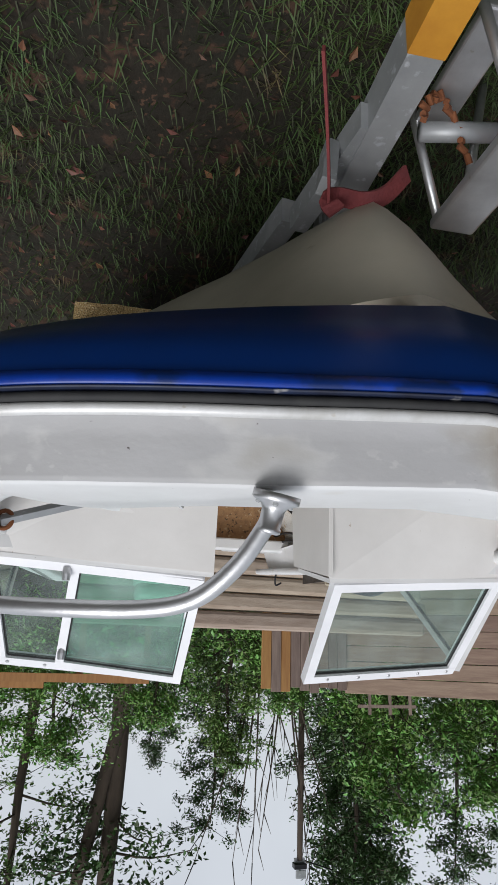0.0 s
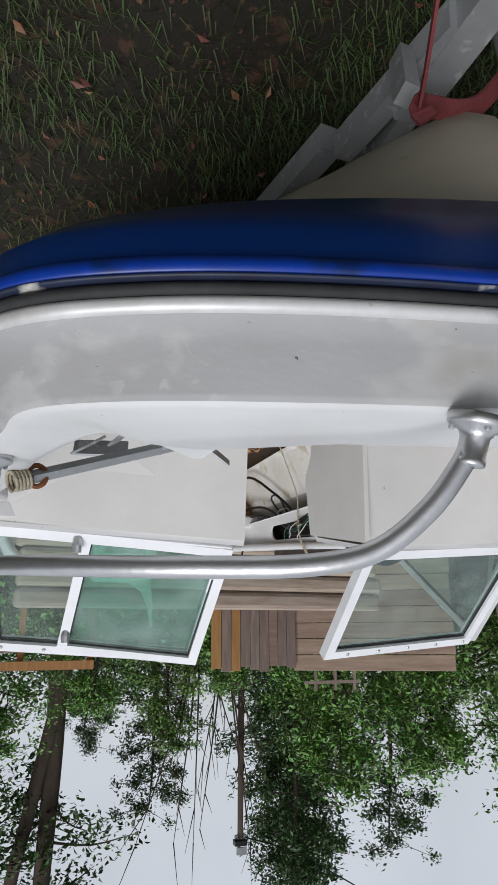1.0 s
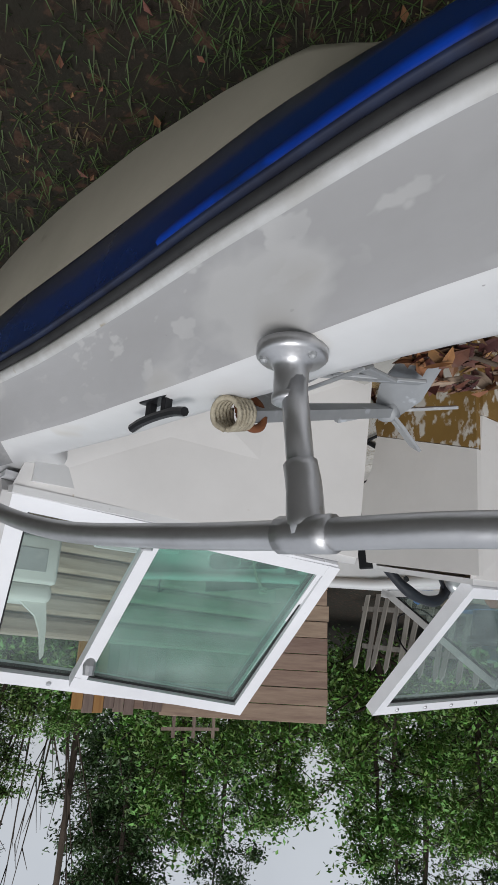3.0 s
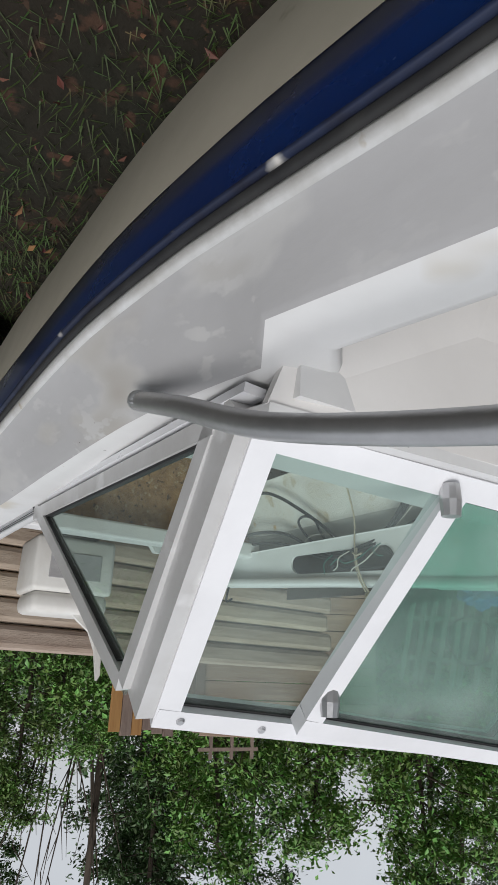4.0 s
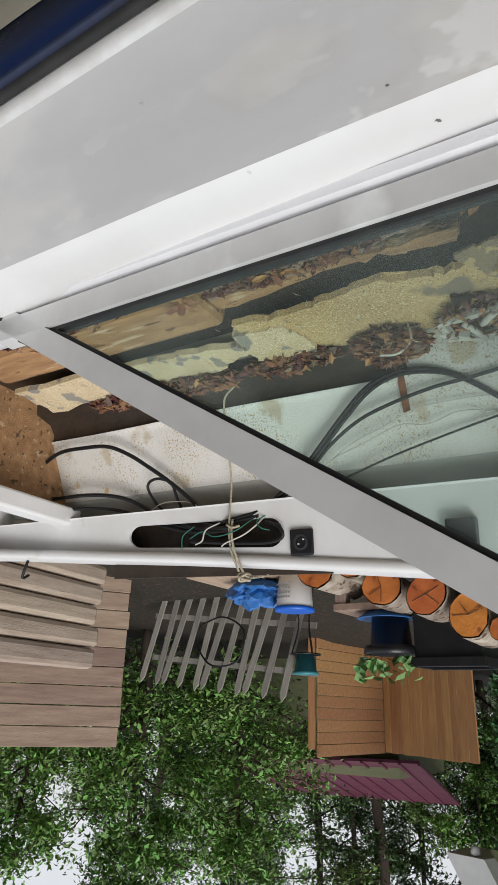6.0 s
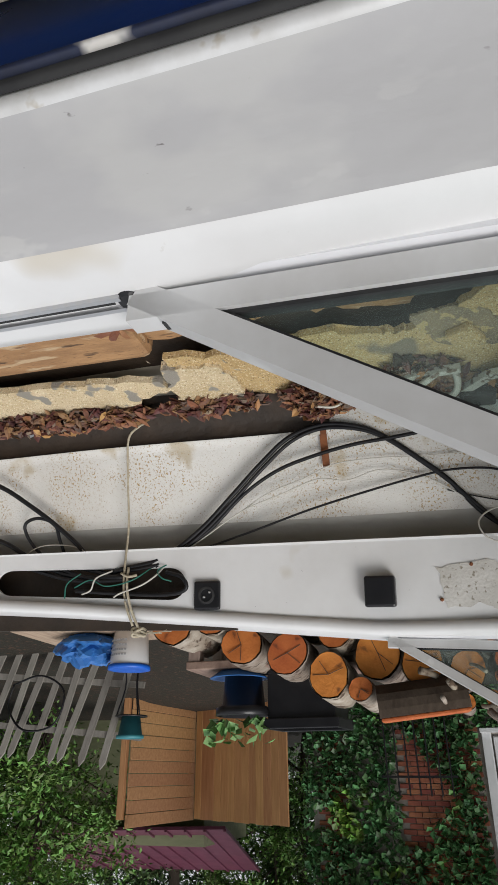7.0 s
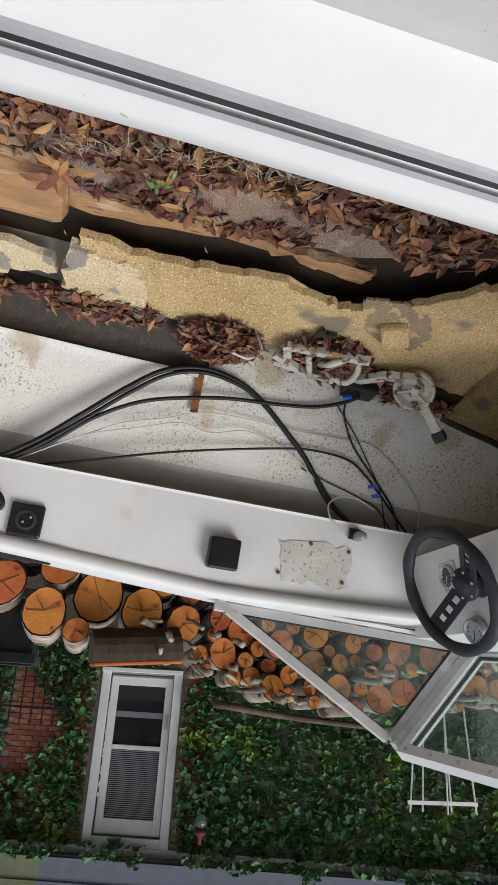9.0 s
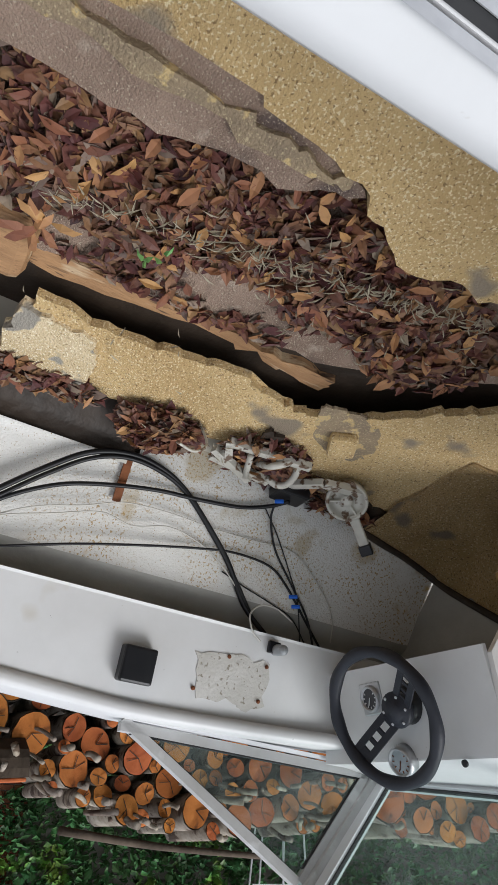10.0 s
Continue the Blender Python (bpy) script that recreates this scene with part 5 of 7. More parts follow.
W = lambda *p: tuple(p)
K = [
    ([(0.8, -1.5, 1.0), (0.815, -1.36, 0.97), (0.8, -1.21, 0.885), (0.765, -1.08, 0.785), (0.73, -0.96, 0.69), (0.7, -0.85, 0.62), (0.69, -0.73, 0.594), (0.7, -0.62, 0.61), (0.725, -0.53, 0.65), (0.765, -0.42, 0.735), (0.8, -0.34, 0.805), (0.85, -0.25, 0.91), (0.87, -0.16, 0.98), (0.88, -0.1, 1.02)], 0.0072, "cable"),
    ([(0.8, -1.48, 1.01), (0.818, -1.34, 0.98), (0.803, -1.2, 0.895), (0.768, -1.07, 0.798), (0.732, -0.95, 0.704), (0.702, -0.84, 0.634), (0.692, -0.73, 0.607), (0.704, -0.61, 0.622), (0.728, -0.52, 0.662), (0.77, -0.41, 0.748), (0.805, -0.33, 0.818), (0.86, -0.22, 0.93)], 0.0058, "cable"),
    ([(0.81, -1.45, 1.0), (0.82, -1.33, 0.965), (0.805, -1.18, 0.89), (0.77, -1.04, 0.785), (0.745, -0.91, 0.72), (0.732, -0.78, 0.688), (0.722, -0.63, 0.668), (0.72, -0.49, 0.662), (0.712, -0.35, 0.652), (0.69, -0.26, 0.632), (0.64, -0.22, 0.625)], 0.0056, "cable"),
    ([(0.815, -1.38, 1.0), (0.82, -1.25, 0.96), (0.825, -1.02, 0.9), (0.81, -0.82, 0.852), (0.8, -0.63, 0.815), (0.788, -0.45, 0.787), (0.782, -0.33, 0.776), (0.788, -0.2, 0.788), (0.81, -0.12, 0.83), (0.86, 0.0, 0.93), (0.88, 0.07, 1.0)], 0.0034, "cable"),
    ([(0.82, -1.34, 0.99), (0.815, -1.2, 0.91), (0.8, -1.05, 0.83), (0.79, -0.9, 0.787), (0.775, -0.77, 0.755), (0.782, -0.67, 0.77), (0.772, -0.56, 0.75), (0.782, -0.45, 0.773), (0.805, -0.35, 0.825), (0.85, -0.24, 0.91)], 0.0019, "white_wire"),
    ([(0.82, -1.1, 0.85), (0.79, -0.96, 0.783), (0.772, -0.82, 0.748), (0.757, -0.71, 0.716), (0.755, -0.57, 0.713), (0.76, -0.41, 0.725), (0.762, -0.27, 0.728), (0.765, -0.12, 0.733), (0.8, 0.0, 0.805), (0.845, 0.09, 0.89), (0.87, 0.1, 0.97)], 0.0017, "white_wire"),
    ([(0.68, -0.25, 0.63), (0.715, -0.24, 0.665), (0.765, -0.19, 0.74), (0.808, -0.1, 0.824), (0.85, -0.01, 0.909), (0.87, 0.03, 1.0)], 0.003, "cable"),
    ([(0.7, -0.27, 0.64), (0.74, -0.2, 0.7), (0.79, -0.12, 0.79), (0.83, -0.06, 0.87), (0.86, -0.03, 0.99)], 0.0018, "cable"),
    ([(0.82, -0.35, 0.83), (0.83, -0.26, 0.86), (0.845, -0.15, 0.89), (0.862, -0.06, 0.92), (0.875, 0.0, 0.99)], 0.0018, "cable"),
    ([(0.8, -1.5, 1.0), (0.85, -1.62, 0.99), (0.83, -1.72, 0.88), (0.79, -1.82, 0.79), (0.752, -1.92, 0.715), (0.725, -2.01, 0.655), (0.7, -2.12, 0.605), (0.695, -2.26, 0.585), (0.695, -2.45, 0.58), (0.72, -2.64, 0.64), (0.75, -2.84, 0.71)], 0.0078, "cable"),
    ([(0.81, -1.55, 1.02), (0.855, -1.75, 0.945), (0.825, -1.79, 0.87), (0.795, -1.81, 0.8), (0.78, -1.88, 0.772), (0.79, -1.94, 0.79), (0.82, -1.93, 0.845), (0.845, -1.87, 0.91), (0.84, -1.75, 0.98), (0.81, -1.6, 1.03)], 0.0055, "cable"),
    ([(0.8, -1.5, 1.03), (0.84, -1.72, 1.0), (0.85, -1.9, 0.93), (0.82, -2.03, 0.85), (0.8, -2.16, 0.805), (0.787, -2.33, 0.78), (0.782, -2.53, 0.77), (0.775, -2.77, 0.75)], 0.008, "cable"),
    ([(0.8, -1.47, 1.04), (0.83, -1.7, 1.02), (0.845, -1.9, 0.96), (0.83, -2.1, 0.88), (0.815, -2.3, 0.84), (0.8, -2.6, 0.82)], 0.0065, "cable"),
    ([(0.82, -1.34, 1.02), (0.8, -1.27, 1.05), (0.81, -1.26, 1.09), (0.82, -1.34, 1.1), (0.82, -1.5, 1.085), (0.82, -1.7, 1.06)], 0.006, "cable"),
    ([(0.82, -1.35, 1.0), (0.79, -1.37, 1.04), (0.785, -1.42, 1.07), (0.79, -1.5, 1.09), (0.8, -1.53, 1.1)], 0.0026, "white_wire"),
    ([(0.81, -1.55, 1.0), (0.785, -1.6, 1.03), (0.79, -1.62, 1.07), (0.8, -1.66, 1.08)], 0.0026, "white_wire"),
    ([(0.82, -1.4, 1.0), (0.785, -1.46, 1.05), (0.79, -1.56, 1.06), (0.8, -1.63, 1.03), (0.81, -1.7, 1.05)], 0.002, "green_wire"),
    ([(0.82, -1.33, 0.99), (0.79, -1.36, 1.02), (0.785, -1.34, 1.05), (0.8, -1.31, 1.06)], 0.002, "green_wire"),
    ([(0.81, -1.68, 1.0), (0.79, -1.72, 1.04), (0.8, -1.73, 1.09)], 0.002, "green_wire"),
    ([(0.85, -2.0, 0.93), (0.82, -1.9, 0.88), (0.82, -1.8, 0.875), (0.83, -1.7, 0.9), (0.82, -1.62, 0.98)], 0.0018, "white_wire"),
    ([(0.79, -0.22, 1.03), (0.77, -0.26, 1.01), (0.77, -0.27, 0.96), (0.79, -0.22, 0.92), (0.81, -0.15, 0.915), (0.83, -0.08, 0.94)], 0.0022, "white_wire"),
    ([(0.86, -2.75, 1.0), (0.84, -2.75, 1.06), (0.85, -2.78, 1.12), (0.9, -2.8, 1.1)], 0.006, "cable"),
]
for pts, r, mat in K:
    cable(pts, r, mat, {"cable": "loose black electric cable along the boat side", "white_wire": "thin pale loose electric wire", "green_wire": "thin green loose electric wire"}[mat])
for p in ((0.765, -0.12, 0.88), (0.62, -0.27, 0.645), (0.78, -0.1, 0.905)):
    tagged(part("wire_connector", boxed((-0.006, -0.014, -0.005), (0.006, 0.014, 0.005), 0.002, Matrix.Translation(p) @ Matrix.Rotation(0.6, 4, "Z")), "blue_wire"), "small blue crimp connector on a wire", "connector")
# rope tying the cables through the slot
rp = thing("hemp_rope", "frayed hemp cord tying the cables at the slot", "rope")
part("cord", tubed([(0.62, -1.36, 0.52), (0.645, -1.4, 0.515), (0.665, -1.45, 0.55), (0.72, -1.47, 0.675), (0.785, -1.485, 0.845), (0.79, -1.49, 0.97), (0.792, -1.49, 1.06), (0.8, -1.48, 1.13), (0.825, -1.46, 1.2)], 0.0042, 8), "rope", rp, "", True)
part("cord", tubed([(0.79, -1.475, 1.0), (0.787, -1.475, 1.06), (0.8, -1.465, 1.13), (0.828, -1.44, 1.205), (0.84, -1.42, 1.225)], 0.0048, 8), "rope", rp, "", True)
part("cord", tubed([(0.785, -1.5, 1.02), (0.782, -1.47, 1.035), (0.79, -1.44, 1.03)], 0.0048, 8), "rope", rp, "", True)
part("knot", tubed([(0.835 + 0.012 * math.cos(a), -1.44 + 0.022 * math.sin(a * 1.3), 1.22 + 0.014 * math.sin(a)) for a in [k * 0.8 for k in range(14)]], 0.0055, 7, 3), "rope", rp, "", True)
for k in range(5):
    part("frayed_end", tubed([(0.838, -1.43, 1.225), (0.842, -1.41 + 0.012 * k, 1.222 + 0.004 * (k % 2)), (0.85, -1.395 + 0.018 * k, 1.215 + 0.006 * (k % 3))], 0.0016, 5), "rope", rp)
# bent strap hinge on the liner
hg = thing("strap_hinge", "rusty bent strap on the side liner", "bracket")
part("leaf", bar(bmesh.new(), (0.712, -0.732, 0.6), (0.768, -0.735, 0.715), 0.024, 0.006, (-0.9, 0, 0.45)), "rust", hg)
part("leaf", bar(bmesh.new(), (0.706, -0.84, 0.606), (0.708, -0.74, 0.612), 0.014, 0.006, (-0.8, 0, 0.5)), "pale_plastic", hg)
# engine cover parts lying on the floor: a round housing with an arm, and a broken frame
rl = thing("control_housing", "broken pale plastic control housing on the floor", "engine part", m=TILT)
hm = Matrix.Translation((0.52, -0.12, 0.635)) @ Vector((-0.5, -0.42, 0.76)).to_track_quat("Z", "Y").to_matrix().to_4x4()
way = hm.to_3x3().inverted() @ Vector((0.6, 0.8, -0.1))
turn = math.degrees(math.atan2(way.y, way.x))
part("drum", lathe(bmesh.new(), [(0.062, -0.03), (0.066, 0.012), (0.062, 0.018), (0.055, 0.014), (0.052, -0.005), (0.02, -0.008), (0.018, 0.012), (0.004, 0.012)], 28, hm), "pale_plastic", rl, "", True)
for k in range(3):
    part("rib", boxed((0.016, -0.003, -0.01), (0.056, 0.003, 0.01), 0.001, hm @ Matrix.Rotation(k * 2.1, 4, "Z")), "pale_plastic", rl)
part("arm", boxed((0.05, -0.016, -0.004), (0.18, 0.016, 0.012), 0.005, hm @ Matrix.Rotation(radians(turn), 4, "Z")), "pale_plastic", rl)
part("arm_tip", boxed((0.155, -0.02, -0.006), (0.19, 0.02, 0.02), 0.004, hm @ Matrix.Rotation(radians(turn), 4, "Z")), "black_plastic", rl)
part("bracket_leg", bar(bmesh.new(), (0.62, -0.3, 0.6), (0.5, -0.22, 0.62), 0.03, 0.02), "pale_plastic", rl)
part("bracket_leg", bar(bmesh.new(), (0.5, -0.22, 0.62), (0.48, -0.1, 0.62), 0.03, 0.02), "pale_plastic", rl)
part("black_box", boxed((0.6, -0.31, 0.585), (0.68, -0.2, 0.63), 0.008), "black_plastic", rl)
ef = thing("broken_casing", "broken grey plastic casing full of leaves", "engine part", m=TILT)
bm = bmesh.new()
for a, b in (((0.5, -0.55, 0.6), (0.46, -0.3, 0.61)), ((0.6, -0.56, 0.6), (0.6, -0.36, 0.62)), ((0.5, -0.55, 0.6), (0.54, -0.53, 0.63)), ((0.56, -0.57, 0.6), (0.61, -0.42, 0.63))):
    bar(bm, a, b, 0.022, 0.022)
part("rail", bm, "pale_plastic", ef)
part("hoop", tubed([(0.53 + 0.06 * math.cos(a), -0.37 + 0.06 * math.sin(a), 0.615 + 0.02 * math.sin(a * 2)) for a in [k * 0.5 for k in range(11)]], 0.011, 8, 3), "pale_plastic", ef, "", True)
part("crossbar", tubed([(0.5, -0.48, 0.62), (0.6, -0.44, 0.63)], 0.01, 8, 1), "pale_plastic", ef, "", True)
tagged(part("bark_scrap", fl([(-0.05, -0.025), (0.04, -0.03), (0.05, 0.02), (-0.03, 0.03)], 0, 0.012, 44, 0.004), "bilge"), "small black charred scrap on the foam floor", "scrap").matrix_basis = TILT @ Matrix.Translation((0.44, -0.46, 0.58))
tw = thing("twig", "thin grey bent twig standing in the leaves", "twig")
part("stem", tubed([(0.5, -0.62, 0.53), (0.47, -0.6, 0.62), (0.46, -0.64, 0.66), (0.44, -0.7, 0.66)], 0.004, 6), "pale_plastic", tw, "", True)
# white outboard motor on the transom
om = thing("outboard_motor", "white outboard motor with a squared cowl on the transom", "outboard motor", m=pose(0.0, -3.36, 0.78))
part("cowl", boxed((-0.25, -0.2, 0.0), (0.25, 0.2, 0.34), 0.03), "seat_vinyl", om, "", True)
part("cowl_cap", boxed((-0.235, -0.185, 0.336), (0.235, 0.185, 0.46), 0.04), "seat_vinyl", om, "", True)
part("cowl_inset", boxed((-0.16, 0.196, 0.1), (0.16, 0.206, 0.26), 0.004), "gelcoat_scuffed_shaded", om)
bm = bmesh.new()
slab(bm, [(0.0, 0.44), (0.2, 0.44), (0.225, 0.6), (0.235, 0.8), (0.22, 0.83), (0.19, 0.66), (0.14, 0.55), (0.06, 0.49)], 0.1, 0.14, Matrix(((1, 0, 0, 0.01), (0, 0, 1, 0), (0, 1, 0, 0), (0, 0, 0, 1))))
part("carry_handle", bm, "seat_vinyl", om)
part("clamp", boxed((-0.12, 0.1, -0.14), (0.12, 0.27, 0.01), 0.015), "black_plastic", om)
part("leg", boxed((-0.07, -0.14, -0.56), (0.07, 0.1, 0.01), 0.03), "seat_vinyl", om, "", True)
# ---- timbers and board walls behind the stern ----
def plank_run(parent, a, b, z0, z1, n, thick, mat, name, gap=0.006, over=0.05, seed=0, round_=0.0):
    """Horizontal planks stacked between a and b (x, y)."""
    rng = random.Random(seed)
    m = frame_of((a[0], a[1], 0), (b[0], b[1], 0), (0, 0, 1))
    length = (Vector(b) - Vector(a)).length
    h = (z1 - z0) / n
    for k in range(n):
        e0, e1 = rng.uniform(-over, over), rng.uniform(-over, over)
        d = rng.uniform(-0.008, 0.008)
        ob = part(name, boxed((e0, -thick / 2 + d, z0 + k * h + gap / 2), (length + e1, thick / 2 + d, z0 + (k + 1) * h - gap / 2), round_ or 0.006), mat, parent)
        ob.matrix_basis = m


def board_run(parent, a, b, z0, z1, n, thick, mats, name, gap=0.006, seed=0, ragged_top=0.04):
    """Upright boards side by side between a and b (x, y)."""
    rng = random.Random(seed)
    m = frame_of((a[0], a[1], 0), (b[0], b[1], 0), (0, 0, 1))
    w = (Vector(b) - Vector(a)).length / n
    for k in range(n):
        top = z1 + rng.uniform(-ragged_top, ragged_top)
        d = rng.uniform(-0.01, 0.01)
        ob = part(name, boxed((k * w + gap / 2, -thick / 2 + d, z0), ((k + 1) * w - gap / 2, thick / 2 + d, top), 0.004), mats[k % len(mats)], parent)
        ob.matrix_basis = m


def posts(parent, spots, size, top, mat):
    for x, y in spots:
        part("post", boxed((x - size / 2, y - size / 2, ground_z(x, y) - 0.02), (x + size / 2, y + size / 2, top), 0.006), mat, parent)


tw_ = thing("timber_wall", "weathered landscape timbers stacked as a low retaining wall", "timber wall")
plank_run(tw_, (2.93, -4.47), (-0.8, -4.0), 0.2, 1.43, 7, 0.17, "timber", "timber", 0.008, 0.04, 3, 0.04)
bw = thing("board_wall", "grey-brown horizontal board wall beside the timber stack", "board wall")
plank_run(bw, (4.9, -5.95), (3.0, -7.1), 0.2, 2.16, 9, 0.04, "board", "plank", 0.008, 0.015, 5)
posts(bw, ((4.75, -6.12), (3.15, -7.12)), 0.09, 2.1, "board_v")
uw = thing("upright_board_wall", "upright grey boards with one orange board", "board wall")
board_run(uw, (3.0, -7.02), (1.7, -6.8), 0.2, 2.12, 9, 0.035, ["board_v", "board_v", "board", "board_v", "board_v", "board_v", "board_orange", "board_v", "board_orange"], "plank", 0.012, 9)
rk = thing("wooden_rack", "small grey wooden frame on the board wall", "rack")
for x in (3.9, 4.25, 4.6):
    part("upright", bar(bmesh.new(), (x, -8.4, 0.2), (x, -8.4, 2.55), 0.04, 0.04, (0, 1, 0)), "board_v", rk)
part("crosspiece", bar(bmesh.new(), (3.7, -8.4, 2.42), (4.7, -8.4, 2.42), 0.03, 0.05), "board_v", rk)
sb = thing("lumber_frame", "new orange lumber frame with beams beside the trees", "lumber frame")
for z, y, x0, x1, mat in ((2.06, -8.0, -2.4, 0.3, "board_orange"), (2.16, -8.3, -2.6, -1.2, "board_orange"), (1.82, -8.0, -2.4, 0.4, "board")):
    part("beam", bar(bmesh.new(), (x0, y, z), (x1, y, z), 0.09, 0.12), mat, sb)
for x in (-2.2, -0.7, 0.25):
    part("post", bar(bmesh.new(), (x, -8.07, 0.17), (x, -8.07, 2.0), 0.09, 0.05, (0, 1, 0)), "board_orange", sb)

# leaning picket fence
pf = thing("picket_fence", "leaning grey weathered picket fence", "fence")
bmp = bmesh.new()
slab(bmp, [(-0.04, 0), (0.04, 0), (0.04, 1.16), (0, 1.24), (-0.04, 1.16)], -0.011, 0.011, Matrix(((1, 0, 0, 0), (0, 0, -1, 0), (0, 1, 0, 0), (0, 0, 0, 1))))
first = part("picket", bmp, "fence", pf)
for k in range(11):
    t = k / 10
    y = -6.3 + 2.2 * t
    m = Matrix.Translation((6.0, y, ground_z(6, y) - 0.12 + 0.22 * t)) @ Matrix.Rotation(radians(90), 4, "Z") @ Matrix.Rotation(radians(-17 + 3 * math.sin(k * 2.1)), 4, "Y")
    if k == 0:
        first.matrix_basis = m
    else:
        o = new("picket", first.data)
        o.parent, o.matrix_basis = pf, m
for dz in (0.35, 0.9):
    part("fence_rail", bar(bmesh.new(), (6.03, -6.5, 0.2 + dz - 0.02), (6.03, -3.95, 0.4 + dz), 0.03, 0.07), "fence", pf)
tagged(part("wire_loop", tubed([(5.9, -5.6, 0.7), (5.85, -5.2, 0.62), (5.88, -4.9, 0.8), (5.9, -5.0, 1.15), (5.9, -5.4, 1.2), (5.92, -5.65, 0.95), (5.9, -5.6, 0.7)], 0.012, 6), "cable", None, "", True), "black hose loop hanging on the fence", "hose")

# cedar fence corner
cf = thing("cedar_fence", "orange-brown cedar privacy fence corner", "fence")
plank_run(cf, (9.5, -5.83), (11.85, -5.66), 0.3, 2.42, 11, 0.03, "cedar_h", "plank", 0.008, 0.01, 17)
board_run(cf, (11.8, -5.6), (10.36, -3.44), 0.3, 2.4, 13, 0.03, ["cedar"], "plank", 0.006, 21, 0.008)
posts(cf, ((9.5, -5.93), (11.95, -5.75)), 0.1, 2.3, "cedar")
sh = thing("garden_shed", "olive garden shed with a ribbed maroon metal roof", "shed")
part("wall", boxed((13.6, -10.2, 0.3), (16.4, -6.1, 3.0)), "siding_green", sh)
rf = part("roof", plate(bmesh.new(), [(13.2, -10.6, 2.75), (13.2, -5.5, 2.62), (16.8, -5.9, 3.7), (16.8, -10.6, 3.8)], 0.06), "maroon", sh, "maroon ribbed metal roof")
for k in range(13):
    t = k / 12
    a, b = Vector((13.17, -10.6, 2.79)).lerp(Vector((13.17, -5.5, 2.66)), t), Vector((16.8, -10.6, 3.84)).lerp(Vector((16.8, -5.9, 3.74)), t)
    part("roof_rib", bar(bmesh.new(), a, b, 0.05, 0.05), "maroon", rf)

# ---- firewood pile ----
def log_variant(r, length, seed):
    rng = random.Random(seed)
    n = 18
    wob = [1 + 0.07 * math.sin(2 * 6.283 * k / n + seed) + rng.uniform(-0.03, 0.03) for k in range(n)]
    lg = thing("firewood_log", "cut firewood log with orange end grain and pale bark", "log", "firewood logs in the pile")
    bm = bmesh.new()
    rows = []
    for j in range(5):
        x = length * j / 4
        rows.append([bm.verts.new((x, r * wob[k] * (1 + rng.uniform(-0.03, 0.03)) * math.cos(6.283 * k / n), r * wob[k] * math.sin(6.283 * k / n))) for k in range(n)])
    for a, b in zip(rows, rows[1:]):
        for k in range(n):
            bm.faces.new((a[k], a[(k + 1) % n], b[(k + 1) % n], b[k]))
    bm.faces.new(rows[-1])
    part("bark", bm, "bark", lg, "", True)
    bm = bmesh.new()
    c = bm.verts.new((-0.004, 0, 0))
    prev = None
    rings = []
    for f in (0.33, 0.66, 0.94):
        rings.append([bm.verts.new((-0.004 + 0.006 * rng.uniform(-1, 1) * f, r * f * wob[k] * math.cos(6.283 * k / n), r * f * wob[k] * math.sin(6.283 * k / n))) for k in range(n)])
    for k in range(n):
        bm.faces.new((c, rings[0][k], rings[0][(k + 1) % n]))
        for a, b in zip(rings, rings[1:]):
            bm.faces.new((a[k], b[k], b[(k + 1) % n], a[(k + 1) % n]))
    part("cut_end", bm, "log_end", lg, "orange cut end grain", True)
    # radial drying cracks
    bm = bmesh.new()
    for q in range(3):
        a = rng.uniform(0, 6.28)
        bar(bm, (-0.008, 0, 0), (-0.008, r * 0.75 * math.cos(a), r * 0.75 * math.sin(a)), 0.003, 0.003, (1, 0, 0))
    part("crack", bm, "bark_dark", lg)
    return lg


def log_top(y):
    return step(y, (-2.2, 0.95), (-1.8, 1.0), (-1.5, 1.1), (-1.05, 1.27), (-0.5, 1.34), (0.1, 1.52), (0.6, 1.6), (1.6, 1.5), (2.6, 1.58), (3.6, 1.3))


rng = random.Random(77)
radii = [0.145, 0.125, 0.105, 0.085, 0.07, 0.055, 0.045, 0.035]
variants = {r: [log_variant(r, rng.uniform(0.4, 0.5), int(r * 1000) + k) for k in range(2)] for r in radii}
placed, used = [], {}


def put_log(y, z, r):
    v = variants[r][len(placed) % 2]
    placed.append((y, z, r))
    m = pose(2.72 + rng.uniform(-0.05, 0.05), y, z, rng.uniform(0, 360), rng.uniform(-4, 4), rng.uniform(-5, 5))
    if v.name not in used:
        used[v.name] = True
        v.matrix_basis = m
    else:
        copy_thing(v, m)


# the large logs of the near end, row by row
for y, z, r in ((-1.69, 0.95, 0.125), (-1.39, 1.02, 0.125), (-1.15, 1.15, 0.125), (-1.1, 0.9, 0.105), (-0.87, 1.03, 0.145), (-0.97, 1.235, 0.07), (-0.62, 1.1, 0.125), (-0.38, 1.15, 0.105), (-0.5, 0.92, 0.085),
                (-0.27, 1.3, 0.045), (0.04, 1.4, 0.055), (0.42, 1.14, 0.085), (0.64, 1.18, 0.055), (0.76, 1.35, 0.055), (0.25, 1.38, 0.055), (0.4, 1.44, 0.045), (-0.17, 1.1, 0.07), (0.18, 1.22, 0.085), (0.95, 1.2, 0.085), (1.15, 1.4, 0.07)):
    put_log(y, z, r)
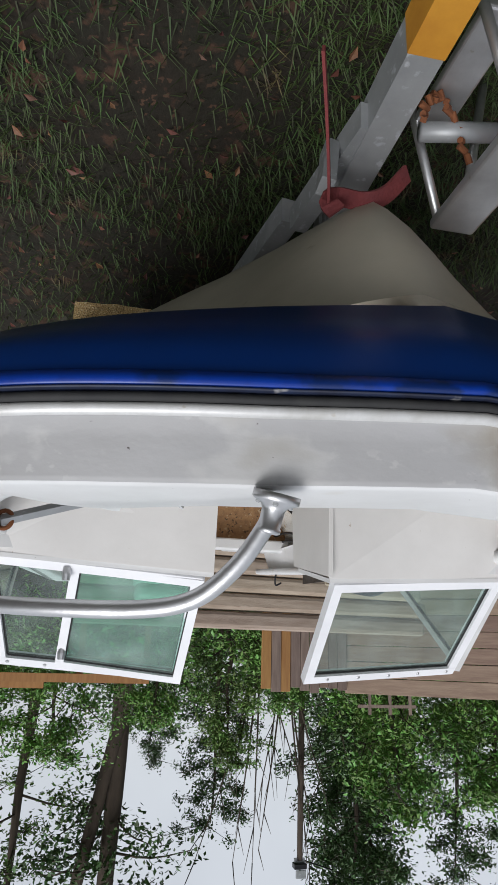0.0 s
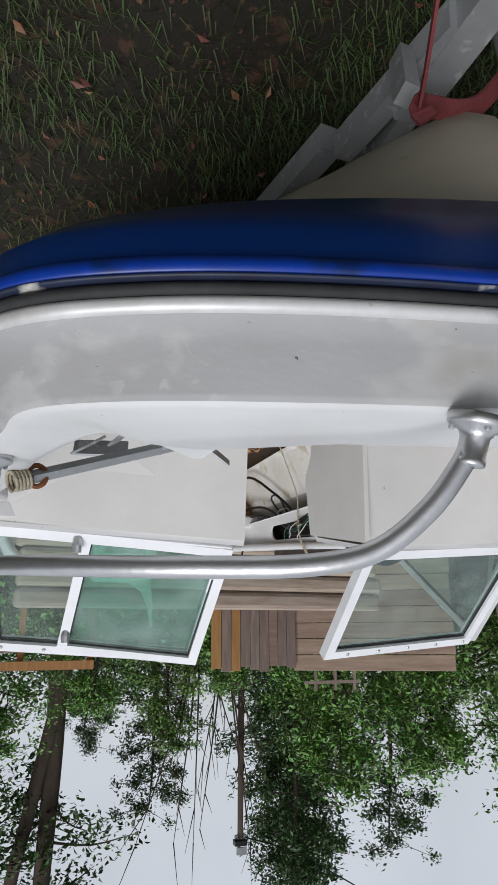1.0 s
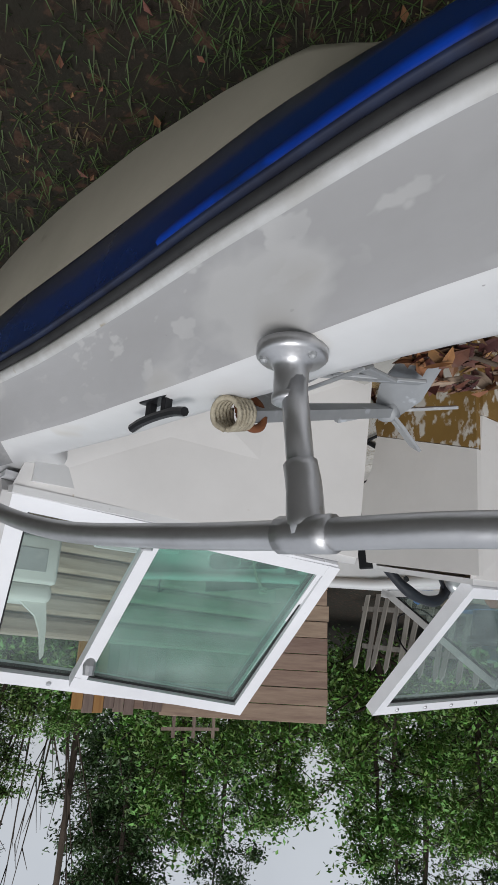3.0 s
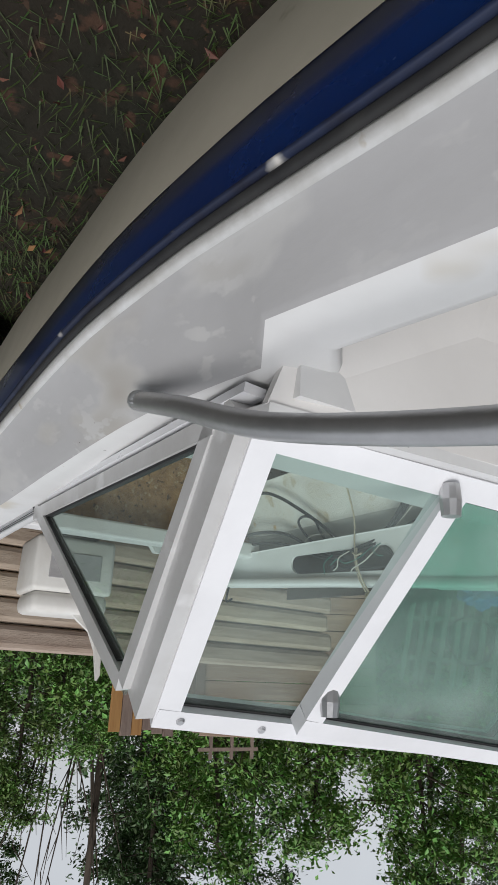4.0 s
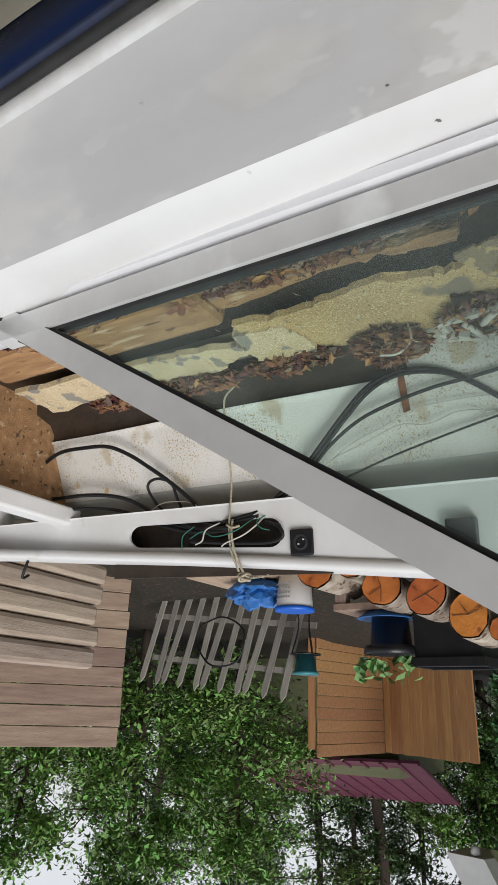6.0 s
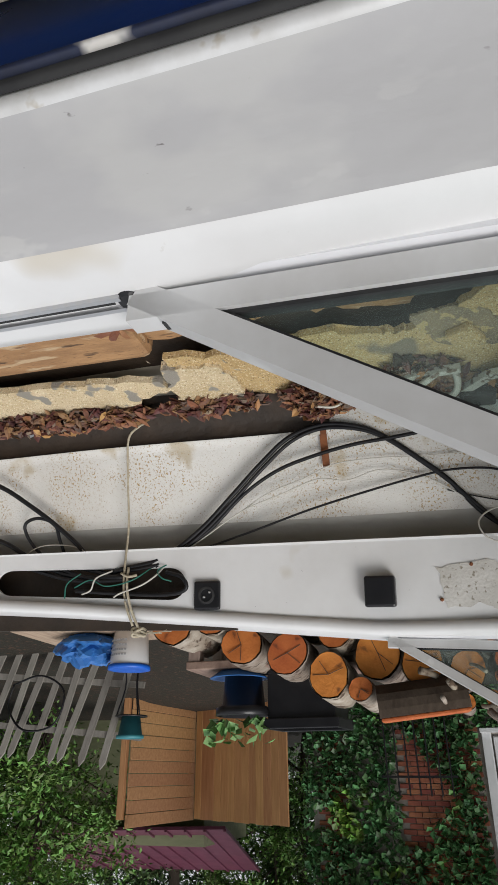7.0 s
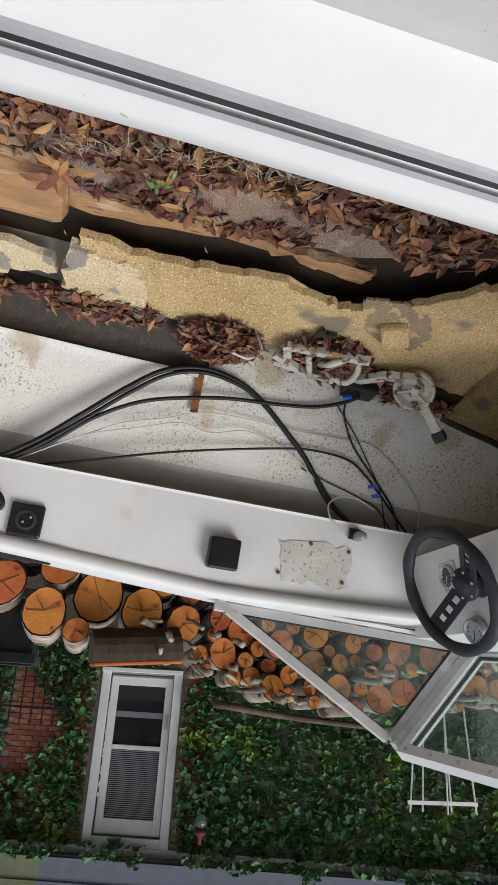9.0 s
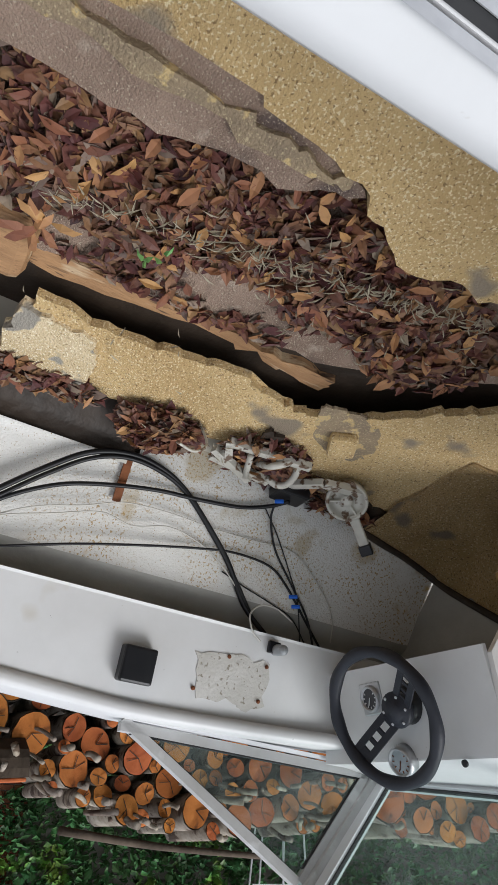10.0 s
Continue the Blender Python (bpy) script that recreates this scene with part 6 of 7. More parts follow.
for r in radii:
    tries = {0.145: 700, 0.125: 700, 0.105: 800, 0.085: 1500, 0.07: 2000, 0.055: 3000, 0.045: 3500, 0.035: 3000}[r]
    for _ in range(tries):
        y = rng.uniform(-2.3, 3.6)
        if r > 0.1 and y > -0.2 and rng.random() < 0.93 or r < 0.06 and y < -0.6:
            continue
        z = rng.uniform(0.3 + r, max(0.32 + r, log_top(y) - r))
        if z > log_top(y) - r + 0.01 or any((y - a) ** 2 + (z - b) ** 2 < (0.96 * (r + c)) ** 2 for a, b, c in placed):
            continue
        if len(placed) < 300:
            put_log(y, z, r)
for r in radii:
    for v in variants[r]:
        if v.name not in used:
            v.matrix_basis = pose(3.3, -1 + r * 10, 0.3 + r)
# loose branches, a bark-covered split log and a long stick on top of the pile
for k in range(46):
    y, t = rng.uniform(-0.6, 1.9), rng.random()
    z = log_top(y) - 0.02 - 0.28 * t * t
    a, l, r = rng.uniform(-0.9, 0.9), rng.uniform(0.08, 0.22), rng.uniform(0.01, 0.024)
    d = Vector((0.8, math.sin(a * 1.5), 0.35 * math.sin(a * 4))).normalized()
    c = Vector((2.66 + rng.uniform(-0.06, 0.08), y, z))
    tagged(part("branch", tubed([c - d * l / 2, c + Vector((rng.uniform(-0.01, 0.01), 0, rng.uniform(-0.015, 0.015))), c + d * l / 2], r, 8, 3, r * 0.7), "bark", None, "", True),
           "short pale birch branch lying on the firewood", "branch", "branches on the firewood")
sp = thing("split_log", "split log with dark rough bark on the firewood", "log", m=pose(2.7, -0.63, 1.37, 2, 6, 86))
bm = bmesh.new()
half = [(0.12 * math.cos(radians(a)), (0.165 + 0.01 * math.sin(a * 7)) * math.sin(radians(a))) for a in range(0, 181, 15)]
slab(bm, half, -0.24, 0.24, Matrix(((0, 0, 1, 0), (1, 0, 0, 0), (0, -1, 0, 0), (0, 0, 0, 1))))
part("bark", bm, "bark_dark", sp)
part("split_face", boxed((-0.235, -0.105, 0.001), (0.235, 0.105, 0.02), 0.006), "log_end", sp, "bare orange split face")
tagged(part("long_stick", tubed([(2.6, -0.2, 1.56), (2.58, 0.3, 1.61), (2.6, 0.9, 1.64)], 0.02, 8, 4, 0.014), "bark_dark", None, "", True), "long brown stick along the top of the firewood", "stick")

# pots and crates on the end of the pile
shelf = thing("pallet_stand", "rough wooden stand behind the firewood", "stand")
part("top", boxed((2.95, -2.15, 1.0), (3.5, -1.05, 1.05), 0.006), "board", shelf)
for x in (3.0, 3.45):
    for y in (-2.1, -1.1):
        part("leg", boxed((x - 0.04, y - 0.04, GROUND - 0.02), (x + 0.04, y + 0.04, 1.0), 0.005), "board_v", shelf)
bp_ = thing("blue_bowl", "shallow blue plastic bowl under the black pot", "bowl", m=pose(3.1, -1.83, 1.05))
part("shell", lathe(bmesh.new(), [(0.12, 0), (0.19, 0.045), (0.195, 0.05), (0.17, 0.05), (0.11, 0.01)], 28), "tarp", bp_, "", True)
pt = thing("black_pot", "black plastic flower pot with a vine", "flower pot", m=pose(3.1, -1.8, 1.07))
part("pot", lathe(bmesh.new(), [(0.12, 0), (0.14, 0.2), (0.175, 0.21), (0.18, 0.26), (0.165, 0.262), (0.15, 0.2)], 28), "black_plastic", pt, "", True)
part("soil", lathe(bmesh.new(), [(0.02, 0.21), (0.15, 0.215), (0.15, 0.225), (0.01, 0.23)], 20), "bilge", pt)
vs, fs_ = leaf_cloud([(rng.uniform(-0.05, 0.05), 0.18 - rng.uniform(0, 0.42), 0.28 + rng.uniform(0, 0.14)) for _ in range(46)], 0.085, rng, up=0.8, ratio=0.9, fold=0.15)
raw("vine_leaves", vs, fs_, "ivy_light", pt)
cr = thing("black_crate", "black plastic crate on the stand by the firewood", "crate", m=pose(3.22, -1.4, 1.05, 0, 0, 4))
bm = boxed((-0.16, -0.22, 0), (0.16, 0.22, 0.03), 0.004)
for lo, hi in (((-0.16, -0.22, 0.03), (-0.145, 0.22, 0.33)), ((0.145, -0.22, 0.03), (0.16, 0.22, 0.33)), ((-0.145, -0.22, 0.03), (0.145, -0.205, 0.33)), ((-0.145, 0.205, 0.03), (0.145, 0.22, 0.33))):
    box(bm, lo, hi, 0.004)
part("tub", bm, "black_plastic", cr)
bm = bmesh.new()
for lo, hi in (((-0.185, -0.245, 0.3), (-0.161, 0.245, 0.36)), ((0.161, -0.245, 0.3), (0.185, 0.245, 0.36)), ((-0.161, -0.245, 0.3), (0.161, -0.221, 0.36)), ((-0.161, 0.221, 0.3), (0.161, 0.245, 0.36))):
    box(bm, lo, hi, 0.005)
part("rim", bm, "black_plastic", cr)
bk = thing("pail_table", "low plank table with junk beside the fence", "table")
part("top", boxed((4.2, -4.5, 0.41), (5.0, -3.1, 0.45), 0.006), "board", bk)
for x in (4.25, 4.95):
    for y in (-4.45, -3.15):
        part("leg", boxed((x - 0.03, y - 0.03, GROUND - 0.02), (x + 0.03, y + 0.03, 0.41), 0.005), "board_v", bk)
pa = thing("white_pail", "white plastic pail with a blue rim and printed label", "pail", m=pose(4.6, -3.42, 0.45, 0, 0, 20) @ Matrix.Scale(1.45, 4))
part("body", lathe(bmesh.new(), [(0.11, 0), (0.125, 0.2), (0.125, 0.22), (0.11, 0.21), (0.1, 0.02)], 28), "trim_white", pa, "", True)
part("rim", lathe(bmesh.new(), [(0.126, 0.205), (0.136, 0.21), (0.136, 0.235), (0.12, 0.235)], 28), "blue_wire", pa, "blue rim", True)
bm = bmesh.new()
for k in range(4):
    for j in range(9):
        a = 2.6 + 0.16 * j
        box(bm, (-0.0015, -0.007, -0.006), (0.0015, 0.007, 0.006), 0, Matrix.Translation((0.122 * math.cos(a), 0.122 * math.sin(a), 0.06 + 0.03 * k)) @ Matrix.Rotation(a, 4, "Z"))
part("print", bm, "galvanised", pa, "grey printed bars")["kind"] = "stuff"
tp = thing("blue_tarp", "crumpled blue tarp heap on the plank table", "tarp", m=pose(4.6, -3.86, 0.45) @ Matrix.Scale(1.2, 4))
bm = bmesh.new()
bmesh.ops.create_icosphere(bm, subdivisions=4, radius=1)
for v in bm.verts:
    f = 1 + 0.35 * noise.noise(v.co * 2.3) + 0.14 * noise.noise(v.co * 7)
    v.co = Vector((v.co.x * 0.2 * f, v.co.y * 0.26 * f, max(0, (v.co.z * 0.5 + 0.42) * 0.24 * f)))
part("cloth", bm, "tarp", tp)
mt = thing("metal_plant_table", "black wire plant table by the fence", "table", m=pose(5.85, -4.0, ground_z(5.85, -4.0) - 0.1))
part("ring", tubed([(0.17 * math.cos(a), 0.17 * math.sin(a), 0.88) for a in [k * 0.4 for k in range(17)]], 0.01, 6, 2), "black_plastic", mt, "", True)
for k in range(3):
    a = k * 2.09
    part("leg", tubed([(0.16 * math.cos(a), 0.16 * math.sin(a), 0.88), (0.08 * math.cos(a), 0.08 * math.sin(a), 0.5), (0.2 * math.cos(a), 0.2 * math.sin(a), 0)], 0.009, 6, 4), "black_plastic", mt, "", True)
part("shelf", lathe(bmesh.new(), [(0.01, 0.872), (0.165, 0.872), (0.165, 0.88), (0.01, 0.882)], 20), "black_plastic", mt)
tl = thing("teal_pot", "round teal plastic flower pot on the wire table", "flower pot", m=pose(5.85, -4.0, ground_z(5.85, -4.0) + 0.784))
part("pot", lathe(bmesh.new(), [(0.1, 0), (0.13, 0.18), (0.15, 0.19), (0.15, 0.22), (0.13, 0.22), (0.1, 0.04)], 26), "teal", tl, "", True)
# white wire plant stand behind the pile
ws = thing("wire_plant_stand", "white wire plant stand in front of the ivy", "plant stand")
gz = ground_z(4.5, 2.2)
for k in range(5):
    x = 4.5 + 0.1 * math.sin(k * 2.5)
    part("rod", tubed([(x, 2.12 + 0.055 * k, gz), (x, 1.93 + 0.145 * k, 2.28)], 0.008, 6, 1), "trim_white", ws)
for z, y0, y1 in ((1.9, 1.96, 2.56), (2.2, 1.88, 2.52)):
    part("crossbar", bar(bmesh.new(), (4.44, y0, z), (4.44, y1, z), 0.012, 0.03), "trim_white", ws)

# ---- house with ivy ----
HM = Matrix.Translation((9.51, 0.21, 0)) @ Matrix.Rotation(math.atan2(0.959, -0.283), 4, "Z")
house = thing("brick_house", "ivy-covered red brick house with slate blue siding above", "house", m=HM)
bm = bmesh.new()
for lo, hi in (((-3.4, -0.25, 0.2), (-0.52, 0, 3.5)), ((0.52, -0.25, 0.2), (9.5, 0, 3.5)), ((-0.52, -0.25, 0.2), (0.52, 0, 1.16)), ((-0.52, -0.25, 3.3), (0.52, 0, 3.5)), ((-3.4, -6, 0.2), (-3.15, -0.25, 3.5))):
    box(bm, lo, hi)
wall_ = part("wall", bm, "mortar", house, "brick wall mostly under ivy")
for k in range(6):
    mat, x0, x1 = ("siding_green", -3.6, -0.9), ("siding_blue", -0.9, 9.6), 0
    for mt_, x0, x1 in (("siding_green", -3.6, -1.05), ("siding_blue", -1.05, 9.6)):
        bm = bmesh.new()
        plate(bm, [(x0, 0.32, 3.52 + 0.28 * k), (x1, 0.32, 3.52 + 0.28 * k), (x1, 0.29, 3.8 + 0.28 * k), (x0, 0.29, 3.8 + 0.28 * k)], 0.02)
        part("siding_board", bm, mt_, house)
part("upper_core", boxed((-3.55, -6, 3.5), (9.55, 0.27, 5.4)), "siding_blue", house)
part("belt_board", boxed((-3.5, 0.005, 3.4), (9.5, 0.06, 3.52), 0.006), "trim_white", house, "white trim board")
part("roof", plate(bmesh.new(), [(-4.3, 0.9, 5.2), (9.9, 0.9, 5.2), (9.9, -6.4, 8.2), (-4.3, -6.4, 8.2)], 0.16), "siding_blue", house)
bm = bmesh.new()
slab(bm, [(-4.2, 3.62), (-3.55, 3.62), (-3.0, 4.5), (-2.7, 5.0), (-3.3, 5.0)], -0.2, 0.6, Matrix(((1, 0, 0, 0), (0, 0, 1, 0), (0, 1, 0, 0), (0, 0, 0, 1))))
part("eave", bm, "trim_white", house, "white boxed eave end")
lampb = part("flood_light", lathe(bmesh.new(), [(0.02, -0.08), (0.06, -0.05), (0.075, 0.02), (0.06, 0.05), (0.02, 0.06)], 18, Matrix.Translation((-3.75, 0.5, 3.55))), "trim_white", house, "", True)
dr = part("storm_door", boxed((-0.47, -0.1, 1.18), (0.47, -0.06, 3.28), 0.004), "trim_white", house, "white storm door")
bm = bmesh.new()
for lo, hi in (((-0.46, -0.06, 1.2), (-0.352, -0.02, 3.26)), ((0.352, -0.06, 1.2), (0.46, -0.02, 3.26)), ((-0.352, -0.06, 1.2), (0.352, -0.02, 1.32)), ((-0.352, -0.06, 3.07), (0.352, -0.02, 3.26)), ((-0.352, -0.06, 2.13), (0.352, -0.02, 2.19))):
    box(bm, lo, hi, 0.005)
part("door_leaf", bm, "trim_white", dr)
part("pane", boxed((-0.352, -0.056, 1.32), (0.352, -0.05, 2.13)), "dark_glass", dr, "dark lower glass")
part("pane", boxed((-0.352, -0.056, 2.19), (0.352, -0.05, 3.07)), "dark_glass", dr, "upper glass with a blind")
sl0 = part("slat", boxed((-0.345, -0.05, 0), (0.345, -0.046, 0.014)), "blind", dr)
for k in range(34):
    o = sl0 if k == 0 else new("slat", sl0.data)
    o.parent, o.location = dr, (0, 0, 2.2 + 0.0255 * k)
part("mid_rail", boxed((-0.345, -0.05, 1.68), (0.345, -0.044, 1.76)), "blind", dr)
part("door_handle", boxed((0.39, -0.02, 1.72), (0.42, 0.03, 1.9), 0.006), "galvanised", dr)
for lo, hi in (((-0.6, 0.002, 1.14), (-0.475, 0.05, 3.4)), ((0.475, 0.002, 1.14), (0.6, 0.05, 3.4)), ((-0.475, 0.002, 3.285), (0.475, 0.05, 3.4))):
    part("door_trim", boxed(lo, hi, 0.006), "trim_white", house)
part("door_sill", boxed((-0.6, 0.002, 1.08), (0.6, 0.12, 1.14), 0.006), "trim_white", house)
# ivy
rng = random.Random(31)
pts, light = [], []
while len(pts) < 21000:
    x, z = rng.uniform(-3.5, 9.4), rng.uniform(0.3, 3.75)
    if abs(x) < 0.66 and z > 1.05 and z < 3.35 + 0.1 * noise.noise(Vector((x * 4, 0, 0))):
        continue
    bare = noise.noise(Vector((x * 0.9, z * 1.1, 4))) + (0.55 if -1.9 < x < -0.6 and 1.0 < z < 2.6 else 0) + (0.35 if 0.6 < x < 0.95 and z < 2.6 else 0)
    if bare > 0.47 + rng.uniform(0, 0.15):
        continue
    if z > 3.5 + 0.16 * noise.noise(Vector((x * 2.2, 7, 1))):
        continue
    y = 0.04 + 0.2 * (0.5 + 0.5 * noise.noise(Vector((x * 1.8, z * 1.8, 9)))) * rng.uniform(0.3, 1) + (0.3 if z > 3.4 else 0)
    (light if noise.noise(Vector((x * 0.8, z * 0.8, 20))) > 0.36 and rng.random() < 0.5 else pts).append((x, y, z))
vs, fs_ = leaf_cloud(pts, 0.11, rng, up=1.0, ratio=0.85, fold=0.2)
raw("ivy", vs, fs_, "ivy", house)["kind"] = "stuff"
vs, fs_ = leaf_cloud(light, 0.13, rng, up=1.0, ratio=0.9, fold=0.2)
raw("vine_leaves", vs, fs_, "ivy_light", house)["kind"] = "stuff"
gr = thing("iron_grille", "dark iron bar grille leaning on the brick wall", "grille", m=HM)
for k in range(7):
    part("bar", tubed([(-2.0 + 0.16 * k, 0.32, 0.45), (-2.0 + 0.16 * k, 0.22, 1.95)], 0.012, 6, 1), "black_plastic", gr)
for z, y in ((0.9, 0.285), (1.7, 0.235)):
    part("crossbar", bar(bmesh.new(), (-2.1, y, z), (-0.95, y, z), 0.02, 0.03), "black_plastic", gr)
fd = thing("bird_feeder", "red glass bird feeder hanging on the ivy", "bird feeder", m=HM @ Matrix.Translation((1.05, 0.36, 2.9)))
part("bottle", lathe(bmesh.new(), [(0.03, 0.0), (0.085, 0.04), (0.09, 0.1), (0.06, 0.15), (0.03, 0.16)], 16, Matrix.Rotation(0.0, 4, "X")), "glass_green", fd, "clear bottle", True)
part("base", lathe(bmesh.new(), [(0.03, 0.16), (0.08, 0.2), (0.08, 0.23), (0.03, 0.27), (0.02, 0.36)], 16), "strap", fd, "red cup", True)
part("hook", tubed([(0, 0, 0.34), (0, -0.12, 0.42), (0, -0.33, 0.4)], 0.006, 6), "black_plastic", fd)

# ---- trees ----
def tree_mesh(seed, height, spread, crown_low, leaf_mat, n_leaf, leaf_size, pine=False):
    rng = random.Random(seed)
    t = thing("tree", "", "tree")
    lean = Vector((rng.uniform(-0.05, 0.05), rng.uniform(-0.05, 0.05), 1))
    line = [lean * height * k / 7 + Vector((rng.uniform(-0.08, 0.08), rng.uniform(-0.08, 0.08), 0)) * (k > 0) for k in range(8)]
    bm = tube(bmesh.new(), spline(line, 3), height * 0.014 + 0.03, 9, 0.02)
    tips = []
    for k in range(16):
        f = crown_low + (0.97 - crown_low) * k / 15
        base = lean * height * f
        a = k * 2.4 + rng.uniform(-0.5, 0.5)
        reach = spread * (1 - 0.65 * max(0, f - crown_low) / (1 - crown_low)) * rng.uniform(0.65, 1.15)
        end = base + Vector((math.cos(a) * reach, math.sin(a) * reach, reach * rng.uniform(0.05, 0.55)))
        mid = base.lerp(end, 0.5) + Vector((0, 0, reach * 0.08))
        tube(bm, spline([base, mid, end], 3), 0.045 * (1.15 - f), 6, 0.01)
        for q in range(4):
            p = base.lerp(end, rng.uniform(0.35, 1.0))
            tips.append((p, 0.22 + 0.2 * reach * rng.random()))
            e2 = p + Vector((rng.gauss(0, 0.4), rng.gauss(0, 0.4), rng.gauss(0.1, 0.3)))
            tube(bm, [p, e2], 0.014, 5, 0.005)
            tips.append((e2, 0.2 + 0.2 * rng.random()))
    part("trunk", bm, "trunk", t, "", True)
    pts = []
    for _ in range(n_leaf):
        c, r = tips[rng.randrange(len(tips))]
        d = Vector((rng.gauss(0, 1), rng.gauss(0, 1), rng.gauss(0, 0.75))) * r * 0.55
        pts.append(c + d)
    vs, fs_ = leaf_cloud(pts, leaf_size, rng, up=0.7, ratio=0.5, fold=0.2)
    raw("crown", vs, fs_, leaf_mat, t)
    return t


kinds = [("green broad-leaved tree at the edge of the wood", tree_mesh(1, 5.6, 2.1, 0.2, "leaf_tree", 9500, 0.125)),
         ("dark green tree at the edge of the wood", tree_mesh(2, 7.6, 2.2, 0.25, "leaf_dark", 9000, 0.125)),
         ("bright green young tree at the edge of the wood", tree_mesh(3, 4.0, 1.9, 0.1, "leaf_bush", 9500, 0.11)),
         ("tall thin tree with sparse green leaves", tree_mesh(4, 10.5, 2.0, 0.42, "leaf_tree", 5000, 0.13))]
for lab, t in kinds:
    tagged(t, lab, "tree", "trees of the wood")
SPOTS = [(0, 2.5, -13.5), (0, -3.2, -15), (1, 6.5, -16), (0, 9.0, -13), (2, 5.2, -10.5), (2, 7.2, -10.2), (2, 8.2, -8.6), (1, 12.5, -12.5), (1, 15.5, -11.5), (3, 17.5, -8.5), (1, 18.5, -5.0), (0, 14, -15.5),
         (1, -6.5, -17), (3, -2.0, -19), (1, 1.8, -21), (0, 4.8, -20), (1, 8.5, -21), (0, 11.5, -19), (1, -10, -21), (3, 20.5, -12), (1, 23, -7), (3, 16.5, -15), (1, 20, -17), (0, -6, -23), (2, -1.2, -12.2), (2, 0.8, -12.0),
         (2, 3.6, -12.4), (0, 12, -9.2), (2, 9.8, -7.6), (1, 25, -2), (0, 6.0, -13.4), (1, 3.0, -17), (1, 18, -9.6), (0, 17.2, -7.2), (1, 19.8, -8.2), (3, 16.5, -12.2), (1, 21.5, -10), (1, 22, -5.2), (1, 19, -13.5), (0, 20.5, -6.6), (2, 17.5, -11), (2, 18, -5.8), (1, 6.2, -14.6), (1, 7.4, -17.5), (1, 9.4, -15.5)]
rng = random.Random(9)
for k, (v, x, y) in enumerate(SPOTS):
    t = kinds[v][1]
    size = 0.72 if -0.5 < x < 5.5 and y < -11 else 1.0
    m = pose(x, y, ground_z(x, y) - 0.05, 0, 0, rng.uniform(0, 360)) @ Matrix.Scale(size * rng.uniform(0.88, 1.1), 4)
    if not t.get("set"):
        t["set"] = 1
        t.matrix_basis = m
    else:
        copy_thing(t, m)
# the two tall trunks beyond the stern, and the lamp pole
tall = thing("tall_tree", "tall twin-trunked tree with dark bark and sparse dark leaves", "tree", m=pose(0.2, -15, GROUND - 0.05))
part("trunk", tubed([(0, 0, 0), (0.05, 0, 4), (-0.05, 0, 8), (0.1, 0, 14)], 0.24, 12, 5, 0.14), "trunk", tall, "", True)
part("trunk", tubed([(0.25, 0.2, 0), (0.15, 0.15, 2.4), (-0.35, 0.1, 5), (-0.9, 0, 8), (-1.4, 0, 13)], 0.2, 12, 5, 0.1), "trunk", tall, "", True)
rng = random.Random(13)
pts = []
bm = bmesh.new()
for k in range(34):
    z = rng.uniform(3.4, 11)
    a = rng.uniform(0, 6.28)
    b0 = Vector((-0.12 * (z - 2), 0, z)) if k % 2 else Vector((0, 0, z))
    e = b0 + Vector((math.cos(a), math.sin(a) * 0.6, rng.uniform(-0.1, 0.5))) * rng.uniform(0.8, 2.3)
    tube(bm, spline([b0, b0.lerp(e, 0.5) + Vector((0, 0, 0.15)), e], 3), 0.035, 5, 0.008)
    for _ in range(150):
        c = b0.lerp(e, rng.uniform(0.3, 1.05))
        pts.append(c + Vector((rng.gauss(0, 0.22), rng.gauss(0, 0.22), rng.gauss(0, 0.2))))
part("branching", bm, "trunk", tall, "", True)
vs, fs_ = leaf_cloud(pts, 0.15, rng, up=0.7, ratio=0.55, fold=0.2)
raw("crown", vs, fs_, "leaf_dark", tall)
# bare branching shrub limbs between the crowns
for c in ((3.4, -14), (4.2, -14.6)):
    bt = thing("bare_tree", "slender bare-branched tree before the sky", "tree", "bare trees", m=pose(c[0], c[1], GROUND))
    bm = bmesh.new()
    for k in range(5):
        a = rng.uniform(0, 6.28)
        e = Vector((math.cos(a) * rng.uniform(0.5, 1.6), math.sin(a) * 0.8, rng.uniform(4.2, 6.2)))
        mid = Vector((e.x * 0.3, e.y * 0.3, e.z * 0.5))
        ln = spline([Vector((0, 0, 0)), mid, e], 4)
        tube(bm, ln, 0.04, 6, 0.008)
        for q in range(5):
            p = ln[5 + q % 4]
            tube(bm, [p, p + Vector((rng.gauss(0, 0.3), rng.gauss(0, 0.2), rng.uniform(0.4, 1.1)))], 0.014, 5, 0.004)
    part("branching", bm, "trunk", bt, "", True)
lp = thing("lamp_pole", "wooden pole with a flood lamp at its top", "lamp pole", m=pose(4.72, -15, GROUND))
part("pole", tubed([(0.05, 0, 0), (-0.02, 0, 6.15)], 0.09, 10, 1, 0.07), "trunk", lp, "", True)
part("lamp_head", boxed((-0.18, -0.1, 6.2), (0.12, 0.12, 6.32), 0.015), "black_plastic", lp)
part("lamp_lens", boxed((-0.15, 0.1, 6.33), (0.1, 0.14, 6.5), 0.01), "galvanised", lp)
part("bracket", boxed((-0.16, -0.02, 6.1), (0.1, 0.02, 6.2), 0.005), "galvanised", lp)
tagged(part("power_line", tubed([(4.7, -15, 6.3), (6.5, -15, 7.0), (11, -15, 9.6)], 0.018, 5, 5), "cable", None, "", True), "black power line from the lamp pole", "power line")
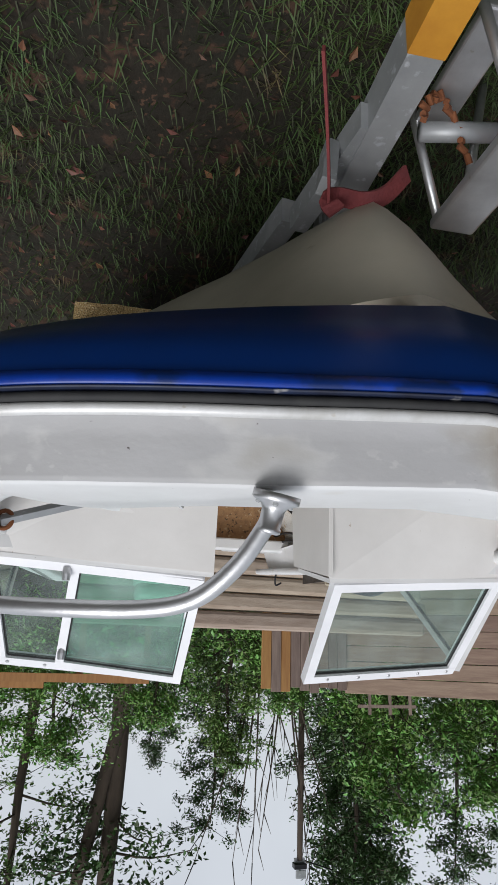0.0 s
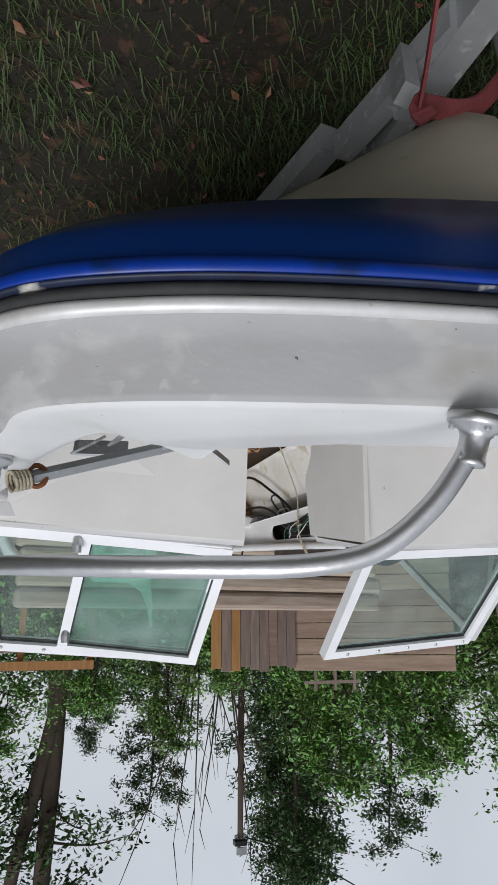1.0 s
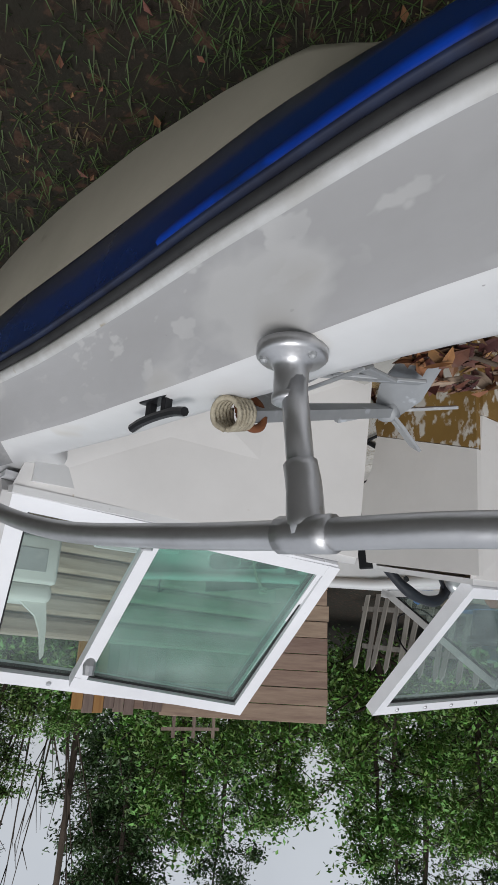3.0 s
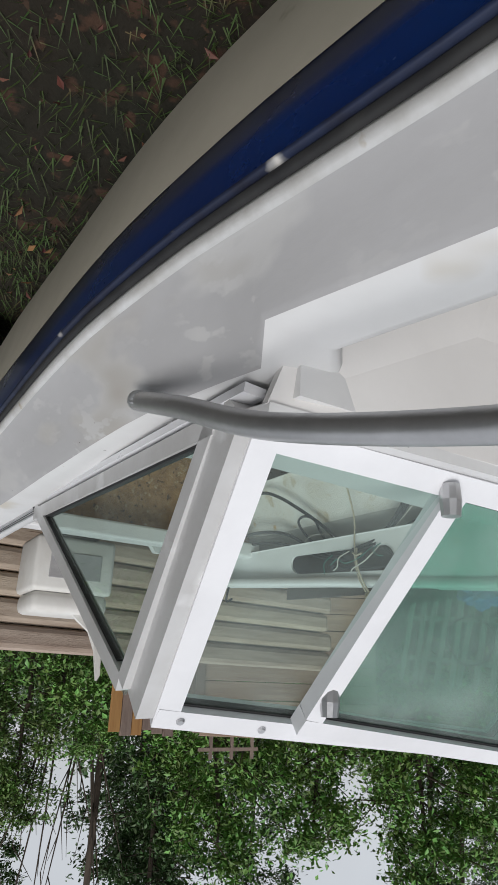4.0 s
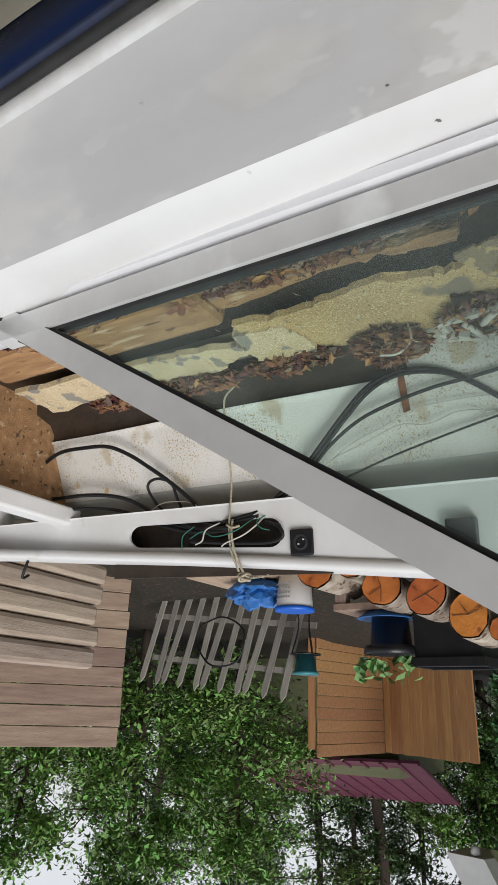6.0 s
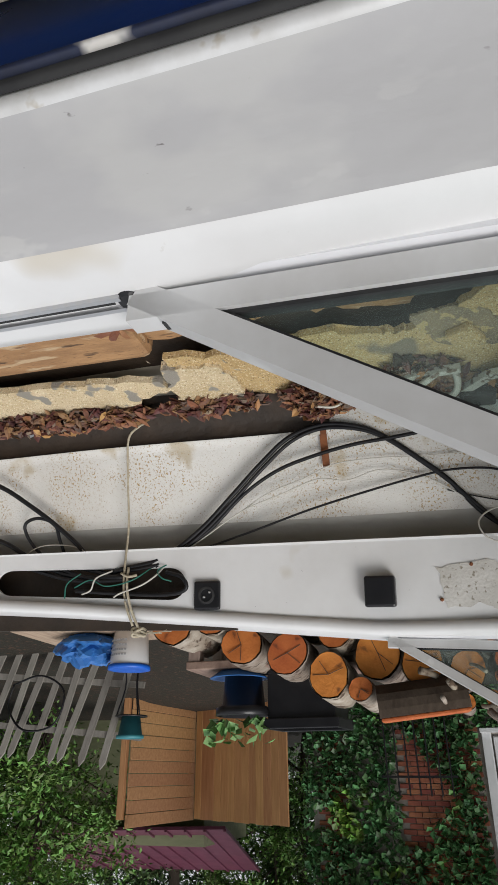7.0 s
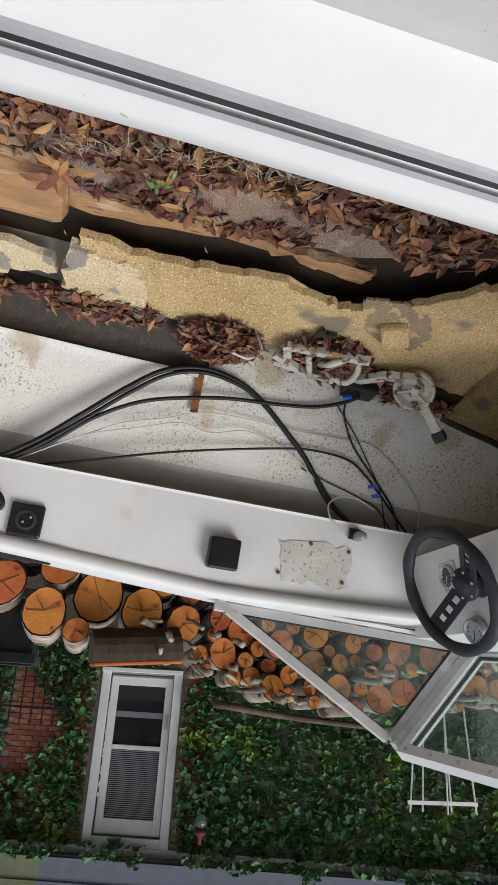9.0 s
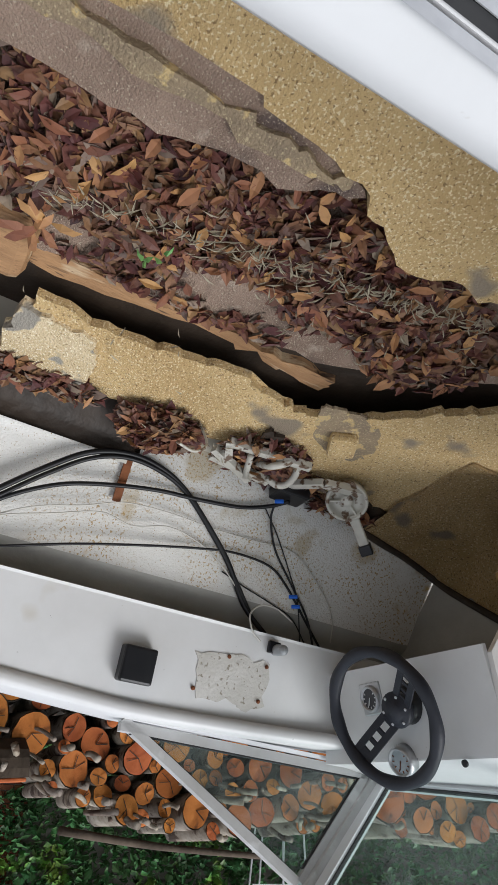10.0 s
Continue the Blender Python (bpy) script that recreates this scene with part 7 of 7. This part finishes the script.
# undergrowth and far wood
rng = random.Random(41)
pts = []
while len(pts) < 60000:
    x, y = rng.uniform(-16, 26), rng.uniform(-22, -3)
    d = 9.2 + 2.2 * noise.noise(Vector((x * 0.25, 0, 5)))
    if y > -d + (0.25 * max(0, x - 9) if x < 14 else 0) or (13 < x < 17 and -10.8 < y < -5) or (9 < x < 12.5 and y > -6.4):
        continue
    h = 0.9 + 1.3 * (0.5 + noise.noise(Vector((x * 0.5, y * 0.5, 2))))
    pts.append((x, y, ground_z(x, y) + h * rng.random() ** 0.6))
vs, fs_ = leaf_cloud(pts, 0.13, rng, up=0.8, ratio=0.5, fold=0.2)
tagged(raw("undergrowth", vs, fs_, "leaf_bush"), "dense green bushes under the trees", "bushes", kind="stuff")
pts = []
while len(pts) < 50000:
    a = rng.uniform(radians(-160), radians(25))
    r = rng.uniform(26, 34)
    x, y = r * math.cos(a), r * math.sin(a)
    h = 4.2 + 3.0 * noise.noise(Vector((a * 7, 1, 3))) + 1.5 * noise.noise(Vector((a * 25, 1, 3)))
    pts.append((x, y, 0.2 + h * rng.random()))
vs, fs_ = leaf_cloud(pts, 0.26, rng, up=0.8, ratio=0.6, fold=0.2)
tagged(raw("far_wood", vs, fs_, "leaf_dark"), "dark green wood far behind the garden", "wood", kind="stuff")

# unseen trees to port, added to block skylight from the gunwale face
pts = []
while len(pts) < 26000:
    x, y = rng.uniform(-24, -14), rng.uniform(-24, 14)
    h = 8.5 + 2.5 * noise.noise(Vector((y * 0.3, 1, 3))) + 1.2 * noise.noise(Vector((y * 1.1, 1, 3)))
    pts.append((x, y, 0.2 + h * rng.random()))
vs, fs_ = leaf_cloud(pts, 0.5, rng, up=0.8, ratio=0.6, fold=0.2)
tagged(raw("far_wood", vs, fs_, "leaf_dark"), "unseen trees added to shade the port side", "wood", kind="stuff")

# ---- bricks that show between the ivy ----
bm = boxed((0, 0, 0), (0.2, 0.02, 0.062), 0.003)
first = part("brick", bm, "brick", wall_)
made = 0
for row in range(34):
    for col in range(40):
        x, z = -3.3 + col * 0.212 + (row % 2) * 0.106, 0.98 + row * 0.074
        if not (-1.95 < x < -0.82 or 0.6 < x < 0.95 or -3.35 < x < -2.9) or z > 3.4:
            continue
        o = first if made == 0 else new("brick", first.data)
        o.parent = wall_
        o.matrix_basis = Matrix.Translation((x, 0.001, z))
        made += 1
